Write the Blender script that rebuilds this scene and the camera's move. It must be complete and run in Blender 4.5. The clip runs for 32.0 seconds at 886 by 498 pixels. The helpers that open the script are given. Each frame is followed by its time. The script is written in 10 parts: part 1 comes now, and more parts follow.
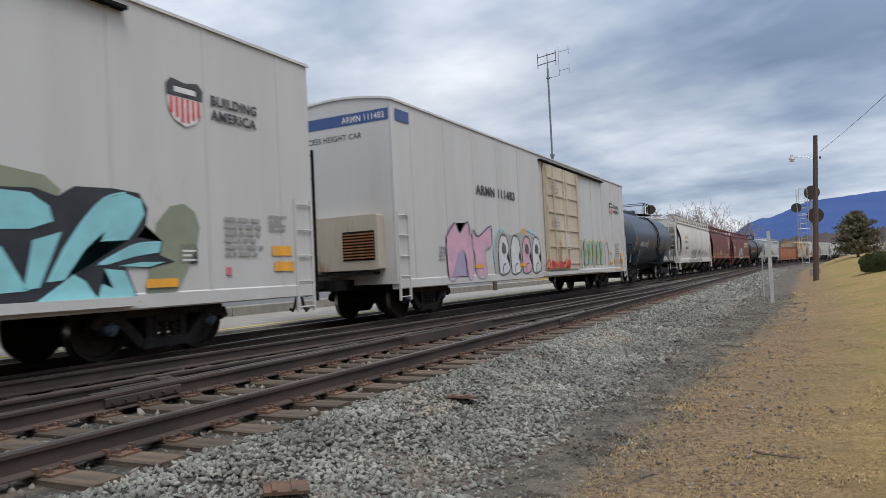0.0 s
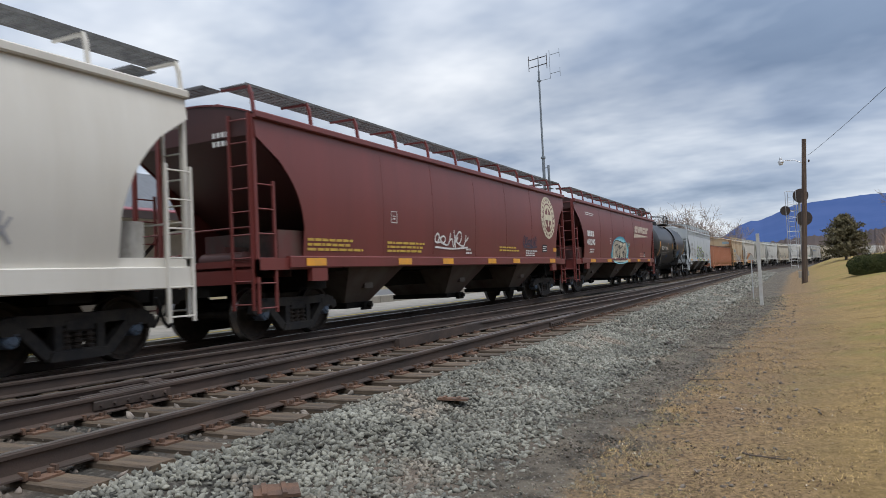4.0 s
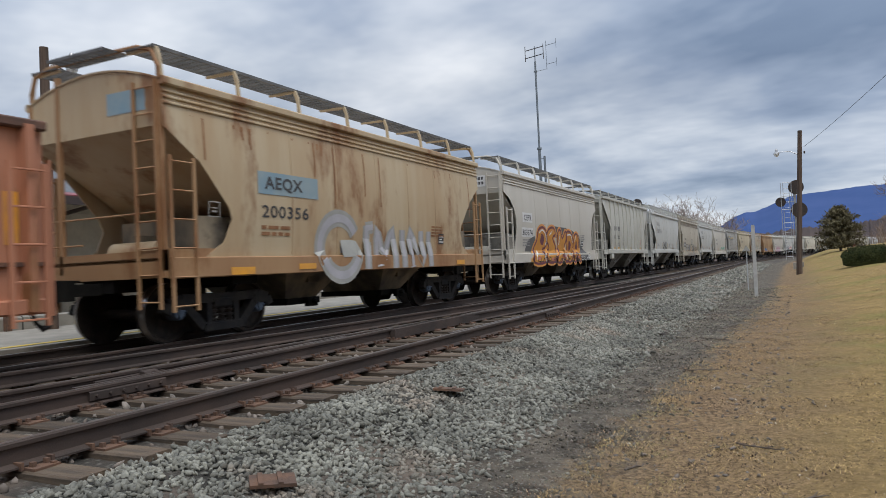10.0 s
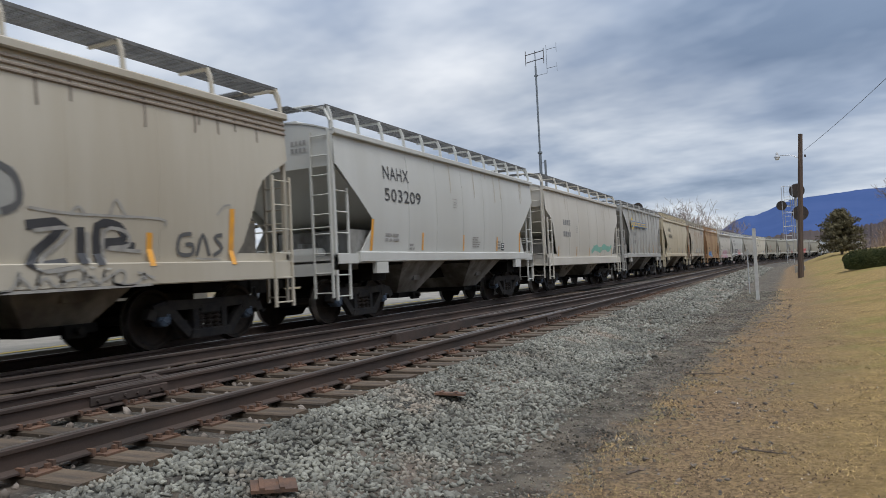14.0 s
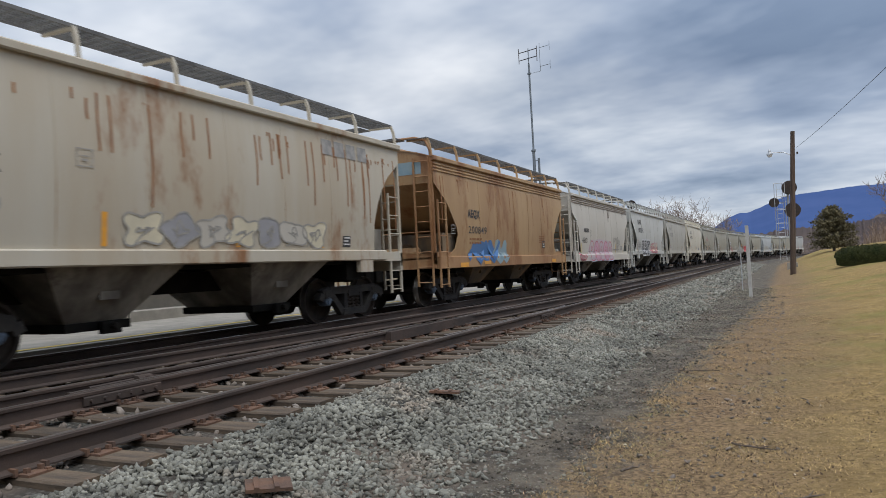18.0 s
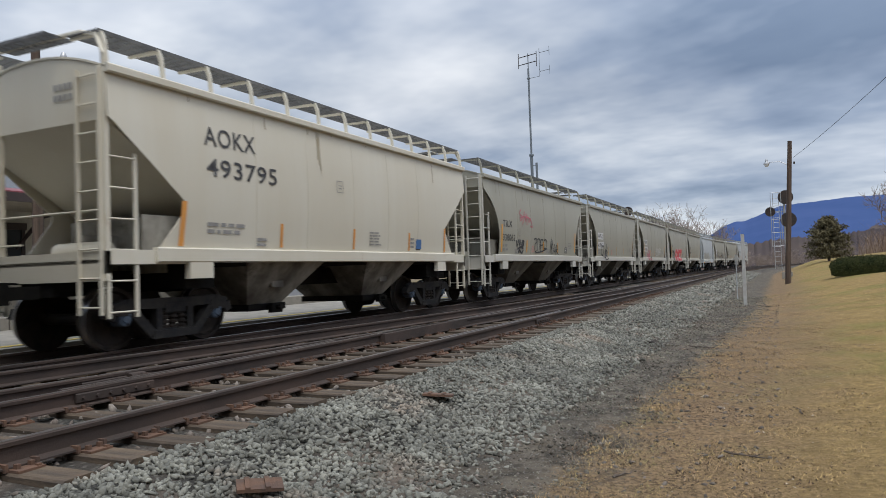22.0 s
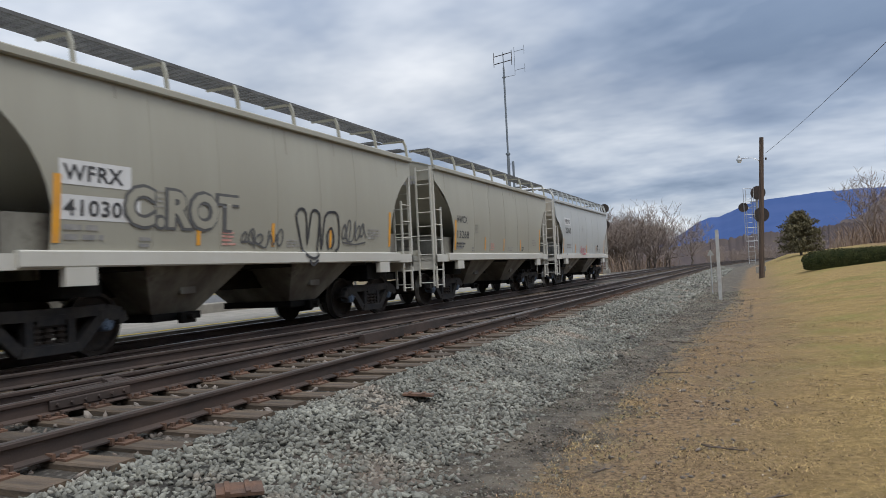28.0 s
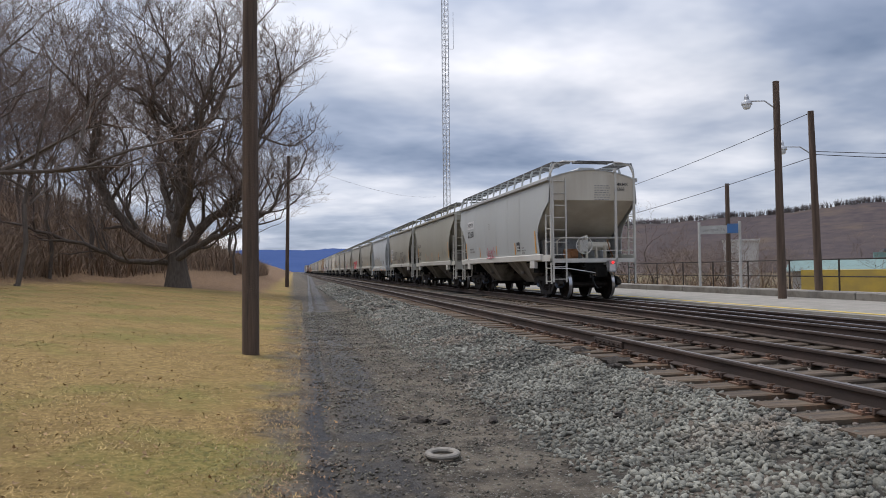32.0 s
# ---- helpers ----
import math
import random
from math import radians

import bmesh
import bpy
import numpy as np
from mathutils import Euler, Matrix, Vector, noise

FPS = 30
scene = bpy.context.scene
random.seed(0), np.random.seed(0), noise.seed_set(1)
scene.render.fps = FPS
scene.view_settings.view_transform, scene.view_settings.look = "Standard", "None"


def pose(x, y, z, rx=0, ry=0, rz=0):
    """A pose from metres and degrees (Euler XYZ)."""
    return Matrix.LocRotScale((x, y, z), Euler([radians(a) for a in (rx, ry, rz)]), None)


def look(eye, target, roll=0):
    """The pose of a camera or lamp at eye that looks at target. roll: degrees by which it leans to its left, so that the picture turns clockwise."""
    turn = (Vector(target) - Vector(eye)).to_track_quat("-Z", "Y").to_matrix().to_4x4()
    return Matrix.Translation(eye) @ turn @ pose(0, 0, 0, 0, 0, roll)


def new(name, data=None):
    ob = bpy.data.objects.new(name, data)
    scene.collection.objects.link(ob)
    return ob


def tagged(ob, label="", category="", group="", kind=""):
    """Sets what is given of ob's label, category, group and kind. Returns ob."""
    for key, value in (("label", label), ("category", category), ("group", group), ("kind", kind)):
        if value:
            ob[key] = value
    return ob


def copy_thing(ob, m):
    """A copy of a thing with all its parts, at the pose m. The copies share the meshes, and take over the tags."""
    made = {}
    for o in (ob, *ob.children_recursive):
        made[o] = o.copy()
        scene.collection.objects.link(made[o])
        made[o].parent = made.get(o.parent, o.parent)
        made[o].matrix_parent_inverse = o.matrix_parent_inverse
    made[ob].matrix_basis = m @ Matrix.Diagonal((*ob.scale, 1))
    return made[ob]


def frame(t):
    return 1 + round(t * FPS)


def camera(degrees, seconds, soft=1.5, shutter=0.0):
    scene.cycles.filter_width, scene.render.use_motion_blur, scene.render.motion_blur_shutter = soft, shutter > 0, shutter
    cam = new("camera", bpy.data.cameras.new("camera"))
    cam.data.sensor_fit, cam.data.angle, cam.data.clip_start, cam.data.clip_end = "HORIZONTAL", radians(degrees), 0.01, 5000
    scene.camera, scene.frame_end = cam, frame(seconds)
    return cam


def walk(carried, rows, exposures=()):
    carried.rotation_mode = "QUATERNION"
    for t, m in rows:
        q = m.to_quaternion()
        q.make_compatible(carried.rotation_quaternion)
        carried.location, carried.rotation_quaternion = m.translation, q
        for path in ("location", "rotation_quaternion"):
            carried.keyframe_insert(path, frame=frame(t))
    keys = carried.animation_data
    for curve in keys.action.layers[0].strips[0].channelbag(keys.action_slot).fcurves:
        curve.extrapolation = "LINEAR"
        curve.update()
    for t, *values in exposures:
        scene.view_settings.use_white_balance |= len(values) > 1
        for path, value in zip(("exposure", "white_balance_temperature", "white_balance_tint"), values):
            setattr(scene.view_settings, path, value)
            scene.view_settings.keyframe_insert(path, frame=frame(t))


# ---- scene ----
# The camera stands beside the near track and pans round at the end: seconds, yaw, pitch, roll.
PATH = [
    (0.00, 27.36, 2.05, 2.73),
    (0.50, 27.06, 2.14, 2.83),
    (1.00, 26.86, 2.12, 2.68),
    (1.50, 26.67, 2.24, 2.74),
    (2.00, 26.59, 2.33, 2.68),
    (2.50, 26.65, 2.31, 2.64),
    (4.50, 26.62, 2.14, 2.72),
    (5.00, 26.57, 2.08, 2.70),
    (5.50, 26.59, 2.11, 2.73),
    (6.00, 26.52, 1.99, 2.58),
    (6.50, 26.52, 1.95, 2.62),
    (7.00, 26.49, 1.83, 2.58),
    (7.50, 26.45, 1.68, 2.61),
    (8.00, 26.46, 1.64, 2.73),
    (8.50, 26.44, 1.56, 2.56),
    (9.00, 26.38, 1.49, 2.57),
    (9.50, 26.33, 1.42, 2.43),
    (10.00, 26.30, 1.44, 2.62),
    (10.50, 26.20, 1.41, 2.56),
    (11.00, 26.12, 1.53, 2.55),
    (11.50, 26.14, 1.74, 2.70),
    (12.00, 26.26, 1.81, 2.67),
    (12.50, 26.28, 1.88, 2.68),
    (13.00, 26.32, 1.82, 2.59),
    (13.50, 26.34, 1.82, 2.69),
    (14.00, 26.38, 1.79, 2.75),
    (14.50, 26.34, 1.74, 2.77),
    (16.50, 26.04, 1.51, 3.00),
    (17.00, 25.95, 1.47, 2.73),
    (17.50, 25.85, 1.53, 2.80),
    (18.00, 25.90, 1.62, 2.99),
    (18.50, 26.01, 1.86, 3.00),
    (19.00, 26.13, 1.92, 2.85),
    (19.50, 26.16, 1.97, 3.01),
    (20.00, 26.15, 1.98, 2.79),
    (20.50, 26.06, 2.00, 2.64),
    (21.00, 26.03, 1.99, 2.61),
    (21.50, 25.72, 1.99, 2.24),
    (22.00, 25.56, 1.84, 1.92),
    (22.50, 25.32, 1.66, 1.94),
    (23.00, 24.70, 1.64, 2.10),
    (23.50, 24.61, 1.90, 2.17),
    (24.00, 24.47, 1.93, 1.86),
    (24.50, 24.22, 1.97, 1.90),
    (25.00, 23.80, 1.94, 2.02),
    (25.50, 23.74, 2.05, 2.25),
    (27.50, 24.57, 1.56, 2.50),
    (28.00, 23.80, 1.72, 2.78),
    (28.40, 29.53, 2.04, 2.60),
    (28.50, 32.32, 2.20, 2.57),
    (28.60, 38.10, 2.09, 2.53),
    (28.80, 49.00, 2.20, 2.61),
    (29.00, 62.70, 2.50, 2.98),
    (29.10, 68.73, 3.23, 2.86),
    (29.20, 72.88, 3.00, 1.98),
    (29.40, 84.42, 3.06, 0.84),
    (29.50, 90.41, 2.50, 1.04),
    (29.70, 99.52, 2.68, 1.97),
    (29.80, 104.47, 3.35, 1.47),
    (29.90, 110.61, 3.75, 1.48),
    (30.00, 115.04, 4.00, 1.71),
    (30.10, 119.24, 4.15, 1.56),
    (30.30, 129.64, 4.41, 2.72),
    (30.70, 147.00, 2.88, 1.76),
    (31.00, 156.77, 2.26, 1.88),
    (31.60, 165.20, 1.23, 1.25),
    (32.00, 167.99, 1.71, 0.62),
]
cam = camera(64.34, 32.0, soft=0.5, shutter=0.12)
walk(cam, [(t, pose(4.48, 0.0, 0.977, 90 + p, r, y)) for t, y, p, r in PATH],
     [(0, 0.12, 6400, 10), (4.5, 0.12, 6400, 10), (6, 0.22, 6430, 10), (8, 0.2, 6430, 10), (9.2, 0.08, 6400, 10), (10, 0.0, 6400, 10), (28.6, 0.03, 6400, 10),
      (29.5, 0.62, 6950, 12), (30.2, 0.9, 6950, 14), (31.0, 0.05, 6500, 14), (32, 0.0, 6500, 14)])

# ---- light: a broken overcast sky, thin sun behind cloud ----
def build_world():
    w = bpy.data.worlds.new("overcast_sky")
    scene.world = w
    w.use_nodes = True
    nt = w.node_tree
    nt.nodes.clear()
    N, L = nt.nodes.new, nt.links.new
    out = N("ShaderNodeOutputWorld")
    bg = N("ShaderNodeBackground")
    bg.inputs["Strength"].default_value = 1.5
    sky = N("ShaderNodeTexSky")
    sky.sky_type = "NISHITA"
    sky.sun_disc = False
    sky.sun_elevation, sky.sun_rotation = radians(65), radians(128)
    dim = N("ShaderNodeVectorMath")
    dim.operation = "SCALE"
    dim.inputs["Scale"].default_value = 0.085
    L(sky.outputs[0], dim.inputs[0])
    tc = N("ShaderNodeTexCoord")
    sep = N("ShaderNodeSeparateXYZ")
    L(tc.outputs["Generated"], sep.inputs[0])
    # cloud deck: direction divided by its height, so that the bands flatten towards the horizon
    h = N("ShaderNodeMath")
    h.operation = "MAXIMUM"
    L(sep.outputs["Z"], h.inputs[0])
    h.inputs[1].default_value = 0.0
    h2 = N("ShaderNodeMath")
    h2.operation = "ADD"
    L(h.outputs[0], h2.inputs[0])
    h2.inputs[1].default_value = 0.17
    comb = N("ShaderNodeCombineXYZ")
    for k in ("X", "Y"):
        d = N("ShaderNodeMath")
        d.operation = "DIVIDE"
        L(sep.outputs[k], d.inputs[0])
        L(h2.outputs[0], d.inputs[1])
        L(d.outputs[0], comb.inputs[k])
    def clouds(scale, detail, shift, dist=0.2):
        m = N("ShaderNodeMapping")
        m.inputs["Location"].default_value = shift
        m.inputs["Rotation"].default_value = (0, 0, 0.35)
        m.inputs["Scale"].default_value = (0.85, 1.0, 1.0)
        L(comb.outputs[0], m.inputs[0])
        n = N("ShaderNodeTexNoise")
        n.inputs["Scale"].default_value, n.inputs["Detail"].default_value = scale, detail
        n.inputs["Roughness"].default_value, n.inputs["Distortion"].default_value = 0.55, dist
        L(m.outputs[0], n.inputs["Vector"])
        return n
    def ramp(src, stops):
        r = N("ShaderNodeValToRGB")
        e = r.color_ramp.elements
        e[0].position, e[0].color = stops[0][0], (*stops[0][1], 1)
        e[1].position, e[1].color = stops[-1][0], (*stops[-1][1], 1)
        for p, c in stops[1:-1]:
            x = e.new(p)
            x.color = (*c, 1)
        L(src, r.inputs[0])
        return r
    big = clouds(0.95, 5, (3.1, 1.7, 0), 0.1)
    shade = ramp(big.outputs["Fac"], [(0.34, (0.185, 0.235, 0.325)), (0.45, (0.32, 0.37, 0.46)), (0.56, (0.54, 0.57, 0.62)), (0.70, (0.80, 0.80, 0.81))])
    fine = clouds(2.1, 4, (0.4, 5.2, 2), 0.25)
    tone = ramp(fine.outputs["Fac"], [(0.3, (0.86, 0.88, 0.91)), (0.7, (1.12, 1.11, 1.08))])
    mul = N("ShaderNodeMix")
    mul.data_type, mul.blend_type = "RGBA", "MULTIPLY"
    mul.inputs[0].default_value = 1.0
    L(shade.outputs[0], mul.inputs[6])
    L(tone.outputs[0], mul.inputs[7])
    # the deck is brighter overhead than low down
    lift = ramp(sep.outputs["Z"], [(0.0, (1.25, 1.22, 1.18)), (0.05, (1.10, 1.09, 1.08)), (0.11, (0.88, 0.90, 0.94)), (0.24, (0.86, 0.88, 0.91)), (0.45, (1.36, 1.36, 1.36)), (1.0, (2.0, 2.02, 2.06))])
    mul2 = N("ShaderNodeMix")
    mul2.data_type, mul2.blend_type = "RGBA", "MULTIPLY"
    mul2.inputs[0].default_value = 1.0
    L(mul.outputs[2], mul2.inputs[6])
    L(lift.outputs[0], mul2.inputs[7])
    # the thin part of the deck lies to the west-north-west, and is warmer
    dot = N("ShaderNodeVectorMath")
    dot.operation = "DOT_PRODUCT"
    L(tc.outputs["Generated"], dot.inputs[0])
    dot.inputs[1].default_value = (-0.94, 0.34, 0.0)
    side = ramp(dot.outputs["Value"], [(0.0, (0.92, 0.92, 0.92)), (0.3, (0.79, 0.80, 0.81)), (0.6, (0.75, 0.755, 0.76)), (0.85, (0.76, 0.765, 0.77)), (1.0, (0.88, 0.88, 0.88))])
    mul3 = N("ShaderNodeMix")
    mul3.data_type, mul3.blend_type = "RGBA", "MULTIPLY"
    mul3.inputs[0].default_value = 1.0
    L(mul2.outputs[2], mul3.inputs[6])
    L(side.outputs[0], mul3.inputs[7])
    mul2 = mul3
    mix = N("ShaderNodeMix")
    mix.data_type = "RGBA"
    mix.inputs[0].default_value = 0.90
    L(dim.outputs[0], mix.inputs[6])
    L(mul2.outputs[2], mix.inputs[7])
    L(mix.outputs[2], bg.inputs["Color"])
    L(bg.outputs[0], out.inputs["Surface"])


build_world()
sun_data = bpy.data.lights.new("sun", "SUN")
sun_data.energy, sun_data.angle, sun_data.color = 2.1, radians(28), (1.0, 0.955, 0.89)
sun = new("sun", sun_data)
sun.matrix_world = look((48, -38, 130), (0, 0, 0))
scene.view_settings.exposure = 0.0

# ---- mesh builder ----
class Geo:
    """Collects vertices and faces of one part."""

    def __init__(self):
        self.v, self.f = [], []

    def add(self, verts, faces):
        n = len(self.v)
        self.v.extend(verts)
        self.f.extend([tuple(n + i for i in f) for f in faces])
        return self

    def box(self, x0, y0, z0, x1, y1, z1):
        v = [(x, y, z) for x in (x0, x1) for y in (y0, y1) for z in (z0, z1)]
        return self.add(v, [(0, 1, 3, 2), (4, 6, 7, 5), (0, 4, 5, 1), (2, 3, 7, 6), (0, 2, 6, 4), (1, 5, 7, 3)])

    def bev(self, x0, y0, z0, x1, y1, z1, b=0.01):
        """A box with its long top and bottom edges chamfered (profile in x-z, length in y)."""
        pr = [(x0 + b, z0), (x1 - b, z0), (x1, z0 + b), (x1, z1 - b), (x1 - b, z1), (x0 + b, z1), (x0, z1 - b), (x0, z0 + b)]
        return self.sweep(pr, [(0, y0, 0), (0, y1, 0)])

    def sweep(self, profile, path, cap=True):
        """A closed x-z profile carried along points (offset x, y, offset z)."""
        n, k = len(profile), len(self.v)
        for px, py, pz in path:
            self.v.extend((px + a, py, pz + b) for a, b in profile)
        for i in range(len(path) - 1):
            for j in range(n):
                a, b = k + i * n + j, k + i * n + (j + 1) % n
                self.f.append((a, b, b + n, a + n))
        if cap:
            self.f.append(tuple(k + j for j in range(n))[::-1])
            self.f.append(tuple(k + (len(path) - 1) * n + j for j in range(n)))
        return self

    def prism(self, outline, axis, a, b):
        """A closed 2D outline pushed from a to b along axis 'x', 'y' or 'z'."""
        put = {"x": lambda u, w, d: (d, u, w), "y": lambda u, w, d: (u, d, w), "z": lambda u, w, d: (u, w, d)}[axis]
        n = len(outline)
        v = [put(u, w, a) for u, w in outline] + [put(u, w, b) for u, w in outline]
        f = [(i, (i + 1) % n, n + (i + 1) % n, n + i) for i in range(n)]
        return self.add(v, f + [tuple(range(n))[::-1], tuple(range(n, 2 * n))])

    def tube(self, pts, r, n=6, r2=None, cap=True):
        pts = [Vector(p) for p in pts]
        k, m = len(self.v), len(pts)
        for i, p in enumerate(pts):
            d = (pts[min(i + 1, m - 1)] - pts[max(i - 1, 0)]).normalized()
            u = d.orthogonal().normalized() if abs(d.z) < 0.99 else Vector((1, 0, 0))
            u = (u - d * u.dot(d)).normalized()
            if abs(d.z) < 0.99:
                u = d.cross(Vector((0, 0, 1))).normalized()
            w = d.cross(u)
            rr = r if r2 is None else r + (r2 - r) * i / max(1, m - 1)
            for j in range(n):
                a = 2 * math.pi * j / n
                q = p + (u * math.cos(a) + w * math.sin(a)) * rr
                self.v.append((q.x, q.y, q.z))
        for i in range(m - 1):
            for j in range(n):
                a, b = k + i * n + j, k + i * n + (j + 1) % n
                self.f.append((a, b, b + n, a + n))
        if cap:
            self.f.append(tuple(k + j for j in range(n))[::-1])
            self.f.append(tuple(k + (m - 1) * n + j for j in range(n)))
        return self

    def grid(self, fn, us, vs, thick=None):
        """A sheet fn(u, v) over two lists; thick gives the offset of its back."""
        k, nu, nv = len(self.v), len(us), len(vs)
        self.v.extend(tuple(fn(u, w)) for u in us for w in vs)
        q = [(k + i * nv + j, k + (i + 1) * nv + j, k + (i + 1) * nv + j + 1, k + i * nv + j + 1) for i in range(nu - 1) for j in range(nv - 1)]
        self.f.extend(q)
        if thick:
            o = nu * nv
            self.v.extend((x + thick[0], y + thick[1], z + thick[2]) for x, y, z in self.v[k:k + o])
            self.f.extend(tuple(i + o for i in f[::-1]) for f in q)
            rim = [k + j for j in range(nv)] + [k + i * nv + nv - 1 for i in range(1, nu)] + [k + (nu - 1) * nv + j for j in range(nv - 2, -1, -1)] + [k + i * nv for i in range(nu - 2, 0, -1)]
            for a, b in zip(rim, rim[1:] + rim[:1]):
                self.f.append((a, b, b + o, a + o))
        return self

    def lathe(self, profile, n=24, axis="x"):
        """Turns (along, radius) pairs about an axis through the origin."""
        k, m = len(self.v), len(profile)
        for a, r in profile:
            for j in range(n):
                t = 2 * math.pi * j / n
                c, s = r * math.cos(t), r * math.sin(t)
                self.v.append({"x": (a, c, s), "y": (c, a, s), "z": (c, s, a)}[axis])
        for i in range(m - 1):
            for j in range(n):
                a, b = k + i * n + j, k + i * n + (j + 1) % n
                self.f.append((a, b, b + n, a + n))
        self.f.append(tuple(k + j for j in range(n))[::-1])
        self.f.append(tuple(k + (m - 1) * n + j for j in range(n)))
        return self

    def shift(self, x, y, z, start=0):
        self.v[start:] = [(a + x, b + y, c + z) for a, b, c in self.v[start:]]
        return self

    def mesh(self, name, material, smooth=False):
        me = bpy.data.meshes.new(name)
        me.from_pydata(self.v, [], self.f)
        for m in material if isinstance(material, (list, tuple)) else [material]:
            me.materials.append(m)
        if smooth:
            me.shade_smooth()
            try:
                me.set_sharp_from_angle(angle=radians(38))
            except Exception:
                pass
        me.update()
        return me


def part(name, geo, material, parent, label="", smooth=False):
    """One mesh object under a thing or part; geo may be a Geo or a shared mesh."""
    me = geo if isinstance(geo, bpy.types.Mesh) else geo.mesh(name, material, smooth)
    ob = new(name, me)
    ob.parent = parent
    if label:
        ob["label"] = label
    return ob


def thing(name, label, category, group="", kind="", at=None):
    ob = new(name)
    ob.empty_display_size = 0.3
    if at is not None:
        ob.matrix_basis = at
    return tagged(ob, label, category, group, kind)


def structure(name, geo, material, label, category, smooth=False):
    ob = new(name, geo if isinstance(geo, bpy.types.Mesh) else geo.mesh(name, material, smooth))
    return tagged(ob, label, category, "", "structure")


SHARED = {}


def shared(key, make):
    if key not in SHARED:
        SHARED[key] = make()
    return SHARED[key]


# ---- materials ----
def mat(name, c1, c2=None, scale=3.0, rough=0.7, metal=0.0, bump=0.15, bscale=40.0, stretch=(1, 1, 1),
        c3=None, lim3=(0.55, 0.68), scale3=1.5, stretch3=(1, 1, 1), rnd=0.0, emit=0.0, detail=6.0, island=0.0, spec=None):
    """Two noise-mixed colours, a third in patches, and fine relief, in the object's own metres."""
    m = bpy.data.materials.new(name)
    m.use_nodes = True
    nt = m.node_tree
    N, L = nt.nodes.new, nt.links.new
    b = nt.nodes["Principled BSDF"]
    tc = N("ShaderNodeTexCoord")
    def noisy(sc, st, det=detail, rg=0.6):
        mp = N("ShaderNodeMapping")
        mp.inputs["Scale"].default_value = st
        L(tc.outputs["Object"], mp.inputs[0])
        n = N("ShaderNodeTexNoise")
        n.inputs["Scale"].default_value, n.inputs["Detail"].default_value, n.inputs["Roughness"].default_value = sc, det, rg
        L(mp.outputs[0], n.inputs["Vector"])
        return n.outputs["Fac"]
    def mixed(fac, a, c):
        x = N("ShaderNodeMix")
        x.data_type = "RGBA"
        L(fac, x.inputs[0])
        for i, q in ((6, a), (7, c)):
            if isinstance(q, tuple):
                x.inputs[i].default_value = (*q, 1)
            else:
                L(q, x.inputs[i])
        return x.outputs[2]
    def limits(src, lo, hi):
        r = N("ShaderNodeMapRange")
        r.interpolation_type = "SMOOTHSTEP"
        r.inputs[1].default_value, r.inputs[2].default_value = lo, hi
        L(src, r.inputs[0])
        return r.outputs[0]
    col = c1
    if c2:
        col = mixed(limits(noisy(scale, stretch), 0.3, 0.7), c1, c2)
    if c3:
        col = mixed(limits(noisy(scale3, stretch3, 9.0, 0.68), *lim3), col, c3)
    if rnd or island:
        if rnd:
            src = N("ShaderNodeObjectInfo").outputs["Random"]
        else:
            src = N("ShaderNodeNewGeometry").outputs["Random Per Island"]
        k = rnd or island
        mr = N("ShaderNodeMapRange")
        mr.inputs[3].default_value, mr.inputs[4].default_value = 1 - k, 1 + k
        L(src, mr.inputs[0])
        sc = N("ShaderNodeVectorMath")
        sc.operation = "SCALE"
        if isinstance(col, tuple):
            sc.inputs[0].default_value = col
        else:
            L(col, sc.inputs[0])
        L(mr.outputs[0], sc.inputs["Scale"])
        col = sc.outputs[0]
    if isinstance(col, tuple):
        b.inputs["Base Color"].default_value = (*col, 1)
    else:
        L(col, b.inputs["Base Color"])
    b.inputs["Roughness"].default_value, b.inputs["Metallic"].default_value = rough, metal
    if spec is not None:
        b.inputs["Specular IOR Level"].default_value = spec
    if bump:
        bp = N("ShaderNodeBump")
        bp.inputs["Strength"].default_value, bp.inputs["Distance"].default_value = bump, 0.02
        L(noisy(bscale, (1, 1, 1), 4.0), bp.inputs["Height"])
        L(bp.outputs[0], b.inputs["Normal"])
    if emit:
        b.inputs["Emission Color"].default_value, b.inputs["Emission Strength"].default_value = (*c1, 1), emit
    return m


BASE = {}


def paint(name, rgb, dirt=None, rust=0.0, rough=0.5, streak=1.0):
    """Weathered wagon paint: grime in vertical streaks, and rust patches from rust = 0 to 1."""
    d = dirt or tuple(c * 0.72 + 0.02 for c in rgb)
    d = tuple(0.55 * a + 0.45 * b for a, b in zip(d, rgb))
    hi = 0.80 - 0.28 * rust
    BASE[name] = rgb
    return mat(name, rgb, d, 0.9, rough, 0.0, 0.05, 25, (1.0, 1.3, 0.16 * streak), (0.23, 0.11, 0.045) if rust else tuple(c * 0.75 for c in d),
               (hi - 0.10, hi + 0.06), 1.1, (1.0, 0.9, 0.35))


M = {}
M["steel_dark"] = mat("truck_steel", (0.022, 0.022, 0.024), (0.045, 0.041, 0.036), 5, 0.75, 0.0, 0.2, 50, spec=0.12)
M["wheel"] = mat("wheel_steel", (0.022, 0.020, 0.019), (0.045, 0.036, 0.030), 6, 0.6, 0.3, 0.1, 60, spec=0.12)
M["tread"] = mat("wheel_tread", (0.45, 0.45, 0.46), None, 3, 0.3, 1.0, 0)
M["bearing"] = mat("bearing_cap", (0.10, 0.15, 0.22), (0.05, 0.06, 0.08), 9, 0.5, 0.2, 0.1)
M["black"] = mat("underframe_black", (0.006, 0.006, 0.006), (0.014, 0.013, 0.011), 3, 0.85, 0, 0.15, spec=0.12)
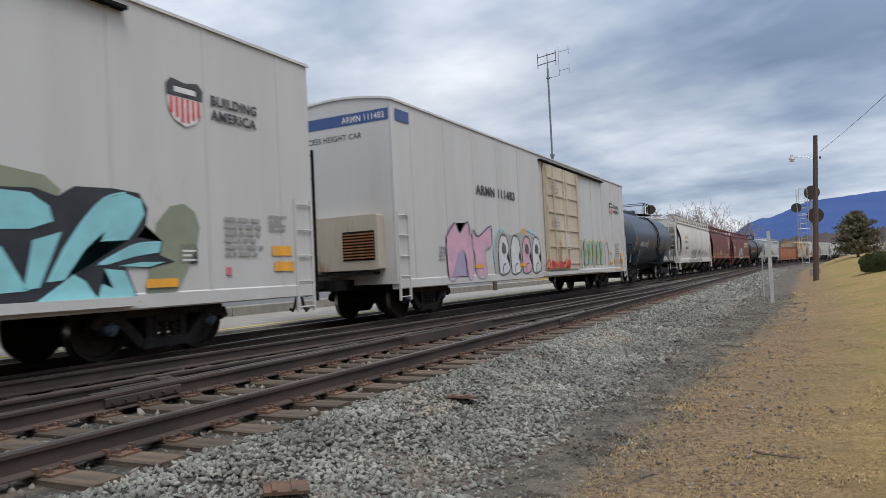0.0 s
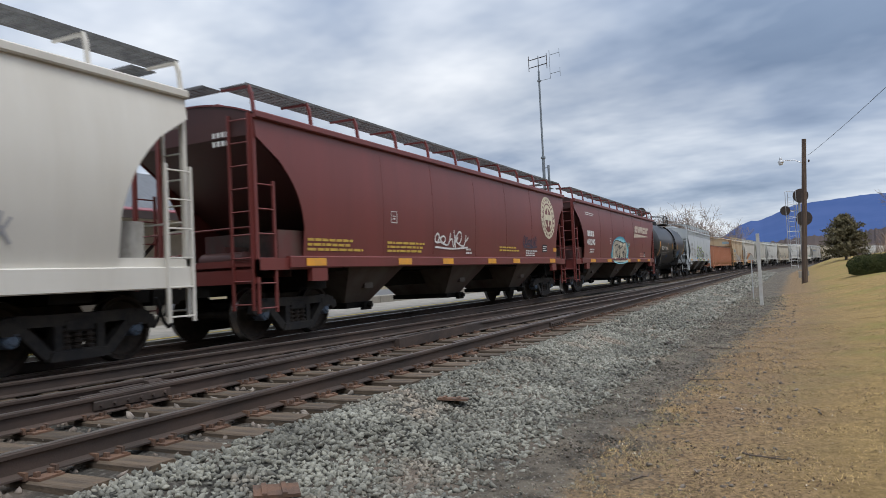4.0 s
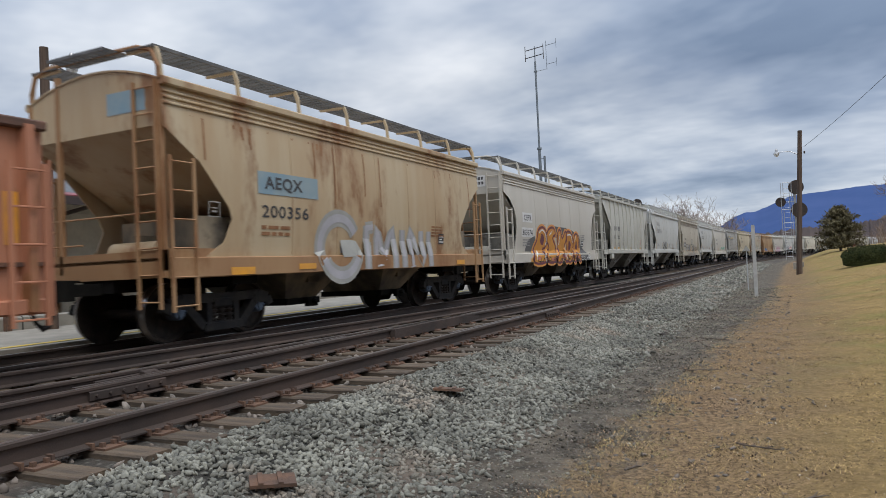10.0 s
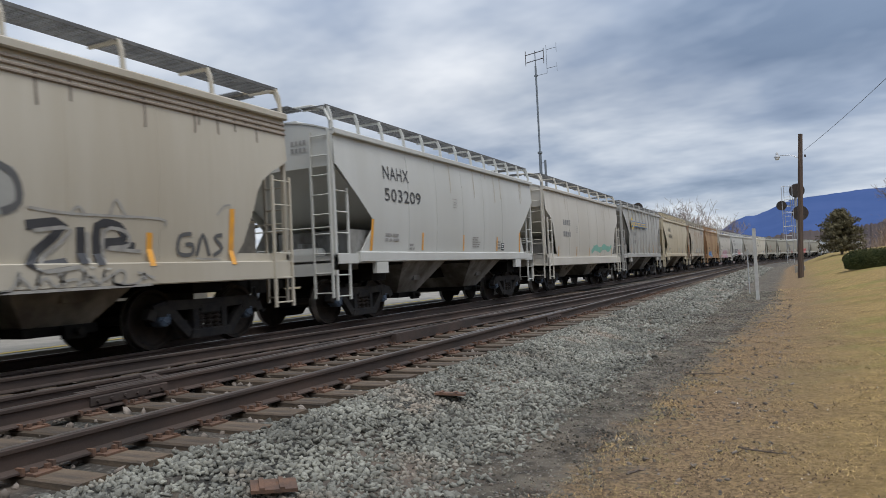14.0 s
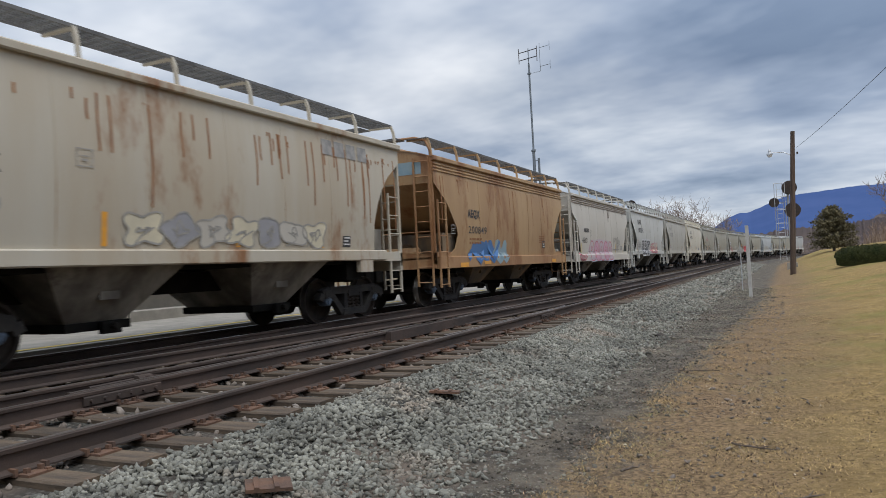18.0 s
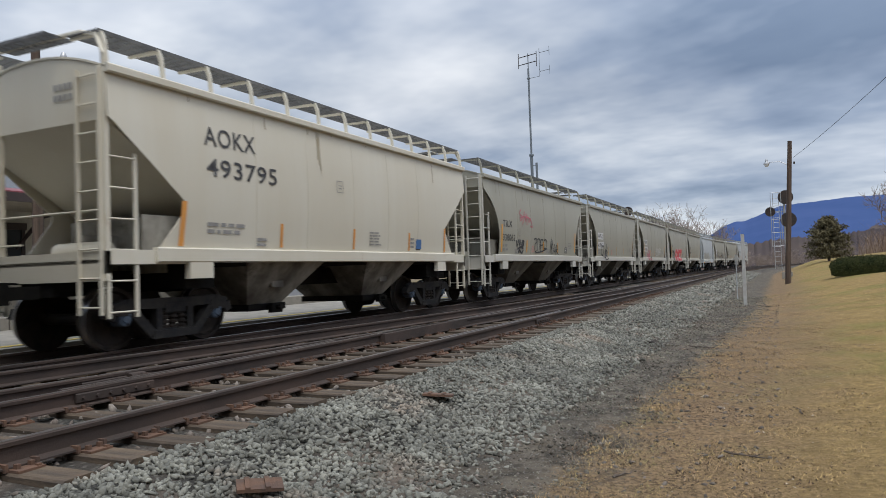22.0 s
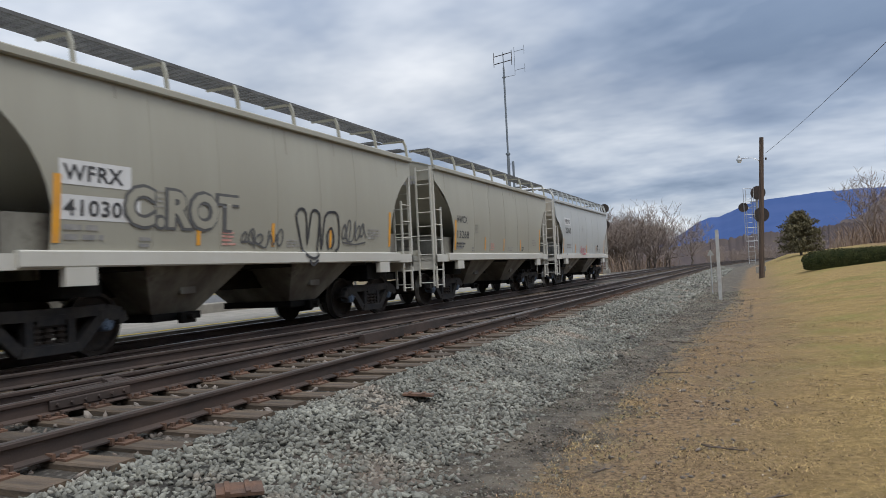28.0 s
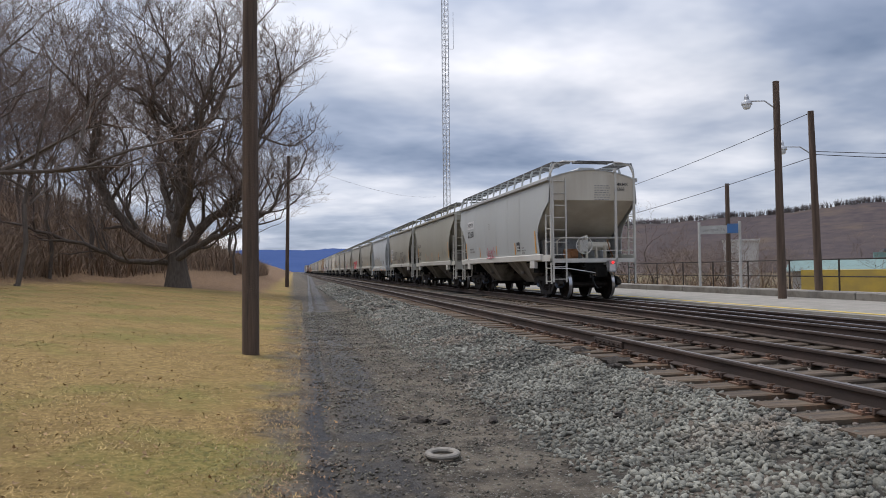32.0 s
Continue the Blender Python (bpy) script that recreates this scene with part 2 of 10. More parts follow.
M["rubber"] = mat("black_rubber", (0.012, 0.012, 0.012), None, 3, 0.6, 0, 0.05, spec=0.12)
M["grate"] = mat("running_board_steel", (0.10, 0.10, 0.10), (0.17, 0.17, 0.165), 4, 0.6, 0.4, 0)
M["rail_rust"] = mat("rail_rust", (0.070, 0.047, 0.037), (0.036, 0.027, 0.023), 2.5, 0.8, 0.1, 0.2, 70, (1, 0.4, 1))
M["rail_head"] = mat("rail_polished", (0.50, 0.50, 0.50), (0.30, 0.29, 0.28), 2, 0.32, 1.0, 0.03, 60, (1, 0.15, 1))
M["rail_dull"] = mat("rail_dull_top", (0.20, 0.18, 0.165), (0.11, 0.09, 0.08), 2, 0.45, 0.7, 0.05, 60, (1, 0.15, 1))
M["tie"] = mat("tie_wood", (0.050, 0.038, 0.028), (0.125, 0.090, 0.058), 6, 0.9, 0, 0.6, 25, (0.25, 2, 2), (0.17, 0.085, 0.045), (0.55, 0.7), 3, (0.5, 1, 1), rnd=0.3)
M["plate"] = mat("tie_plate_rust", (0.145, 0.078, 0.047), (0.08, 0.051, 0.038), 8, 0.85, 0.1, 0.3, 60, rnd=0.25)
M["concrete"] = mat("concrete", (0.29, 0.27, 0.232), (0.215, 0.20, 0.172), 2, 0.9, 0, 0.25, 50, (1, 1, 1), (0.22, 0.20, 0.18), (0.6, 0.75), 1.2)
M["yellow"] = mat("yellow_line", (0.62, 0.45, 0.06), (0.5, 0.38, 0.12), 4, 0.8, 0, 0.1)
M["pole"] = mat("pole_wood", (0.060, 0.040, 0.029), (0.125, 0.086, 0.062), 4, 0.92, 0, 0.8, 30, (2.5, 2.5, 0.12), (0.05, 0.038, 0.03), (0.5, 0.7), 4, (2, 2, 0.1))
M["galv"] = mat("galvanised_steel", (0.50, 0.51, 0.52), (0.40, 0.41, 0.42), 4, 0.45, 0.6, 0.05)
M["wire"] = mat("wire_black", (0.03, 0.03, 0.035), None, 3, 0.6, 0, 0)
M["lampglass"] = mat("lamp_glass", (0.75, 0.78, 0.78), None, 3, 0.25, 0, 0)
M["letter_black"] = mat("stencil_black", (0.03, 0.03, 0.035), (0.07, 0.07, 0.07), 6, 0.6, 0, 0)
M["letter_grey"] = mat("stencil_faded", (0.20, 0.20, 0.20), (0.33, 0.32, 0.30), 6, 0.7, 0, 0)
M["letter_white"] = mat("stencil_white", (0.72, 0.72, 0.70), (0.55, 0.55, 0.53), 5, 0.6, 0, 0)
M["amber"] = mat("amber_reflector", (0.78, 0.36, 0.03), (0.62, 0.30, 0.06), 4, 0.45, 0, 0)
M["amber_dull"] = mat("amber_reflector_faded", (0.55, 0.33, 0.12), (0.45, 0.30, 0.16), 4, 0.6, 0, 0)
M["patch_white"] = mat("patch_white", (0.68, 0.68, 0.67), (0.58, 0.58, 0.57), 4, 0.5, 0, 0)
for nm, c in dict(teal=(0.10, 0.42, 0.46), ice=(0.28, 0.62, 0.70), pink=(0.62, 0.36, 0.46), spray_black=(0.022, 0.022, 0.026), olive=(0.26, 0.31, 0.20), red=(0.62, 0.045, 0.055),
                  orange=(0.72, 0.31, 0.06), cream=(0.66, 0.60, 0.44), lime=(0.30, 0.50, 0.12), grey=(0.34, 0.34, 0.36), violet=(0.36, 0.30, 0.42), blue=(0.05, 0.16, 0.38), chrome=(0.62, 0.62, 0.63), mint=(0.20, 0.45, 0.36), gold=(0.60, 0.42, 0.08), rose=(0.55, 0.16, 0.2)).items():
    M[nm] = mat("spray_" + nm, c, tuple(q * 0.75 + 0.03 for q in c), 2.2, 0.6, 0, 0)

for nm, c in dict(fog=(0.44, 0.43, 0.46), slate=(0.035, 0.05, 0.058), acid=(0.40, 0.55, 0.07), deep_blue=(0.03, 0.30, 0.46), bone=(0.42, 0.37, 0.28), haze=(0.36, 0.36, 0.33), smoke=(0.10, 0.10, 0.10), aqua=(0.24, 0.56, 0.60), navy_ink=(0.012, 0.016, 0.024), sage=(0.23, 0.26, 0.18)).items():
    M[nm] = mat("spray_" + nm, c, tuple(q * 0.78 + 0.02 for q in c), 2.2, 0.65, 0, 0)

# ---- lie of the land: rails run along y, rail tops at z = 0, near rail at x = 0 ----
NEAR, FAR = -0.7525, -4.936      # centre lines of the two tracks
GAUGE = 0.7525                   # half the distance of the rail heads


def bend(y):
    """Sideways shift of the line, which curves east beyond y = 75 with a radius of 600 m."""
    return 600.0 - math.sqrt(600.0 ** 2 - min(max(y - 75.0, 0), 450.0) ** 2)


def along(s):
    """Place and heading on the line, s metres along it."""
    a = max(s - 75.0, 0) / 600.0
    return 600.0 * (1 - math.cos(a)), min(s, 75.0) + 600.0 * math.sin(a), -math.degrees(a)


def lerp(x, pts):
    if x <= pts[0][0]:
        return pts[0][1]
    for (a, p), (b, q) in zip(pts, pts[1:]):
        if x <= b:
            return p + (q - p) * (x - a) / (b - a)
    return pts[-1][1]


CROSS = [(-4000, -3.0), (-60, -3.0), (-30, -3.0), (-20, -1.6), (-13, -0.50), (-11.2, -0.28), (-6.6, -0.26), (-5.9, -0.25), (-2.2, -0.245), (0.1, -0.235), (0.5, -0.245), (0.68, -0.215), (0.95, -0.225), (1.6, -0.39), (2.3, -0.49), (3.2, -0.52), (4.2, -0.51), (4.8, -0.46), (17, 0.62), (30, 4.2), (60, 15), (200, 34), (4000, 60)]


def land(x, y):
    xr = x - bend(y)
    z = lerp(xr, CROSS)
    if xr > 17 and y > 20:
        z = 0.62 + (xr - 17) * 0.01 if y > 60 else z + (0.62 + (xr - 17) * 0.01 - z) * (y - 20) / 40
    if xr > 4.2 and y > 15:
        z += 0.012 * (min(y, 90) - 15) * min(1.2, (xr - 4.2) / 3)
    if 0.8 < xr < 60:
        z += 0.02 * noise.noise((x * 0.7, y * 0.7, 0)) + 0.012 * noise.noise((x * 2.3, y * 2.3, 5))
    if xr > 7 and y < -45:
        z += min(2.2, 0.075 * (-45 - y)) * min(1, (xr - 7) / 6)
    if xr > 5:
        z += 0.06 * noise.noise((x * 0.13, y * 0.13, 9)) * min(1, (xr - 5) / 6)
    return z


def ground_material():
    m = bpy.data.materials.new("ground_cover")
    m.use_nodes = True
    nt = m.node_tree
    N, L = nt.nodes.new, nt.links.new
    b = nt.nodes["Principled BSDF"]
    tc = N("ShaderNodeTexCoord")
    sep = N("ShaderNodeSeparateXYZ")
    L(tc.outputs["Object"], sep.inputs[0])

    def math_(op, a, c):
        x = N("ShaderNodeMath")
        x.operation = op
        for i, q in enumerate((a, c)):
            if isinstance(q, (int, float)):
                x.inputs[i].default_value = q
            else:
                L(q, x.inputs[i])
        return x.outputs[0]

    def rng(src, a, c, p=0.0, q=1.0):
        r = N("ShaderNodeMapRange")
        r.interpolation_type = "SMOOTHSTEP"
        for i, v in enumerate((a, c, p, q)):
            r.inputs[i + 1].default_value = v
        L(src, r.inputs[0])
        return r.outputs[0]

    def nz(scale, detail=6.0, rg=0.6, st=(1, 1, 1)):
        mp = N("ShaderNodeMapping")
        mp.inputs["Scale"].default_value = st
        L(tc.outputs["Object"], mp.inputs[0])
        n = N("ShaderNodeTexNoise")
        n.inputs["Scale"].default_value, n.inputs["Detail"].default_value, n.inputs["Roughness"].default_value = scale, detail, rg
        L(mp.outputs[0], n.inputs["Vector"])
        return n.outputs["Fac"]

    def mix(fac, a, c):
        x = N("ShaderNodeMix")
        x.data_type = "RGBA"
        if isinstance(fac, float):
            x.inputs[0].default_value = fac
        else:
            L(fac, x.inputs[0])
        for i, q in ((6, a), (7, c)):
            if isinstance(q, tuple):
                x.inputs[i].default_value = (*q, 1)
            else:
                L(q, x.inputs[i])
        return x.outputs[2]

    X, Y = sep.outputs["X"], sep.outputs["Y"]
    # follow the curve of the line
    over = math_("MAXIMUM", math_("SUBTRACT", Y, 75.0), 0.0)
    xr = math_("SUBTRACT", X, math_("DIVIDE", math_("MULTIPLY", over, over), 1200.0))
    # edge of the lawn, which swings out and in along the path
    e1 = rng(Y, -4.0, 4.0, 4.62, 3.15)
    e2 = rng(Y, 5.0, 22.0, 0.0, 0.65)
    edge = math_("ADD", e1, e2)
    rag = math_("MULTIPLY", math_("SUBTRACT", nz(1.6, 7.0, 0.65), 0.5), 1.9)
    lawn = rng(math_("ADD", math_("SUBTRACT", xr, edge), rag), -0.25, 0.35)
    woods = rng(math_("ADD", math_("ADD", xr, math_("MULTIPLY", nz(0.35), 6.0)), 0.0), 17.5, 20.0)
    woods = math_("MAXIMUM", woods, math_("MULTIPLY", rng(math_("ADD", Y, math_("MULTIPLY", math_("SUBTRACT", nz(0.4), 0.5), 7.0)), -43.5, -45.5), rng(math_("ADD", xr, math_("MULTIPLY", nz(0.8), 2.0)), 6.6, 8.0)))
    stone_edge = rng(math_("ADD", xr, math_("MULTIPLY", math_("SUBTRACT", nz(2.2), 0.5), 1.5)), 2.0, 2.7)
    # ballast, cinders, dry grass
    vor = N("ShaderNodeTexVoronoi")
    vor.inputs["Scale"].default_value = 22.0
    L(tc.outputs["Object"], vor.inputs["Vector"])
    # shade in the gaps between stones is put into the colour
    ballast = mix(rng(vor.outputs["Distance"], 0.05, 0.55), (0.135, 0.132, 0.114), (0.036, 0.035, 0.031))
    ballast = mix(rng(nz(0.7), 0.42, 0.66), ballast, (0.15, 0.12, 0.095))
    cinder = mix(rng(nz(3.5, 9.0, 0.7), 0.35, 0.65), (0.046, 0.039, 0.031), (0.15, 0.128, 0.098))
    cinder = mix(rng(nz(0.9), 0.5, 0.72), cinder, (0.13, 0.105, 0.075))
    cinder = mix(rng(nz(55.0, 3.0), 0.60, 0.68), cinder, (0.24, 0.235, 0.225))
    straw = mix(rng(nz(14.0, 8.0, 0.75), 0.32, 0.68), (0.16, 0.108, 0.042), (0.38, 0.264, 0.102))
    green = mix(rng(nz(18.0, 8.0, 0.7), 0.35, 0.65), (0.13, 0.122, 0.034), (0.29, 0.225, 0.074))
    grass = mix(rng(nz(0.45, 5.0, 0.55), 0.46, 0.62), straw, green)
    grass = mix(math_("MULTIPLY", rng(nz(2.4, 7.0, 0.7), 0.46, 0.64), 0.7), grass, (0.19, 0.128, 0.046))
    # brown wood litter where the lawn meets the path
    chips = mix(rng(nz(26.0, 8.0, 0.8), 0.38, 0.62), (0.075, 0.050, 0.030), (0.31, 0.21, 0.115))
    rim = math_("MULTIPLY", rng(math_("ADD", math_("SUBTRACT", xr, edge), math_("MULTIPLY", rag, 0.8)), 2.5, 0.5), rng(Y, 0.0, 3.0))
    grass = mix(rim, grass, chips)
    litter = mix(rng(nz(9.0, 9.0, 0.8), 0.5, 0.62), grass, (0.17, 0.105, 0.05))
    grass = mix(rng(nz(0.55, 4.0), 0.5, 0.7), grass, litter)
    floor_ = mix(rng(nz(6.0, 9.0, 0.75), 0.35, 0.65), (0.105, 0.066, 0.038), (0.24, 0.15, 0.085))
    col = mix(stone_edge, ballast, cinder)
    col = mix(lawn, col, grass)
    col = mix(woods, col, floor_)
    # across the tracks: bare dirt, gravel and dull turf
    # wet ruts worn into the cinders south of the stand
    line = math_("ADD", math_("SUBTRACT", X, 4.36), math_("MULTIPLY", Y, -0.0195))
    wob = math_("MULTIPLY", math_("SUBTRACT", nz(0.8), 0.5), 0.35)
    rut = math_("MAXIMUM", rng(math_("ABSOLUTE", math_("ADD", line, wob), 0.0), 0.16, 0.05), math_("MULTIPLY", rng(math_("ABSOLUTE", math_("ADD", math_("ADD", line, 0.45), wob), 0.0), 0.42, 0.15), 0.75))
    wet = math_("MULTIPLY", math_("MULTIPLY", rut, rng(Y, -3.2, -4.6)), rng(nz(2.6, 7.0), 0.30, 0.50))
    col = mix(wet, col, (0.022, 0.021, 0.022))
    west = rng(xr, -12.5, -14.0)
    col = mix(west, col, mix(rng(nz(0.2), 0.4, 0.6), (0.16, 0.12, 0.085), (0.17, 0.14, 0.06)))
    L(col, b.inputs["Base Color"])
    L(rng(wet, 0.0, 1.0, 0.95, 0.42), b.inputs["Roughness"])
    b.inputs["Specular IOR Level"].default_value = 0.2
    bp = N("ShaderNodeBump")
    bp.inputs["Strength"].default_value, bp.inputs["Distance"].default_value = 0.9, 0.03
    L(math_("ADD", nz(30.0, 8.0, 0.7), math_("MULTIPLY", nz(5.0), 1.2)), bp.inputs["Height"])
    L(bp.outputs[0], b.inputs["Normal"])
    return m


def build_ground():
    xs = [-4000, -1500, -600, -250, -120, -60, -30, -20, -13, -11.2, -6.6, -5.9, -3.0, -2.2, 0.1, 0.5, 0.68, 0.95, 1.1, 1.6, 1.95, 2.3, 2.75, 3.2, 3.5, 3.8, 4.2, 4.5, 4.8, 5.3, 6, 7, 8, 9.5, 11, 13, 15, 17, 20, 24, 30, 45, 60, 120, 300, 900, 2000, 4000]
    ys = [-4000, -1500, -700, -400, -250, -160, -120, -90, -70] + [-55 + 2.5 * i for i in range(12)] + [-25 + 0.8 * i for i in range(70)] + [31 + 2.5 * i for i in range(20)] + [85, 100, 120, 145, 170, 200, 240, 290, 350, 400, 450, 600, 1000, 2000, 4000]
    g = Geo()
    g.grid(lambda x, y: (x + bend(y), y, land(x + bend(y), y)), xs, ys)
    me = g.mesh("ground", ground_material(), True)
    ob = new("ground", me)
    tagged(ob, "ballast, cinder path and dry winter lawn beside the railway", "ground", "", "structure")


build_ground()

# ---- rails ----
RAIL = [(-0.07, -0.172), (0.07, -0.172), (0.07, -0.160), (0.012, -0.140), (0.010, -0.048), (0.034, -0.038), (0.036, -0.012), (0.028, -0.003), (-0.028, -0.003), (-0.036, -0.012), (-0.034, -0.038), (-0.010, -0.048), (-0.012, -0.140), (-0.07, -0.160)]
RUN = [-420 + 60 * i for i in range(7)] + [30] + [40 + 12 * i for i in range(34)]


def rail(name, label, xs, head):
    """One rail through points (x, y), with its worn running band on top."""
    t = thing(name, label, "rail", "", "structure")
    part("rail_body", Geo().sweep(RAIL, [(x, y, 0) for x, y in xs]), M["rail_rust"], t)
    band = [(-0.027, -0.004), (0.027, -0.004), (0.027, 0.0), (-0.027, 0.0)]
    part("running_band", Geo().sweep(band, [(x, y, 0) for x, y in xs]), head, t)


for i, (c, nm) in enumerate(((NEAR, "near"), (FAR, "far"))):
    for s in (1, -1):
        rail(f"rail_{nm}", "long steel rail with rusty web and worn top", [(c + s * GAUGE + bend(y), y) for y in RUN], M["rail_head"] if nm == "far" else M["rail_dull"])

# crossover between the two tracks
XE = [(-40, -4.16), (-32, -4.10), (-22, -3.82), (-14, -3.44), (-8, -3.08), (-1, -2.60), (6, -2.05), (12, -1.50), (30, -0.30), (40, -0.07), (48, 0.0)]
XY = [-40 + 2 * i for i in range(45)]
rail("rail_crossover", "worn turnout rail crossing between the tracks", [(lerp(y, XE) + bend(y), y) for y in XY if y < 11 or y > 14], M["rail_dull"])
rail("rail_crossover", "worn turnout rail crossing between the tracks", [(lerp(y, XE) - 1.505 + bend(y), y) for y in XY if y < -2.5], M["rail_head"])
rail("rail_crossover", "worn turnout rail crossing between the tracks", [(lerp(y, XE) - 1.505 + bend(y), y) for y in XY if y > 0], M["rail_dull"])
rail("guard_rail", "short guard rail bolted beside a running rail", [(-0.085 - 0.09 * max(0, abs(y - 12.5) - 2.6) ** 2, y) for y in [9.4 + 0.4 * i for i in range(17)]], M["rail_dull"])
rail("guard_rail", "short guard rail bolted beside a running rail", [(NEAR - GAUGE - 0.10 - 0.05 * max(0, abs(y - 6.6) - 1.6) ** 2, y) for y in [4.4 + 0.3 * i for i in range(16)]], M["rail_dull"])


def frog(x, y, slope):
    t = thing("turnout_frog", "heavy cast steel turnout frog between the rails", "rail frog", "", "structure")
    g = Geo().prism([(x - 0.22, y - 1.6), (x + 0.12, y - 1.6), (x + 0.10, y + 1.9), (x - 0.02, y + 1.9)], "z", -0.17, -0.012)
    part("casting", g, M["rail_rust"], t)
    part("point", Geo().prism([(x - 0.15, y - 1.5), (x + 0.04, y - 1.5), (x + 0.035, y + 1.2), (x + 0.01, y + 1.2)], "z", -0.012, 0.0), M["rail_dull"], t)


frog(-1.505, 11.6, 0.09)
frog(FAR + GAUGE, -1.6, 0.08)

# rail braces on the turnout rail, and joint bars
for y in (-4.2, -2.84, -1.36, 0.06, 3.0, 5.6, 8.2, 10.4):
    x = lerp(y, XE)
    t = thing("rail_brace", "cast rail brace bolted to the turnout rail", "rail brace", "rail braces")
    t.matrix_basis = pose(x, y, 0, 0, 0, math.degrees(0.075))
    part("block", Geo().prism([(0.012, -0.15), (0.17, -0.165), (0.17, -0.12), (0.10, -0.03), (0.03, -0.02)], "y", -0.10, 0.10), M["rail_rust"], t)
    part("plate", Geo().box(-0.14, -0.13, -0.185, 0.26, 0.13, -0.165), M["plate"], t)
    part("bolt", Geo().tube([(0.09, 0, -0.06), (0.15, 0, -0.05)], 0.022, 6), M["rail_rust"], t)
for x, y in ((0.0, 14.0), (NEAR - GAUGE, 18.0), (0.0, -9.5), (NEAR - GAUGE, 4.9), (-2.08, 5.4)):
    t = thing("joint_bar", "bolted rail joint bar on the rail web", "joint bar", "joint bars", at=pose(x, y, 0))
    part("bar", Geo().bev(0.012, -0.45, -0.14, 0.045, 0.45, -0.045, 0.012), M["rail_rust"], t)
    for k in range(6):
        part("bolt", Geo().tube([(0.04, -0.38 + 0.15 * k, -0.09), (0.075, -0.38 + 0.15 * k, -0.09)], 0.018, 6), M["rail_rust"], t)

# ---- wagons: each is built about its centre on the rail tops, y along the train, +x the side towards the lawn ----
WHEEL_R = 0.457


def wheelset_mesh():
    g = Geo()
    prof = [(0.60, 0.06), (0.60, 0.10), (0.655, 0.12), (0.67, 0.36), (0.655, 0.40), (0.655, 0.485), (0.675, 0.485), (0.685, 0.462), (0.70, WHEEL_R), (0.79, WHEEL_R - 0.006), (0.79, 0.40), (0.74, 0.37), (0.70, 0.20), (0.72, 0.12), (0.80, 0.11), (0.80, 0.075)]
    g.lathe(prof, 40)
    k = len(g.f)
    g.lathe([(-a, r) for a, r in prof[::-1]], 40)
    g.lathe([(-0.62, 0.085), (0.62, 0.085)], 12)
    n1 = len(g.f)
    for s in (1, -1):
        g.lathe([(s * q, r) for q, r in ((0.80, 0.075), (0.86, 0.075), (0.86, 0.115), (1.03, 0.115), (1.05, 0.10), (1.06, 0.06), (1.075, 0.055))][::s], 20)
        for j in range(3):
            a = 2 * math.pi * j / 3
            g.tube([(s * 1.05, 0.072 * math.cos(a), 0.072 * math.sin(a)), (s * 1.085, 0.072 * math.cos(a), 0.072 * math.sin(a))], 0.018, 6)
    me = g.mesh("wheelset", [M["wheel"], M["bearing"], M["tread"]], True)
    for i, p in enumerate(me.polygons):
        if i >= n1:
            p.material_index = 1
        elif abs(math.hypot(p.center.y, p.center.z) - WHEEL_R) < 0.012 and len(p.vertices) == 4:
            p.material_index = 2
    return me


def side_frame_mesh():
    g = Geo()
    def bar(pts, w):
        for (y0, z0), (y1, z1) in zip(pts, pts[1:]):
            d = math.hypot(y1 - y0, z1 - z0)
            ny, nz = -(z1 - z0) / d * w / 2, (y1 - y0) / d * w / 2
            g.prism([(y0 + ny, z0 + nz), (y0 - ny, z0 - nz), (y1 - ny, z1 - nz), (y1 + ny, z1 + nz)], "x", 0.93, 1.07)
    bar([(-1.16, 0.46), (-1.10, 0.60), (-0.86, 0.66), (-0.45, 0.65), (0.45, 0.65), (0.86, 0.66), (1.10, 0.60), (1.16, 0.46)], 0.15)
    bar([(-0.85, 0.63), (-0.42, 0.20), (0.42, 0.20), (0.85, 0.63)], 0.14)
    bar([(-0.30, 0.64), (-0.30, 0.22)], 0.11)
    bar([(0.30, 0.64), (0.30, 0.22)], 0.11)
    for s in (-1, 1):
        g.box(0.91, s * 0.889 - 0.15, 0.50, 1.08, s * 0.889 + 0.15, 0.66)
    g.prism([(-0.44, 0.13), (0.44, 0.13), (0.40, 0.25), (-0.40, 0.25)], "x", 0.95, 1.10)
    return g


def springs_mesh():
    g = Geo()
    pr = []
    for k in range(4):
        pr += [(0.26 + 0.075 * k, 0.055), (0.275 + 0.075 * k, 0.078), (0.30 + 0.075 * k, 0.078), (0.315 + 0.075 * k, 0.055)]
    return g.lathe(pr, 10, "z").mesh("spring", M["wheel"])


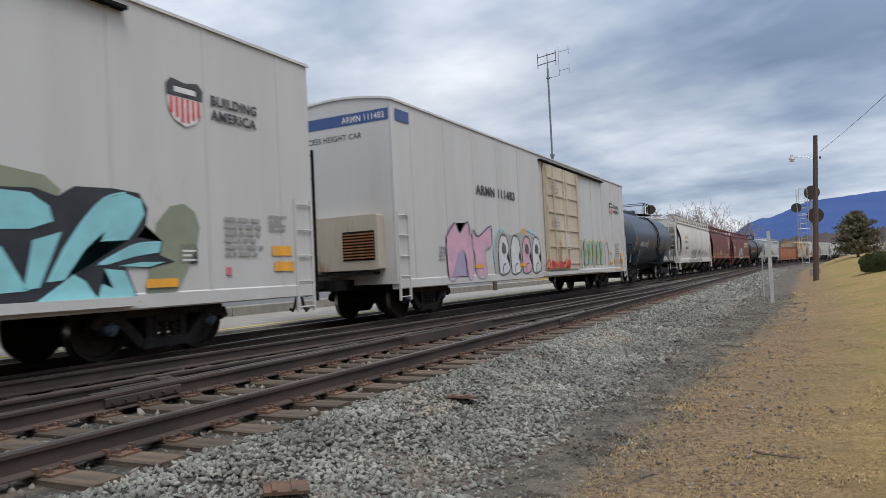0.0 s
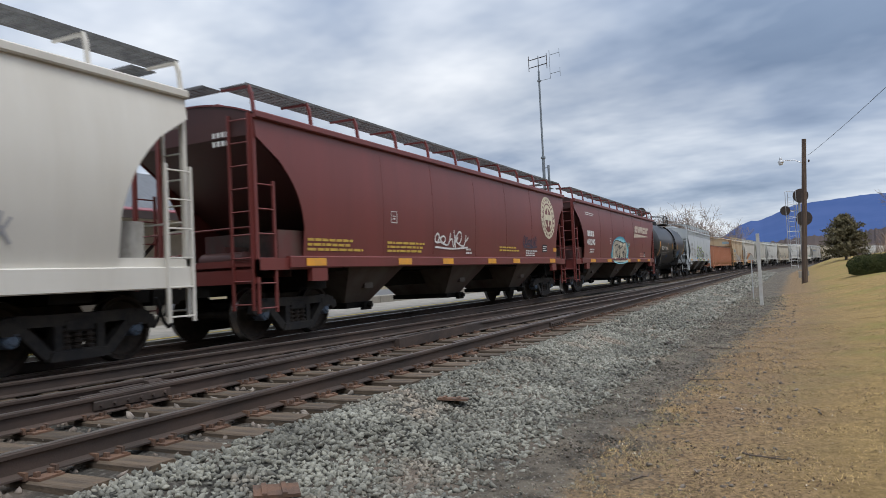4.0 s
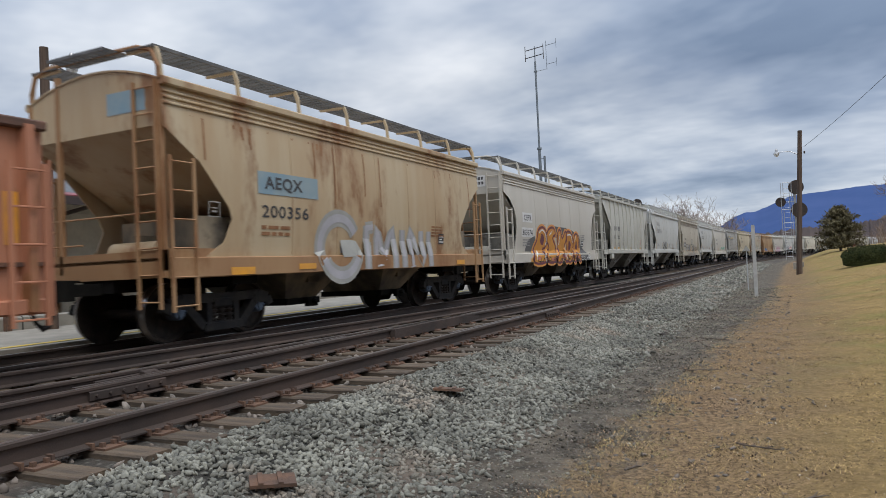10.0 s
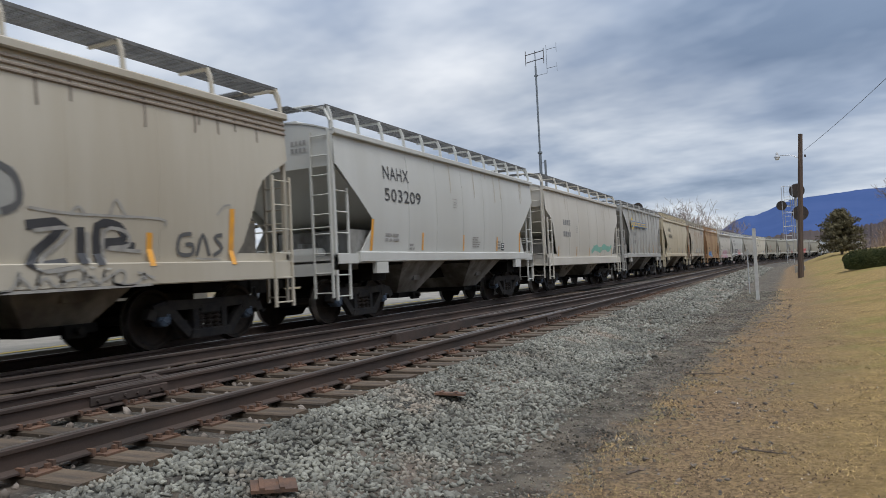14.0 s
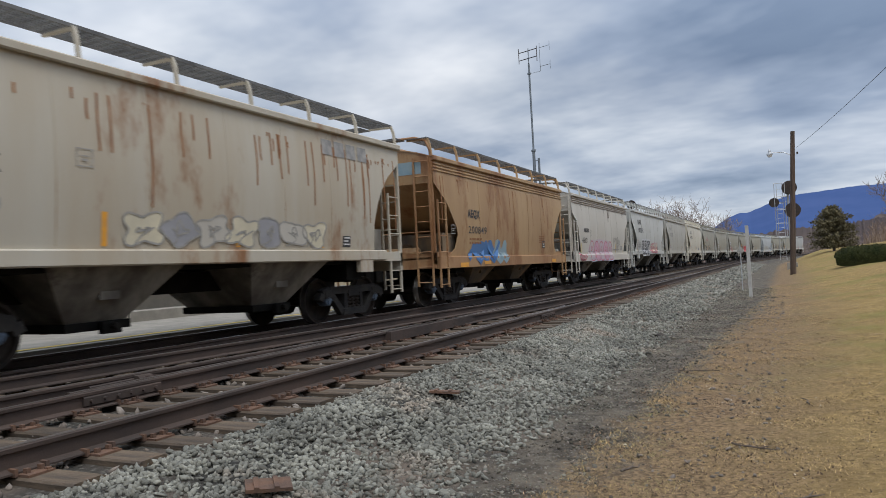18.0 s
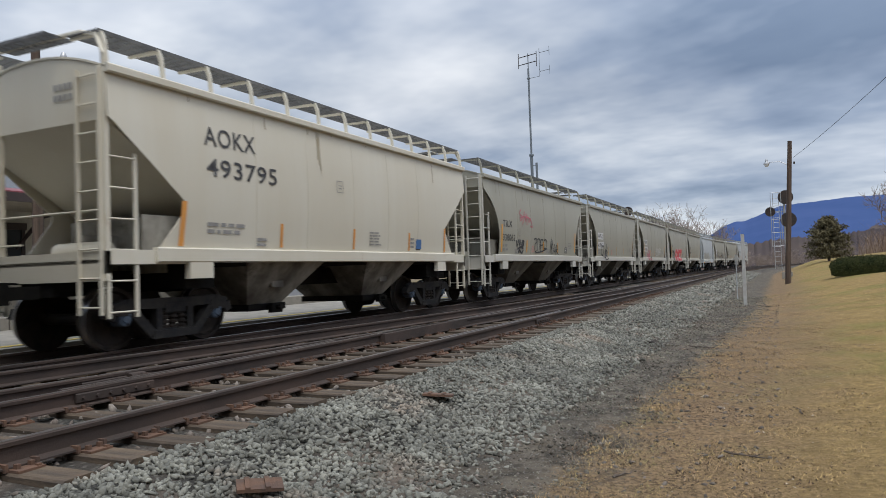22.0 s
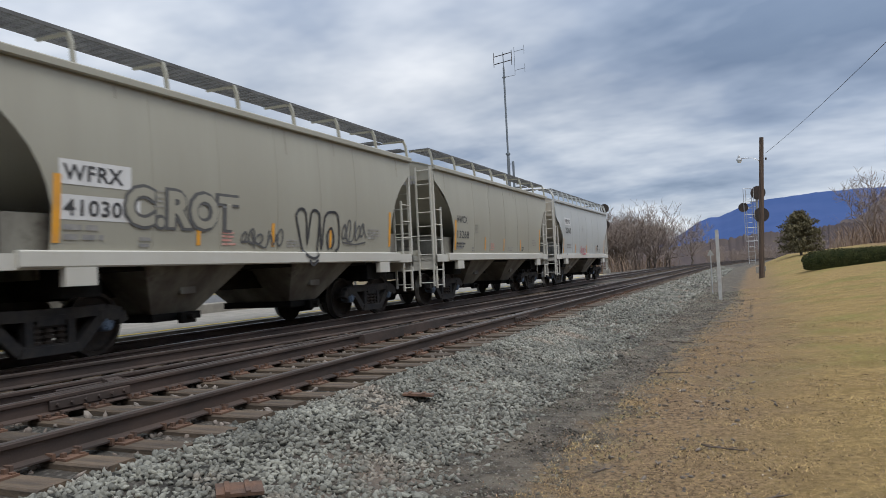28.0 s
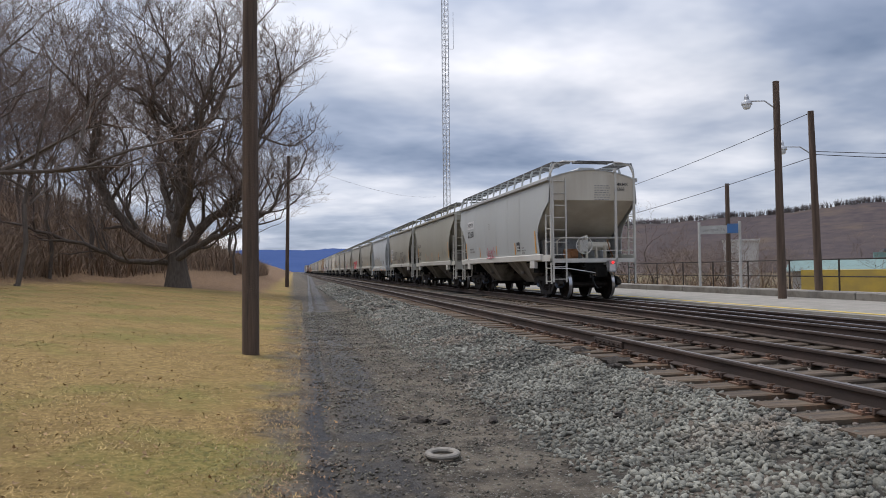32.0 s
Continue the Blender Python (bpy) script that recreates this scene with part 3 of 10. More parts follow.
def make_truck(parent, y):
    bol = part("truck", shared("bolster", lambda: Geo().bev(-1.08, -0.2, 0.48, 1.08, 0.2, 0.66, 0.03).box(-0.35, -0.35, 0.6, 0.35, 0.35, 0.82).mesh("bolster", M["steel_dark"])), None, parent)
    bol.location = (0, y, 0)
    for q in (-0.7, 0.7):
        part("brake_beam", shared("brakebeam", lambda: Geo().box(-0.7, -0.05, 0.34, 0.7, 0.05, 0.46).mesh("brake_beam", M["steel_dark"])), None, bol).location = (0, q, 0)
    def both(key, geo):
        a = shared(key + "r", lambda: geo().mesh(key, M["steel_dark"]))
        def flip():
            g = geo()
            g.v = [(-x, q, z) for x, q, z in g.v]
            g.f = [f[::-1] for f in g.f]
            return g.mesh(key, M["steel_dark"])
        return a, shared(key + "l", flip)
    for me in both("side_frame", side_frame_mesh):
        part("side_frame", me, None, bol)
    sp = shared("springs", springs_mesh)
    for x in (1.0, -1.0):
        for q in (-0.17, 0.0, 0.17):
            k = part("spring", sp, None, bol)
            k.location = (x, q, 0)
    ws = shared("wheelset", wheelset_mesh)
    for s in (-1, 1):
        w = part("wheelset", ws, None, bol)
        w.location = (0, s * 0.889, WHEEL_R)
        WHEELS[s].append(w)
    return bol


WHEELS = {1: [], -1: []}


def coupler(parent, y, s):
    """Knuckle coupler and brake hose at one end; s is the way out."""
    def mk():
        g = Geo()
        g.box(-0.09, -0.55, 0.78, 0.09, 0.12, 0.96)
        g.prism([(-0.14, 0.05), (0.16, 0.05), (0.18, 0.26), (0.06, 0.34), (0.02, 0.22), (-0.10, 0.30), (-0.16, 0.2)], "z", 0.72, 1.02)
        g.tube([(0.35, -0.45, 1.0), (0.42, -0.05, 1.02), (0.62, 0.05, 1.05)], 0.015, 5)
        return g.mesh("coupler", M["black"])
    c = part("coupler", shared("coupler", mk), None, parent)
    c.matrix_basis = pose(0, y, 0, 0, 0, 0 if s > 0 else 180)
    def hose():
        return Geo().tube([(0.28, 0.0, 0.85), (0.27, 0.08, 0.66), (0.24, 0.18, 0.46), (0.20, 0.30, 0.36), (0.16, 0.42, 0.40)], 0.028, 7).mesh("air_hose", M["rubber"], True)
    h = part("air_hose", shared("hose", hose), None, c)


def side_x(z, w=1.5, bow=0.07, z0=1.4, z1=3.85):
    return w + bow * math.sin(math.pi * min(1, max(0, (z - z0) / (z1 - z0))))


def ladder(parent, x, y0, y1, z0, z1, material, n=None, name="ladder"):
    n = n or max(2, round((z1 - z0) / 0.38))
    def mk():
        g = Geo()
        for y in (y0, y1):
            g.box(x - 0.03, y - 0.022, z0, x + 0.012, y + 0.022, z1)
        for k in range(n):
            z = z0 + 0.08 + (z1 - z0 - 0.16) * k / (n - 1)
            g.tube([(x, y0, z), (x, y1, z)], 0.014, 5)
        return g.mesh("ladder", material)
    return part(name, shared(("ladder", x, y0, y1, z0, z1, n, material.name), mk), None, parent)


def end_ladder(parent, y, x0, x1, z0, z1, material):
    n = max(2, round((z1 - z0) / 0.38))
    def mk():
        g = Geo()
        for x in (x0, x1):
            g.box(x - 0.022, y - 0.02, z0, x + 0.022, y + 0.02, z1)
        for k in range(n):
            z = z0 + 0.1 + (z1 - z0 - 0.2) * k / (n - 1)
            g.tube([(x0, y, z), (x1, y, z)], 0.014, 5)
        return g.mesh("end_ladder", material)
    return part("ladder", shared(("eladder", y, x0, x1, z0, z1, material.name), mk), None, parent)


def text_mesh(s, size, material, fn, bold=0.0, spacing=1.08):
    """Letters of the built-in font laid on a wagon side by fn(along, up)."""
    cu = bpy.data.curves.new("lettering", "FONT")
    cu.body, cu.size, cu.space_character, cu.offset, cu.resolution_u = s, size * 1.38, spacing, bold, 3
    ob = bpy.data.objects.new("lettering", cu)
    scene.collection.objects.link(ob)
    bpy.context.view_layer.update()
    me = bpy.data.meshes.new_from_object(ob.evaluated_get(bpy.context.evaluated_depsgraph_get()))
    bpy.data.objects.remove(ob)
    bpy.data.curves.remove(cu)
    for v in me.vertices:
        v.co = fn(v.co.x, v.co.y)
    me.materials.clear()
    me.materials.append(material)
    me.name = "lettering"
    return me


LETTERS = {}


class Side:
    """Marks on the lawn side of one wagon: along = y from the wagon's middle, up = z."""

    def __init__(self, parent, fx):
        self.p, self.fx, self.off = parent, fx, 0.0

    def at(self, y, z, lift=0.006):
        return (self.fx(z) + lift, y + self.off, z)

    def text(self, s, y, z, size, material, bold=0.004, lift=0.008, name="lettering", width=None, lean=0.0):
        """Letters with their foot at z; width squeezes or widens the line to that length."""
        me = text_mesh(s, size, material, lambda a, u: (a, u, 0), bold)
        if size > 0.4:
            # cut tall letters across, so that they follow the bowed side
            bm = bmesh.new()
            bm.from_mesh(me)
            for q in range(1, 8):
                bmesh.ops.bisect_plane(bm, geom=bm.verts[:] + bm.edges[:] + bm.faces[:], plane_co=(0, size * q / 8, 0), plane_no=(0, 1, 0))
            bm.to_mesh(me)
            bm.free()
        k = width / max(v.co.x for v in me.vertices) if width else 1.0
        for v in me.vertices:
            v.co = self.at(y + v.co.x * k + lean * v.co.y, z + v.co.y, lift)
        part(name, me, None, self.p)

    def ring(self, y, z, r, material, lift=0.008, hole=0.0, name="emblem", n=32, squash=1.0):
        """A disc, or a ring where hole is more than 0."""
        g = Geo()
        for i in range(n):
            a = 2 * math.pi * i / n
            g.v += [self.at(y + r * math.cos(a), z + r * squash * math.sin(a), lift), self.at(y + hole * math.cos(a), z + hole * squash * math.sin(a), lift)]
        for i in range(n):
            j = (i + 1) % n
            g.f.append((2 * i, 2 * j, 2 * j + 1, 2 * i + 1))
        part(name, g, material, self.p)

    def area(self, pts, material, lift=0.008, name="emblem"):
        """A flat shape from a few corners."""
        part(name, Geo().add([self.at(y, z, lift) for y, z in pts], [tuple(range(len(pts)))]), material, self.p)

    def patch(self, y0, z0, y1, z1, material, lift=0.010, name="panel_mark", lean=0.0):
        n = max(1, round((z1 - z0) / 0.25))
        zs = [z0 + (z1 - z0) * i / n for i in range(n + 1)]
        g = Geo().grid(lambda z, q: self.at(q + lean * (z - z0), z, lift), zs, [y0, y1])
        g.f = [f[::-1] for f in g.f]
        part(name, g, material, self.p)

    def bars(self, y, z, rows, material, h=0.055, gap=0.045, lift=0.011):
        """Small print that cannot be read, as plain bars."""
        g = Geo()
        for r in rows:
            a = y
            for w in r:
                g.add([self.at(a, z, lift), self.at(a + w, z, lift), self.at(a + w, z + h, lift), self.at(a, z + h, lift)], [(0, 1, 2, 3)])
                a += w + h * 0.8
            z -= h + gap
        tagged(part("small_print", g, material, self.p), kind="stuff")

    def blob(self, pts, material, lift, name="graffiti_fill"):
        """A filled outline, cut into a fan about its middle."""
        cy, cz = sum(p[0] for p in pts) / len(pts), sum(p[1] for p in pts) / len(pts)
        n = len(pts)
        g = Geo().add([self.at(cy, cz, lift)] + [self.at(cy + (y - cy) * q, cz + (z - cz) * q, lift) for q in (0.4, 0.72, 1.0) for y, z in pts], [(0, i + 1, (i + 1) % n + 1) for i in range(n)])
        for r in (0, n):
            g.f.extend((r + i + 1, r + n + i + 1, r + n + (i + 1) % n + 1, r + (i + 1) % n + 1) for i in range(n))
        return part(name, g, material, self.p)

    def shape(self, pts, material, lift=0.008, name="graffiti_fill"):
        """A filled outline of any form, cut across so that it follows the side."""
        if sum(a[0] * b[1] - b[0] * a[1] for a, b in zip(pts, pts[1:] + pts[:1])) < 0:
            pts = pts[::-1]
        bm = bmesh.new()
        f = bm.faces.new([bm.verts.new((y, z, 0)) for y, z in pts])
        bmesh.ops.triangulate(bm, faces=[f])
        lo, hi = min(q[1] for q in pts), max(q[1] for q in pts)
        n = max(2, round((hi - lo) / 0.2))
        for k in range(1, n):
            bmesh.ops.bisect_plane(bm, geom=bm.verts[:] + bm.edges[:] + bm.faces[:], plane_co=(0, lo + (hi - lo) * k / n, 0), plane_no=(0, 1, 0))
        me = bpy.data.meshes.new(name)
        bm.to_mesh(me)
        bm.free()
        for v in me.vertices:
            v.co = self.at(v.co.x, v.co.y, lift)
        me.materials.append(material)
        return part(name, me, None, self.p)

    def letter(self, pts, holes, fill, line, lw=0.05, glow=None, pit=None, lift=0.010):
        """One sprayed letter: glow, fill, outline and its counters."""
        if glow:
            self.stroke([pts + pts[:2]], lw * 2.6, glow, lift, "graffiti_glow")
        self.shape(pts, fill, lift + 0.003)
        self.stroke([pts + pts[:2]], lw, line, lift + 0.006)
        for h in holes:
            self.shape(h, pit or line, lift + 0.008, "graffiti_counter")
            self.stroke([h + h[:2]], lw * 0.9, line, lift + 0.010)

    def stroke(self, lines, width, material, lift, name="graffiti_line", kind=""):
        g = Geo()
        for pts in lines:
            pts = smooth_line(pts)
            for i, (y, z) in enumerate(pts):
                a, c = pts[max(0, i - 1)], pts[min(len(pts) - 1, i + 1)]
                d = math.hypot(c[0] - a[0], c[1] - a[1]) or 1
                ny, nz = -(c[1] - a[1]) / d * width / 2, (c[0] - a[0]) / d * width / 2
                g.v += [self.at(y + ny, z + nz, lift), self.at(y - ny, z - nz, lift)]
                if i:
                    k = len(g.v)
                    g.f.append((k - 4, k - 3, k - 1, k - 2))
        tagged(part(name, g, material, self.p), kind=kind)

    def piece(self, seed, y0, z0, w, h, letters, fill, line, back=None, lw=0.05, shine=None):
        """A spray-painted piece: puffy letter forms with outlines and a cloud behind them."""
        rd = random.Random(seed)
        if back:
            n = 26
            g = [(y0 + w / 2 + (w * 0.56) * math.cos(2 * math.pi * i / n) * rd.uniform(0.9, 1.06), z0 + h / 2 + (h * 0.62) * math.sin(2 * math.pi * i / n) * rd.uniform(0.82, 1.1)) for i in range(n)]
            self.blob([(a, max(z0 - 0.02, b)) for a, b in g], back, 0.006, "graffiti_cloud")
        step = w / letters
        for k in range(letters):
            cy, cz = y0 + step * (k + 0.5), z0 + h / 2
            n = 22
            lob = rd.choice((2, 3, 4))
            ph = rd.uniform(0, 6.28)
            tilt = rd.uniform(-0.25, 0.25)
            pts = []
            for i in range(n):
                a = 2 * math.pi * i / n
                r = 1 + 0.22 * math.cos(lob * a + ph) + rd.uniform(-0.05, 0.05)
                sq = 1 / max(abs(math.cos(a)), abs(math.sin(a))) ** 0.5
                q = step * 0.50 * r * sq * math.cos(a)
                u = h * 0.43 * r * sq * math.sin(a)
                pts.append((cy + q + tilt * u, cz + u))
            m = fill[k % len(fill)]
            self.blob(pts, m, 0.010 + 0.002 * (k % 2))
            self.stroke([pts + pts[:2]], lw, line, 0.016)
            hole = [(cy + (a - cy) * 0.28 + step * rd.uniform(-0.12, 0.12), cz + (b - cz) * 0.26 + h * rd.uniform(-0.14, 0.16)) for a, b in pts[::3]]
            self.stroke([hole + hole[:2]], lw * 0.9, line, 0.017)
            self.stroke([[(cy + rd.uniform(-.4, .4) * step, z0 + 0.05 * h), (cy + rd.uniform(-.15, .15) * step, z0 + h * 0.3), (cy + rd.uniform(-.4, .4) * step, z0 + h * 0.55)]], lw * 0.8, line, 0.017)
            if shine:
                self.stroke([[(cy - step * 0.25, cz + h * 0.22), (cy - step * 0.05, cz + h * 0.3)]], lw * 0.7, shine, 0.018)

    def scrawl(self, seed, y0, z0, w, h, material, letters=5, lw=0.03):
        """A quick spray tag: one running line of loops, hooks and slashes that spell nothing."""
        rd = random.Random(seed)
        step = w / letters
        run, lines = [], []
        for k in range(letters):
            c = y0 + step * (k + 0.2)
            up, lo = h * rd.uniform(0.6, 1.15), h * rd.uniform(-0.12, 0.2)
            if rd.random() < 0.55:
                r = step * rd.uniform(0.45, 0.8)
                sl = rd.uniform(0.2, 0.5) * h
                run += [(c + r * math.cos(a) * 0.6 + sl * math.sin(a) * 0.3, z0 + (up + lo) / 2 + (up - lo) / 2 * math.sin(a)) for a in (3.9, 4.9, 5.9, 6.9, 7.9, 8.9, 9.9, 11.0)]
            else:
                run += [(c, z0 + lo), (c + step * rd.uniform(0.2, 0.5), z0 + up), (c + step * rd.uniform(0.1, 0.4), z0 + lo + 0.3 * h), (c + step * rd.uniform(0.5, 0.9), z0 + up * rd.uniform(0.5, 0.9))]
            if rd.random() < 0.35:
                lines.append([(c, z0 + h * rd.uniform(0.7, 1.3)), (c + step * rd.uniform(0.3, 1.1), z0 + h * rd.uniform(-0.2, 0.5))])
        lines.append(run)
        if rd.random() < 0.6:
            lines.append([(y0 - 0.1 * step, z0 - h * 0.12), (y0 + w * 0.5, z0 - h * 0.22), (y0 + w, z0 - h * 0.08)])
        self.stroke(lines, lw, material, 0.014, "graffiti_tag")


def smooth_line(pts, k=3):
    out = []
    n = len(pts)
    for i in range(n - 1):
        p0, p1, p2, p3 = pts[max(0, i - 1)], pts[i], pts[i + 1], pts[min(n - 1, i + 2)]
        for j in range(k):
            t = j / k
            out.append(tuple(0.5 * ((2 * b) + (c - a) * t + (2 * a - 5 * b + 4 * c - d) * t * t + (3 * b - a - 3 * c + d) * t ** 3) for a, b, c, d in zip(p0, p1, p2, p3)))
    out.append(pts[-1])
    return out


CUTS = {
    "angle": [(1.30, 0.88), (2.02, 1.35), (2.12, 1.35), (3.14, 0.08), (3.18, 0.02), (3.86, 0.02)],
    "wide": [(1.30, 0.72), (1.52, 1.17), (1.87, 1.33), (2.06, 1.26), (2.73, 0.65), (3.12, 0.08), (3.16, 0.02), (3.86, 0.02)],
    "flare": [(1.30, 1.42), (1.59, 1.17), (2.15, 0.93), (2.45, 0.83), (2.65, 0.69), (2.82, 0.45), (2.95, 0.18), (3.05, 0.03), (3.86, 0.02)],
    "round": [(1.30, 0.84), (1.71, 0.93), (2.14, 0.99), (2.43, 0.96), (2.76, 0.77), (3.03, 0.48), (3.17, 0.13), (3.22, 0.02), (3.86, 0.02)],
    "blunt": [(1.30, 1.05), (2.10, 1.11), (2.37, 1.00), (2.82, 0.48), (3.07, 0.05), (3.10, 0.02), (3.86, 0.02)],
    "curve": [(1.40, 1.24), (1.75, 1.25), (2.0, 1.25), (2.26, 1.18), (2.5, 1.08), (2.73, 0.94), (2.92, 0.78), (3.10, 0.60), (3.28, 0.32), (3.46, 0.04), (3.86, 0.02)],
}


def hopper(name, label, pitch, body, sill=None, cut="curve", bays=2, deep=False, fascia=False, ribs=0, boards="mesh", posts=1.6, bow=0.07, slope_paint=None, low_end=False, group="covered hopper wagons"):
    """A covered hopper wagon. body, sill: materials. deep: a deep plate sill; fascia: ridged top band; ribs: outside posts."""
    t = thing(name, label, "freight wagon", group)
    e = pitch / 2 - 0.72
    w = 1.46
    top = 3.86 if not ribs else 3.98
    z0 = 1.26 if deep else 1.44
    sill = sill or body
    fx = lambda z: side_x(z, w, bow, z0, top)
    cutl = [(z if z > 1.5 else z0, c) for z, c in CUTS[cut]]
    cutl[-1] = (top, 0.02)
    if ribs:
        cutl = [(z0, 1.5), (2.43, 1.52), (2.46, 1.5), (3.72, 0.06), (3.76, 0.02), (top, 0.02)]
    zs = sorted({z for z, _ in cutl} | {z0 + 0.001, 1.6, 1.9, 2.6, 3.2, 3.5, 3.7})
    ends = lambda z: e - lerp(z, cutl)
    us = [-1 + 2 * i / 16 for i in range(17)]
    key = (pitch, cut, deep, ribs, bow, body.name)
    for s in (1, -1):
        def side():
            g = Geo().grid(lambda z, u: (s * fx(z), u * ends(z), z), zs, us, (-0.02 * s, 0, 0))
            return g.mesh("side_panel", body, True)
        part("side_panel", shared(("side", s) + key, side), None, t)
    # weld seams between the side sheets
    for y in (-0.63, -0.32, 0.02, 0.33, 0.64):
        yy = y * (e - 1.2)
        sm = part("weld_seam", shared(("seamw", cut, deep, bow, top, body.name), lambda: Geo().grid(lambda z, u: (fx(z) + 0.004, u, z), [z0 + 0.06 + (top - z0 - 0.16) * i / 10 for i in range(11)], [-0.012, 0.012], (-0.006, 0, 0)).mesh("weld_seam", body)), None, t)
        sm.location = (0, yy, 0)
    # arched roof and its long hatch trough
    rx = w + 0.03
    def roof():
        return Geo().grid(lambda x, y: (x, y, top + 0.30 * (1 - (x / rx) ** 2)), [rx * (-1 + 2 * i / 14) for i in range(15)], [-e, e], (0, 0, -0.03)).mesh("roof", body, True)
    part("roof", shared(("roof", top, e, body.name), roof), None, t)
    part("roof_edge", shared(("redge", top, e, body.name), lambda: Geo().bev(rx - 0.03, -e, top - 0.09, rx + 0.055, e, top + 0.035, 0.02).bev(-rx - 0.055, -e, top - 0.09, -rx + 0.03, e, top + 0.035, 0.02).mesh("roof_edge", body)), None, t)
    part("hatch_trough", shared(("trough", top, e, body.name), lambda: Geo().bev(-0.3, -e + 0.5, top + 0.25, 0.3, e - 0.5, top + 0.42, 0.06).mesh("hatch_trough", body)), None, t)
    if fascia:
        for k in range(3):
            z = top - 0.17 - 0.085 * k
            fm = body if fascia is True else fascia
            part("fascia_ridge", shared(("fasc", k, e, fm.name), lambda: Geo().bev(fx(z) - 0.01, -e + 0.03, z - 0.022, fx(z) + 0.028, e - 0.03, z + 0.022, 0.012).mesh("fascia_ridge", fm)), None, t)
    if ribs:
        for i in range(ribs):
            y = -ends(2.2) + 2 * ends(2.2) * i / (ribs - 1)
            b = part("rib", shared(("rib", top, body.name), lambda: Geo().box(w, -0.045, z0, w + 0.085, 0.045, top - 0.03).mesh("rib", body)), None, t)
            b.location = (0, y, 0)
    # ends: upper sheet and slope sheet
    sp = slope_paint or body
    for s in (1, -1):
        def endsheet():
            zt, deep_ = (3.74, 2.25) if ribs else (3.50, 2.35) if cut == "curve" else (3.20, 2.0) if cut == "wide" else (3.22, 2.0) if cut == "round" else (3.16, 1.95)
            pr = [(s * (e - 0.02), top), (s * (e - 0.02), zt), (s * (e - deep_), 1.95), (s * (e - deep_ - 0.9), z0 + 0.1), (s * (e - deep_ - 0.95), z0 + 0.1), (s * (e - deep_ - 0.04), 2.0), (s * (e - 0.06), zt + 0.03), (s * (e - 0.06), top)]
            g = Geo().prism(pr, "x", -w + 0.02, w - 0.02)
            arch = [(-w, top)] + [(w * (-1 + i / 5), top + 0.28 * (1 - (-1 + i / 5) ** 2)) for i in range(11)] + [(w, top)]
            g.prism(arch, "y", s * (e - 0.05), s * (e - 0.02))
            return g.mesh("end_sheet", sp)
        wy = sorted((s * (e - 1.36), s * (e - 1.39)))
        # the dark copy on bulkhead and shear plate paints in the recess's shade
        part("bulkhead", shared(("bulk", s, e, sill.name), lambda: Geo().box(-1.05, wy[0], 1.1, 1.05, wy[1], 1.97).box(-0.05, min(s * (e - 1.36), s * (e - 0.75)), 1.1, 0.05, max(s * (e - 1.36), s * (e - 0.75)), 1.7).mesh("bulkhead", grimy_shaded(body))), None, t)
        part("shear_plate", shared(("shear", s, e, z0, sill.name), lambda: Geo().box(w - 0.16, min(s * (e - 1.5), s * (e - 0.7)), 1.28, w - 0.13, max(s * (e - 1.5), s * (e - 0.7)), 1.93).mesh("shear_plate", grimy_shaded(body))), None, t)
        part("end_sheet", shared(("end", s, e, z0, top, cut, sp.name), endsheet), None, t)
    # side sills and end platforms
    sb = 0.98 if deep else 1.24
    for s in (1, -1):
        x0 = s * (w - 0.05)
        x1 = s * (w + (0.09 if deep else 0.06))
        def sillm():
            g = Geo()
            if deep:
                g.bev(min(x0, x1), -e + 0.08, sb, max(x0, x1), e - 0.08, z0 + 0.03, 0.015)
            else:
                g.bev(min(x0, x1), -e + 0.8, sb, max(x0, x1), e - 0.8, z0 + 0.02, 0.02)
                for q in (-1, 1):
                    g.box(min(x0, x1), min(q * (e - 1.40), q * (e - 1.87)), sb - 0.24, max(x0, x1), max(q * (e - 1.40), q * (e - 1.87)), sb)
            return g.mesh("side_sill", sill)
        part("side_sill", shared(("sill", s, pitch, deep, sill.name), sillm), None, t)
    for s in (1, -1):
        ys = sorted((s * (e - 1.5), s * e))
        yy = sorted((s * (e - 0.07), s * e))
        part("end_platform", shared(("plat", s, e, sill.name), lambda: Geo().box(-w + 0.1, ys[0], 1.24, w - 0.1, ys[1] if s < 0 else yy[0], 1.29).mesh("end_platform", sill)), None, t)
        part("end_sill", shared(("esill", s, e, sill.name), lambda: Geo().box(-w, yy[0], 1.17 if low_end else 1.0, w, yy[1], 1.30 if low_end else 1.40).mesh("end_sill", sill)), None, t)
        for q in (1, -1):
            xs = sorted((q * w, q * (w - 0.09)))
            part("side_channel", shared(("chan", s, q, e, sill.name), lambda: Geo().box(xs[0], ys[0] if s > 0 else yy[1], 1.22, xs[1], ys[1] if s < 0 else yy[0], 1.42).mesh("side_channel", sill)), None, t)
        for q in (1, -1):
            def post():
                g = Geo()
                xa = sorted((q * (w - 0.07), q * w))
                ya = sorted((s * (e - 0.07), s * e))
                g.box(xa[0], ya[0], 1.1, xa[1], ya[1], top)
                if q < 0:
                    g.box(-0.82, ya[0], 1.1, -0.74, ya[1], top + 0.35)
                return g.mesh("corner_post", sill)
            part("corner_post", shared(("post", s, q, e, top, sill.name), post), None, t)
        lx = w + 0.11 if deep else w - 0.02
        ladder(t, lx, s * (e - 0.05), s * (e - 0.50), 0.5, 2.75, sill)
        ladder(t, -lx, s * (e - 0.05), s * (e - 0.50), 0.5, 2.75, sill)
        end_ladder(t, s * (e + 0.02), 0.95, 1.38, 0.55, top, sill)
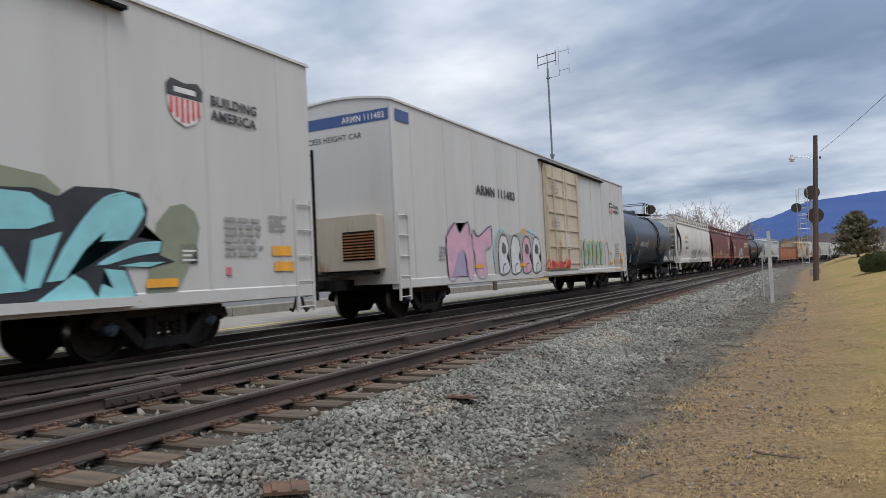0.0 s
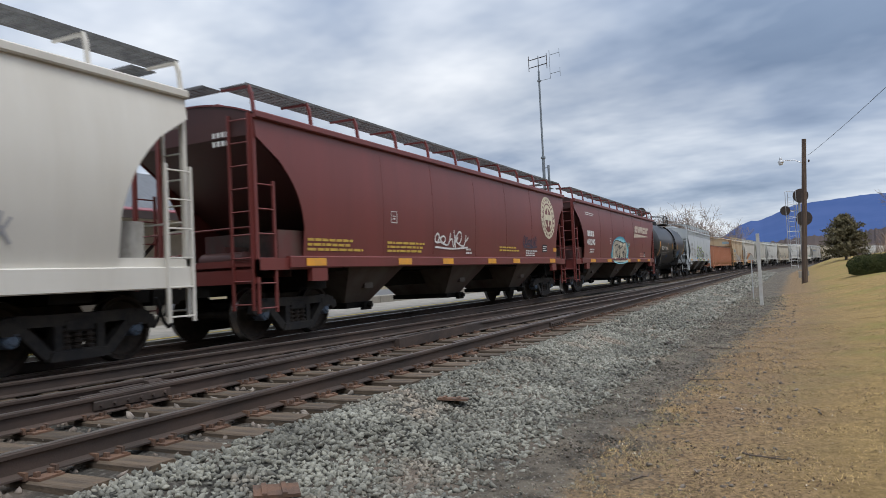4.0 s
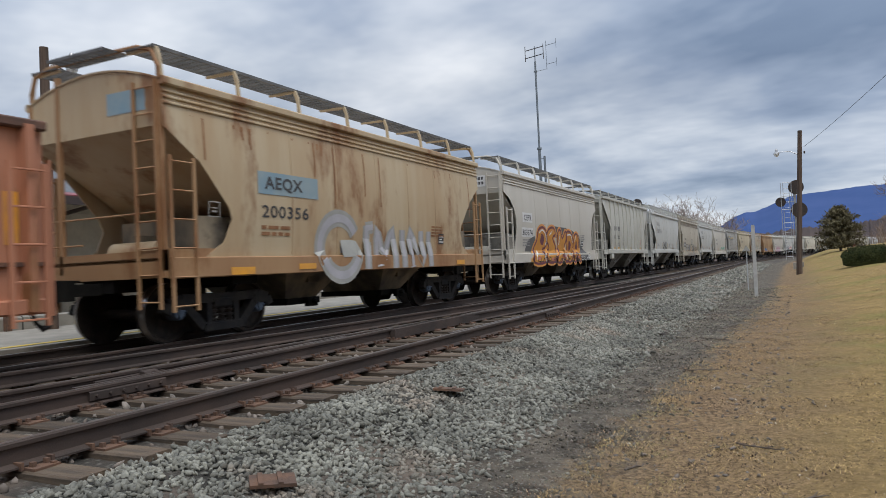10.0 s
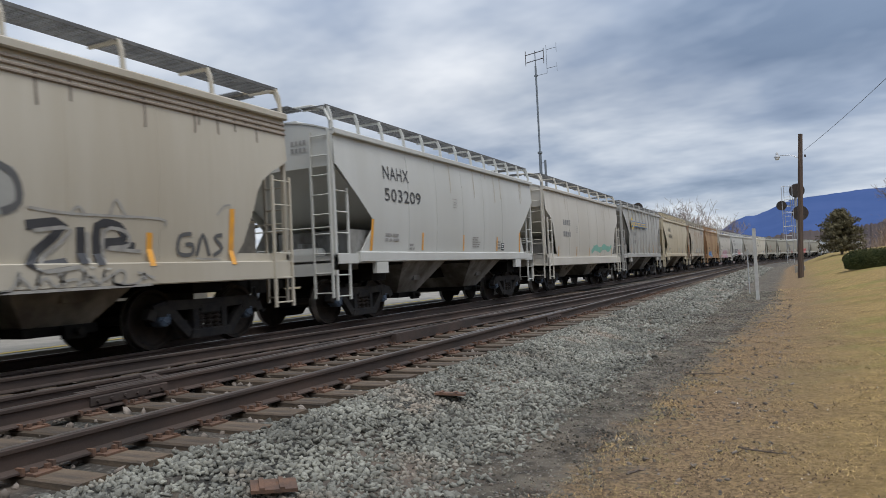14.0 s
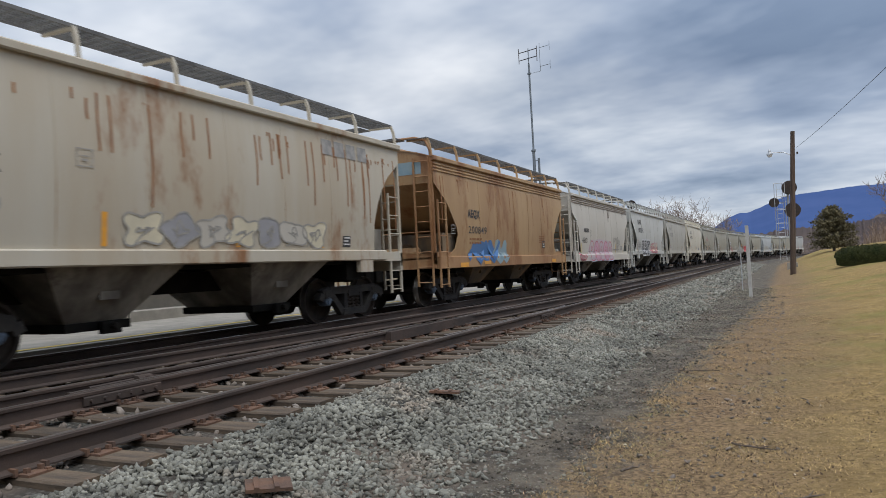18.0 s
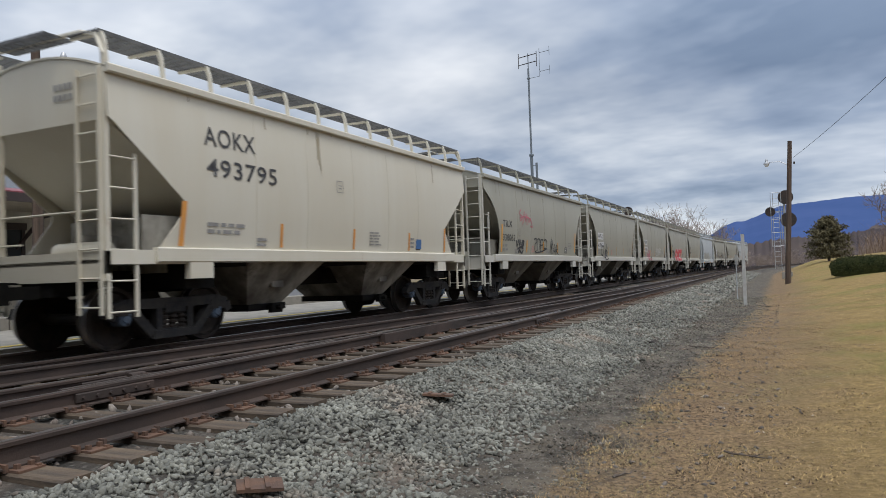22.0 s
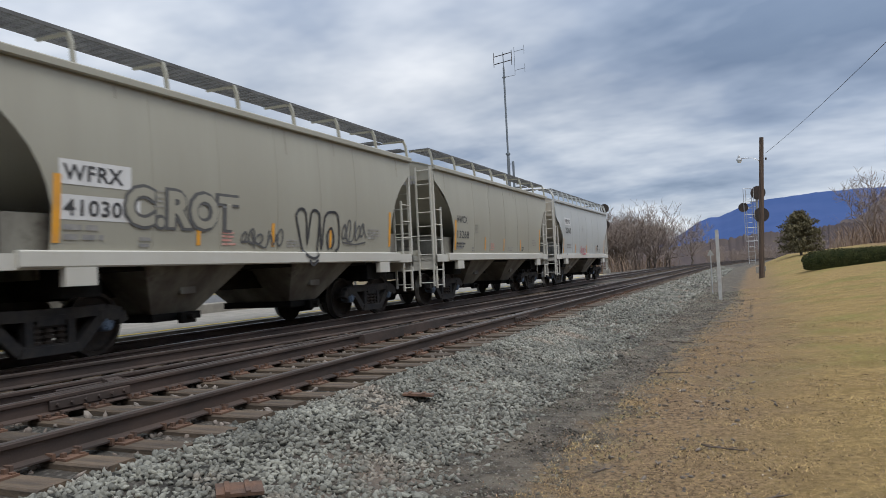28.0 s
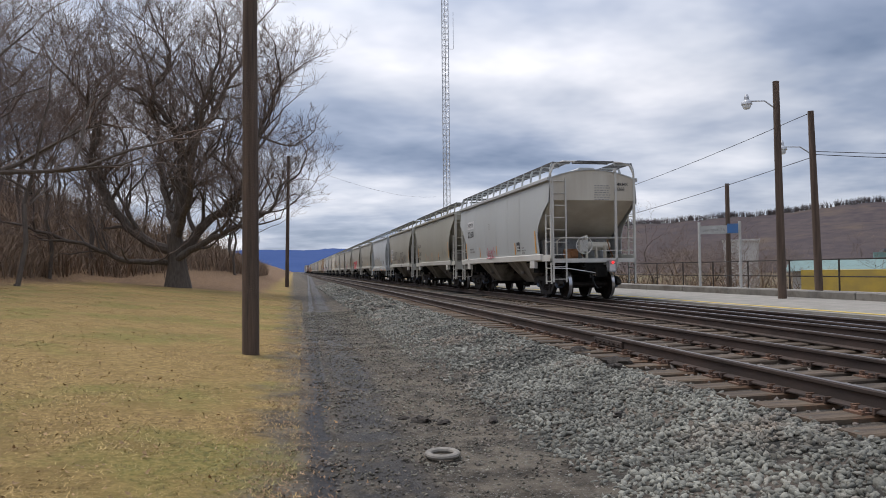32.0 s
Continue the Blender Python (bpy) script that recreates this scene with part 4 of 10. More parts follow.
        hr = part("handrail", shared(("hr", s, e, sill.name), lambda: Geo().tube([(-w + 0.05, s * (e - 0.03), 1.95), (w - 0.05, s * (e - 0.03), 1.95)], 0.016, 6).tube([(-w + 0.05, s * (e - 0.03), 1.55), (-0.3, s * (e - 0.03), 1.55)], 0.016, 6).mesh("handrail", sill)), None, t)
        coupler(t, s * (pitch / 2 - 0.33), s)
        make_truck(t, s * (e - 1.52))
    # hand brake on the north end, air tank on the south
    bw = part("brake_wheel", shared(("bw", sill.name), lambda: brake_wheel(sill)), None, t)
    bw.location = (0.28, e - 0.12, 1.72)
    tank = part("air_tank", shared(("airtank", sp.name), lambda: Geo().lathe([(-0.55, 0.05), (-0.5, 0.17), (0.5, 0.17), (0.55, 0.05)], 14).mesh("air_tank", sp, True)), None, t)
    tank.location = (0.1, -e + 0.7, 1.42)
    tank = part("air_tank", shared(("airtank2", sp.name), lambda: Geo().lathe([(-0.48, 0.05), (-0.43, 0.14), (0.43, 0.14), (0.48, 0.05)], 14).mesh("air_tank", sp, True)), None, t)
    tank.location = (-0.42, e - 0.75, 1.72)
    part("brake_cylinder", shared(("brcyl", sp.name), lambda: Geo().lathe([(-0.3, 0.06), (-0.25, 0.15), (0.2, 0.15), (0.25, 0.11), (0.3, 0.05)], 14).mesh("brake_cylinder", M["steel_dark"], True)), None, t).location = (0.75, e - 0.8, 1.28)
    part("brake_rod", shared("brrod", lambda: Geo().tube([(0.28, -0.05, 1.45), (0.28, -0.05, 1.12), (0.5, -0.4, 1.1)], 0.03, 6).tube([(-0.55, -0.1, 1.6), (-0.68, -0.1, 1.3), (-0.5, -0.1, 1.15)], 0.015, 5).mesh("brake_rod", M["steel_dark"])), None, t).location = (0, e - 0.1, 0)
    # roof walk of steel grating on brackets
    wz = top + (0.30 if ribs else 0.50)
    def board():
        g = Geo()
        n = 9
        for k in range(n):
            x = 0.78 + 0.56 * k / (n - 1)
            g.box(x - 0.006, -e, wz - 0.012, x + 0.006, e, wz + 0.012)
        m = int(2 * e / 0.16)
        for k in range(m + 1):
            y = -e + 2 * e * k / m
            g.box(0.77, y - 0.008, wz - 0.010, 1.35, y + 0.008, wz + 0.008)
        g.box(1.335, -e, wz - 0.03, 1.355, e, wz + 0.02)
        return g
    part("running_board", shared(("brd", wz, e), lambda: board().mesh("running_board", M["grate"])), None, t)
    def board_l():
        g = board()
        g.v = [(-x, y, z) for x, y, z in g.v]
        g.f = [f[::-1] for f in g.f]
        return g.mesh("running_board", M["grate"])
    part("running_board", shared(("brdl", wz, e), board_l), None, t)
    def endboard():
        g = Geo()
        for k in range(9):
            g.box(-0.62, 0.42 * k / 8 - 0.006, wz - 0.012, 0.62, 0.42 * k / 8 + 0.006, wz + 0.012)
        for k in range(9):
            g.box(-0.62 + 1.24 * k / 8 - 0.008, 0, wz - 0.01, -0.62 + 1.24 * k / 8 + 0.008, 0.42, wz + 0.008)
        g.box(-0.62, -0.02, wz - 0.03, 0.62, 0.0, wz + 0.02)
        return g.mesh("running_board", M["grate"])
    for s in (1, -1):
        eb = part("running_board", shared(("ebrd", wz), endboard), None, t)
        eb.location = (0, e - 0.2 if s > 0 else -e - 0.22, 0.02)
        if cut != "curve":
            def arch():
                y = s * (e - 0.03)
                g = Geo().tube([(w - 0.03, y, top - 0.12), (w - 0.04, y, top + 0.18), (w - 0.16, y, wz - 0.06), (1.0, y, wz + 0.03), (0, y, wz + 0.05), (-1.0, y, wz + 0.03), (-w + 0.16, y, wz - 0.06), (-w + 0.04, y, top + 0.18), (-w + 0.03, y, top - 0.12)], 0.034, 7)
                return g.mesh("grab_frame", sill, True)
            part("grab_frame", shared(("grabf", s, e, top, wz, sill.name), arch), None, t)
    np_ = max(5, round(2 * e / posts))
    for k in range(np_ + 1):
        y = -e + 0.06 + (2 * e - 0.12) * k / np_
        for s in (1, -1):
            b = part("board_bracket", shared(("brk", s, top, body.name), lambda: Geo().prism([(s * (w + 0.02), top), (s * (w - 0.02), top + 0.34), (s * 1.38, wz - 0.012), (s * 0.76, wz - 0.012), (s * 0.76, wz - 0.045), (s * 1.34, wz - 0.06), (s * (w - 0.07), top + 0.30), (s * (w - 0.04), top)][::s], "y", -0.022, 0.022).mesh("board_bracket", body)), None, t)
            b.location = (0, y, 0)
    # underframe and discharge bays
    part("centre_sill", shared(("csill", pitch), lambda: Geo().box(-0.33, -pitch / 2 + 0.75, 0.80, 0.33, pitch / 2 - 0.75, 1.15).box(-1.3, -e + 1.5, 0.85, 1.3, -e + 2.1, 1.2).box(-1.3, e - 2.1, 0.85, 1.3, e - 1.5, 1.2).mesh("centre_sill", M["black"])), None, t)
    inner = 2 * (e - 2.75)
    for k in range(bays):
        yc = 0 if bays == 1 else (-0.5 + k / (bays - 1)) * (inner - 2.35)
        def bay():
            a, c = 1.15, 0.48
            zt, zb = 1.30, 0.50
            g = Geo()
            v = [(-1.40, -a, zt), (1.40, -a, zt), (1.40, a, zt), (-1.40, a, zt), (-0.78, -c, zb), (0.78, -c, zb), (0.78, c, zb), (-0.78, c, zb)]
            g.add(v, [(0, 1, 5, 4), (1, 2, 6, 5), (2, 3, 7, 6), (3, 0, 4, 7), (4, 5, 6, 7)])
            g.box(0.85, -0.16, 0.80, 1.10, 0.16, 1.02)
            return g.mesh("hopper_bay", grimy_shaded(sp))
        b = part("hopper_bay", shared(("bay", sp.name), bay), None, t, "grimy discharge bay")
        b.location = (0, yc, 0)
        gate = part("outlet_gate", shared("gate", lambda: Geo().box(-0.85, -0.52, 0.38, 0.85, 0.52, 0.50).tube([(-1.1, 0.1, 0.43), (1.1, 0.1, 0.43)], 0.05, 8).box(0.9, -0.05, 0.33, 1.0, 0.25, 0.50).mesh("outlet_gate", M["black"])), None, b)
    # flat black sheet that closes the body's underside round the bay tops
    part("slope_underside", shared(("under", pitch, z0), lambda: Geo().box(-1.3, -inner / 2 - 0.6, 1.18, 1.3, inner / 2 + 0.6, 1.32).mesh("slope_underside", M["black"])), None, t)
    t["half"] = e
    ledge, edge = (0.092, z0 + 0.034) if deep else (0.063, z0 + 0.024)
    return t, Side(t, lambda z: fx(z) + (ledge if z < edge else 0.0)), e


GRIMY_SHADED = {}


def grimy_shaded(m):
    """The oily, dusty version of a wagon's paint on its discharge bays; on end bulkheads and shear plates it paints in
    shade.
    """
    if m.name not in GRIMY_SHADED:
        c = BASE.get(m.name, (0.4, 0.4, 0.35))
        GRIMY_SHADED[m.name] = mat(m.name + "_grimy_shaded", tuple(q * 0.6 + 0.012 for q in c), (0.085, 0.075, 0.062), 1.6, 0.7, 0, 0.1, 25, (1, 1, 0.5), (0.045, 0.036, 0.028), (0.52, 0.70), 1.3)
    return GRIMY_SHADED[m.name]


def brake_wheel(material):
    g = Geo()
    n = 20
    ring = [(0.27 * math.cos(2 * math.pi * i / n), 0, 0.27 * math.sin(2 * math.pi * i / n)) for i in range(n + 1)]
    for a, b in zip(ring, ring[1:]):
        g.tube([a, b], 0.018, 5)
    for i in range(5):
        a = 2 * math.pi * i / 5
        g.tube([(0, 0, 0), (0.27 * math.cos(a), 0, 0.27 * math.sin(a))], 0.013, 5)
    g.box(-0.14, -0.16, -0.2, 0.14, -0.02, 0.18)
    g.box(-0.03, -0.12, -0.6, 0.03, -0.06, -0.2)
    return g.mesh("brake_wheel", material)


def tick_marks(sd, ys, z0, h, wd=0.085, material=None):
    for y in ys:
        sd.patch(y - wd / 2, z0, y + wd / 2, z0 + h, material or M["amber"], 0.009, "reflector")

# ---- other wagon kinds ----
def reefer(label, pitch, body, roof_mat):
    t = thing("refrigerator_wagon", label, "freight wagon", "refrigerator wagons")
    e = pitch / 2 - 1.45
    w, z0, z1 = 1.54, 0.82, 4.90
    fx = lambda z: w + 0.012
    for s in (1, -1):
        part("side_wall", shared(("rs", s, e, body.name), lambda: Geo().box(s * w - 0.04, -e, z0, s * w + 0.0, e, z1).mesh("side_wall", body)), None, t)
        part("end_wall", shared(("re", s, e, body.name), lambda: Geo().prism([(-w + 0.05, z0), (w - 0.05, z0)] + [((w - 0.05) * (1 - i / 4), z1 + 0.17 * (1 - (1 - i / 4) ** 2)) for i in range(9)], "y", s * (e - 0.06), s * e).mesh("end_wall", body)), None, t)
    part("roof", shared(("rr", e, roof_mat.name), lambda: Geo().grid(lambda x, y: (x, y, z1 + 0.18 * (1 - (x / w) ** 2)), [w * 1.02 * (-1 + i / 6) for i in range(13)], [-e - 0.03, e + 0.03], (0, 0, -0.05)).mesh("roof", roof_mat, True)), None, t)
    for s in (1, -1):
        part("floor_sill", shared(("rfs", s, e), lambda: Geo().bev(min(s * 1.36, s * 1.56), -e + 0.05, z0 - 0.12, max(s * 1.36, s * 1.56), e - 0.05, z0 + 0.1, 0.02).mesh("floor_sill", body)), None, t)
    n = 13
    for k in range(n):
        y = -e + 2 * e * (k + 0.5) / n
        if abs(y) > 2.2:
            b = part("panel_seam", shared(("seam", body.name), lambda: Geo().box(w, -0.03, z0 + 0.1, w + 0.012, 0.03, z1 - 0.06).mesh("panel_seam", body)), None, t)
            b.location = (0, y, 0)
    # plug door with its rails and lock bars
    d = part("door", Geo().bev(w + 0.02, -1.05, z0 + 0.12, w + 0.09, 2.7, z1 - 0.28, 0.02), P["door"], t, "rust-stained cream plug door")
    for y in (-0.98, -0.2, 0.95, 1.25, 2.62):
        part("lock_bar", Geo().box(w + 0.09, y - 0.045, z0 + 0.16, w + 0.145, y + 0.045, z1 - 0.32), P["door"], d)
    for k in range(6):
        z = z0 + 0.35 + 0.6 * k
        part("door_rib", Geo().box(w + 0.09, -1.0, z - 0.03, w + 0.125, 2.65, z + 0.03), P["door"], d)
    for y in (-0.2, 0.95, 1.25):
        part("lock_handle", Geo().tube([(w + 0.16, y, 1.7), (w + 0.17, y + 0.3, 1.66)], 0.02, 6), P["door"], d)
    part("seal_box", Geo().bev(w + 0.09, 0.98, 1.75, w + 0.15, 1.35, 2.2, 0.01), body, d)
    part("door_rail", Geo().box(w, -1.4, z1 - 0.24, w + 0.12, 6.8, z1 - 0.19), M["black"], t)
    part("door_rail", Geo().box(w, -1.4, z0 - 0.06, w + 0.15, 6.8, z0 + 0.06), body, t)
    ladder(t, w + 0.03, -e + 0.06, -e + 0.5, 0.45, 2.4, body)
    ladder(t, w + 0.03, e - 0.06, e - 0.5, 0.45, 2.4, body)
    for s in (1, -1):
        end_ladder(t, s * (e + (0.32 if s > 0 else 0.06)), *((0.9, 1.35) if s > 0 else (-1.35, -0.9)), 0.6, 3.4, M["black"])
        part("end_platform", Geo().box(-1.1, min(s * e, s * (e + 0.4)), 1.05, 1.1, max(s * e, s * (e + 0.4)), 1.1), M["black"], t)
        coupler(t, s * (pitch / 2 - 0.33), s)
        make_truck(t, e - 2.9 if s > 0 else -e + 2.2)
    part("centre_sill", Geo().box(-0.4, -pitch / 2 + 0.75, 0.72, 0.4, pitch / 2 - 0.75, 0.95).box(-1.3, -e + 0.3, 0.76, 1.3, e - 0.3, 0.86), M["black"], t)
    return t, Side(t, fx), e


def tank_wagon(label, pitch, body, r=1.46, zc=2.52):
    t = thing("tank_wagon", label, "freight wagon", "tank wagons")
    e = pitch / 2 - 0.55
    h = e - 0.42
    pr = [(-h - 0.02, 0.05)] + [(-h + 0.62 * (1 - math.cos(a) ** 0.8), r * math.sin(a) ** 0.72) for a in [math.pi / 2 * i / 12 for i in range(1, 13)]]
    pr = pr + [(-a, b) for a, b in pr[::-1]]
    part("tank_shell", Geo().lathe(pr, 44, "y").shift(0, 0, zc), body, t, "", True)
    for s in (-1, 1):
        part("saddle", Geo().prism([(-1.1, 1.0), (1.1, 1.0), (1.30, 1.85), (0.9, 1.45), (0, 1.2), (-0.9, 1.45), (-1.30, 1.85)], "y", s * (e - 2.5) - 0.15, s * (e - 2.5) + 0.15), body, t)
        part("end_sill", Geo().box(-1.45, min(s * (e - 1.2), s * e), 0.98, 1.45, max(s * (e - 1.2), s * e), 1.12), M["black"], t)
        part("end_rail", Geo().tube([(-1.4, s * (e - 0.05), 1.1), (-1.4, s * (e - 0.05), 2.05), (1.4, s * (e - 0.05), 2.05), (1.4, s * (e - 0.05), 1.1)], 0.022, 6), M["black"], t)
        part("side_step", Geo().box(1.40, s * (e - 0.5) - 0.2, 0.48, 1.46, s * (e - 0.5) + 0.2, 0.52).box(1.42, s * (e - 0.5) - 0.2, 0.48, 1.46, s * (e - 0.5) - 0.17, 1.0).box(1.42, s * (e - 0.5) + 0.17, 0.48, 1.46, s * (e - 0.5) + 0.2, 1.0), M["black"], t)
        part("brace", Geo().tube([(1.2, s * (e - 0.3), 1.1), (1.0, s * (e - 1.9), 2.0)], 0.035, 6), body, t)
        coupler(t, s * (pitch / 2 - 0.33), s)
        make_truck(t, s * (e - 1.75))
    part("side_walk", Geo().box(1.33, -e + 1.0, 1.04, 1.48, e - 1.0, 1.10).box(-1.48, -e + 1.0, 1.04, -1.33, e - 1.0, 1.10), M["black"], t)
    part("handrail", Geo().tube([(1.5, -e + 1.1, 1.15), (1.5, e - 1.1, 1.15)], 0.02, 6), M["black"], t)
    part("centre_sill", Geo().box(-0.3, -pitch / 2 + 0.75, 0.72, 0.3, pitch / 2 - 0.75, 1.12), M["black"], t)
    # manway, valve housing and railed platform on top
    part("manway", Geo().lathe([(zc + r - 0.1, 0.36), (zc + r + 0.24, 0.36), (zc + r + 0.3, 0.30)], 20, "z"), body, t)
    part("valve_cover", Geo().lathe([(zc + r - 0.1, 0.20), (zc + r + 0.2, 0.20), (zc + r + 0.28, 0.12)], 14, "z").shift(0, -1.5, 0), body, t)
    zt = zc + r + 0.02
    for s in (1, -1):
        part("top_platform", Geo().box(min(s * 0.45, s * 1.0), -0.65, zt - 0.05, max(s * 0.45, s * 1.0), 1.05, zt), M["black"], t)
    rl = Geo()
    for x in (-0.98, 0.98):
        for y in (-0.62, 0.0, 0.62):
            rl.tube([(x, y, zt), (x, y, zt + 0.62)], 0.02, 6)
        rl.tube([(x, -1.0, zt), (x, -1.0, zt + 0.3), (x, -0.93, zt + 0.48), (x, -0.76, zt + 0.6), (x, -0.55, zt + 0.62), (x, 0.55, zt + 0.62), (x, 0.76, zt + 0.6), (x, 0.93, zt + 0.48), (x, 1.0, zt + 0.3), (x, 1.0, zt)], 0.022, 6)
    for y in (-0.62, 0.62):
        rl.tube([(-0.98, y, zt + 0.62), (0.98, y, zt + 0.62)], 0.022, 6)
    rl.shift(0, 0.2, 0)
    part("platform_rail", rl, M["black"], t)
    for s in (1, -1):
        g = Geo()
        pts = [(s * (r + 0.06) * math.cos(a), 0, zc + (r + 0.06) * math.sin(a)) for a in [math.radians(q) for q in range(-60, 62, 12)]] 
        pts = [(s * 1.47, 0, 0.5), (s * 1.47, 0, 1.3)] + [p for p in pts if p[2] > 1.9]
        for y in (-0.24, 0.24):
            g.tube([(x, y + 0.65, z) for x, _, z in pts], 0.028, 6)
        for z in [0.55 + 0.36 * k for k in range(9)]:
            q = [p for p in pts if p[2] >= z]
            x = q[0][0] if q else s * 1.1
            g.tube([(x, 0.41, z), (x, 0.89, z)], 0.018, 5)
        part("ladder", g, M["black"], t)
    fx = lambda z: math.sqrt(max(0.05, r * r - (z - zc) ** 2)) + 0.004
    return t, Side(t, fx), e


# dark rust of chord and patches; on the mid ledge a painted shadow
M["rust_ledge_shade"] = mat("rust_and_shade_line", (0.17, 0.085, 0.055), (0.085, 0.05, 0.038), 3, 0.85, 0, 0.3)


def gondola(label, pitch, body):
    t = thing("gondola_wagon", label, "freight wagon", "gondola wagons")
    e = pitch / 2 - 0.8
    w, z0, z1 = 1.42, 0.72, 2.86
    for s in (1, -1):
        xs = sorted((s * w, s * (w - 0.03)))
        pl = Geo().box(xs[0], -e, z0, xs[1], e, z1) if s < 0 else Geo().box(xs[0], -e, z0, xs[1], e, 2.56).box(xs[0], -e, 2.56, xs[1], -2.24, z1).box(xs[0], -1.38, 2.56, xs[1], e, z1)
        if s > 0:
            for tear in ([(-2.24, 2.56), (-2.02, 2.56), (-2.16, 2.64), (-2.24, 2.70)], [(-1.98, 2.56), (-1.66, 2.56), (-1.72, 2.62), (-1.86, 2.68)], [(-1.60, 2.56), (-1.38, 2.56), (-1.38, 2.66), (-1.48, 2.62)], [(-2.24, z1), (-2.20, 2.77), (-1.98, 2.78), (-1.84, 2.71), (-1.74, 2.80), (-1.52, 2.76), (-1.38, z1)]):
                pl.prism(tear, "x", xs[0], xs[1])
        part("side_plate", pl, body, t)
        xs = sorted((s * (w - 0.06), s * (w + 0.10)))
        part("top_chord", Geo().bev(xs[0], -e, z1 - 0.05, xs[1], e, z1 + 0.07, 0.02), M["rust_ledge_shade"], t)
        xs = sorted((s * (w - 0.06), s * (w + 0.08)))
        part("bottom_chord", Geo().bev(xs[0], -e, z0 - 0.08, xs[1], e, z0 + 0.10, 0.02), body, t)
        # shadow line along the side, put into the ledge's dark colour
        part("mid_ledge", Geo().box(min(s * w, s * (w + 0.05)), -e, 1.20, max(s * w, s * (w + 0.05)), e, 1.25), M["rust_ledge_shade"], t)
        for k in range(17):
            y = max(-e + 0.09, -9.08 + 1.11 * k)
            def rib():
                return Geo().prism([(s * w, -0.075), (s * (w + 0.13), -0.05), (s * (w + 0.13), 0.05), (s * w, 0.075)][::s], "z", z0 - 0.05, z1).mesh("side_rib", body)
            b = part("side_rib", shared(("grib", s), rib), None, t)
            b.location = (0, y, 0)
        ys = sorted((s * e, s * (e - 0.05)))
        part("end_plate", Geo().box(-w, ys[0], z0, w, ys[1], z1 + 0.05), body, t)
        for x in (-0.8, 0.0, 0.8):
            part("end_rib", Geo().box(x - 0.07, min(s * e, s * (e + 0.1)), z0, x + 0.07, max(s * e, s * (e + 0.1)), z1), body, t)
        ladder(t, w + 0.16, s * (e - 0.08), s * (e - 0.5), 0.5, 2.4, body)
        end_ladder(t, s * (e + 0.13), 0.95, 1.35, 0.6, 2.5, body)
        coupler(t, s * (pitch / 2 - 0.33), s)
        make_truck(t, s * (e - 2.0))
    part("floor", Geo().box(-w, -e, z0, w, e, z0 + 0.08), body, t)
    part("centre_sill", Geo().box(-0.35, -pitch / 2 + 0.75, 0.62, 0.35, pitch / 2 - 0.75, 0.85).prism([(-e + 3.4, 0.64), (-e + 4.4, 0.42), (e - 4.4, 0.42), (e - 3.4, 0.64)], "x", -0.3, 0.3), M["black"], t)
    return t, Side(t, lambda z: w), e


# ---- paints of the train ----
P = {}
P["reefer"] = paint("reefer_white", (0.51, 0.505, 0.49), (0.42, 0.405, 0.375), 0.18, 0.45)
P["door"] = paint("door_cream", (0.52, 0.46, 0.36), (0.40, 0.31, 0.20), 0.5, 0.55)
P["reefer_roof"] = paint("reefer_roof", (0.58, 0.58, 0.57))
P["tank_blue"] = paint("tank_blue_grey", (0.040, 0.058, 0.085), (0.060, 0.070, 0.085), 0.0, 0.42)
P["tank_black"] = paint("tank_black", (0.017, 0.018, 0.021), (0.034, 0.033, 0.032), 0.0, 0.4)
P["white_old"] = paint("old_white", (0.60, 0.58, 0.53), (0.47, 0.44, 0.38), 0.12)
P["maroon"] = paint("maroon_red", (0.165, 0.038, 0.034), (0.115, 0.030, 0.026), 0.0, 0.42)
P["cool_grey"] = paint("cool_grey", (0.47, 0.50, 0.51), (0.40, 0.43, 0.44), 0.0, 0.42)
P["orange"] = paint("oxide_orange", (0.45, 0.195, 0.11), (0.34, 0.145, 0.085), 0.6, 0.6)
P["cream_pale"] = paint("cream_pale", (0.60, 0.57, 0.48), (0.54, 0.49, 0.38), 0.12, 0.45)
P["rust_sill"] = paint("rust_sill", (0.36, 0.22, 0.11), (0.25, 0.12, 0.055), 0.7, 0.7)
P["fascia_dirty"] = paint("fascia_dirty", (0.27, 0.225, 0.18), (0.17, 0.13, 0.10), 0.1)
P["brown_rust"] = paint("brown_rusty", (0.40, 0.27, 0.14), (0.26, 0.14, 0.065), 0.75, 0.55)
P["tan_rust"] = paint("tan_rusty", (0.49, 0.40, 0.265), (0.36, 0.215, 0.095), 0.70, 0.55)
P["tan"] = paint("tan_plain", (0.50, 0.44, 0.32), (0.42, 0.35, 0.235), 0.20, 0.5)
P["cream_rust"] = paint("cream_rusty", (0.45, 0.42, 0.35), (0.36, 0.28, 0.18), 0.60, 0.55)
P["off_white"] = paint("off_white", (0.52, 0.495, 0.44), (0.43, 0.40, 0.34), 0.10)
P["pale_grey"] = paint("pale_grey", (0.50, 0.505, 0.48), (0.42, 0.42, 0.385), 0.05)
P["warm_grey"] = paint("warm_grey", (0.43, 0.42, 0.375), (0.36, 0.34, 0.29), 0.06)
P["ribbed_grey"] = paint("ribbed_grey", (0.47, 0.465, 0.42), (0.41, 0.395, 0.34), 0.15)
P["dirty_grey"] = paint("dirty_grey", (0.40, 0.395, 0.375), (0.29, 0.28, 0.25), 0.22)
P["putty"] = paint("putty_grey", (0.345, 0.335, 0.275), (0.29, 0.275, 0.22), 0.0, 0.45)
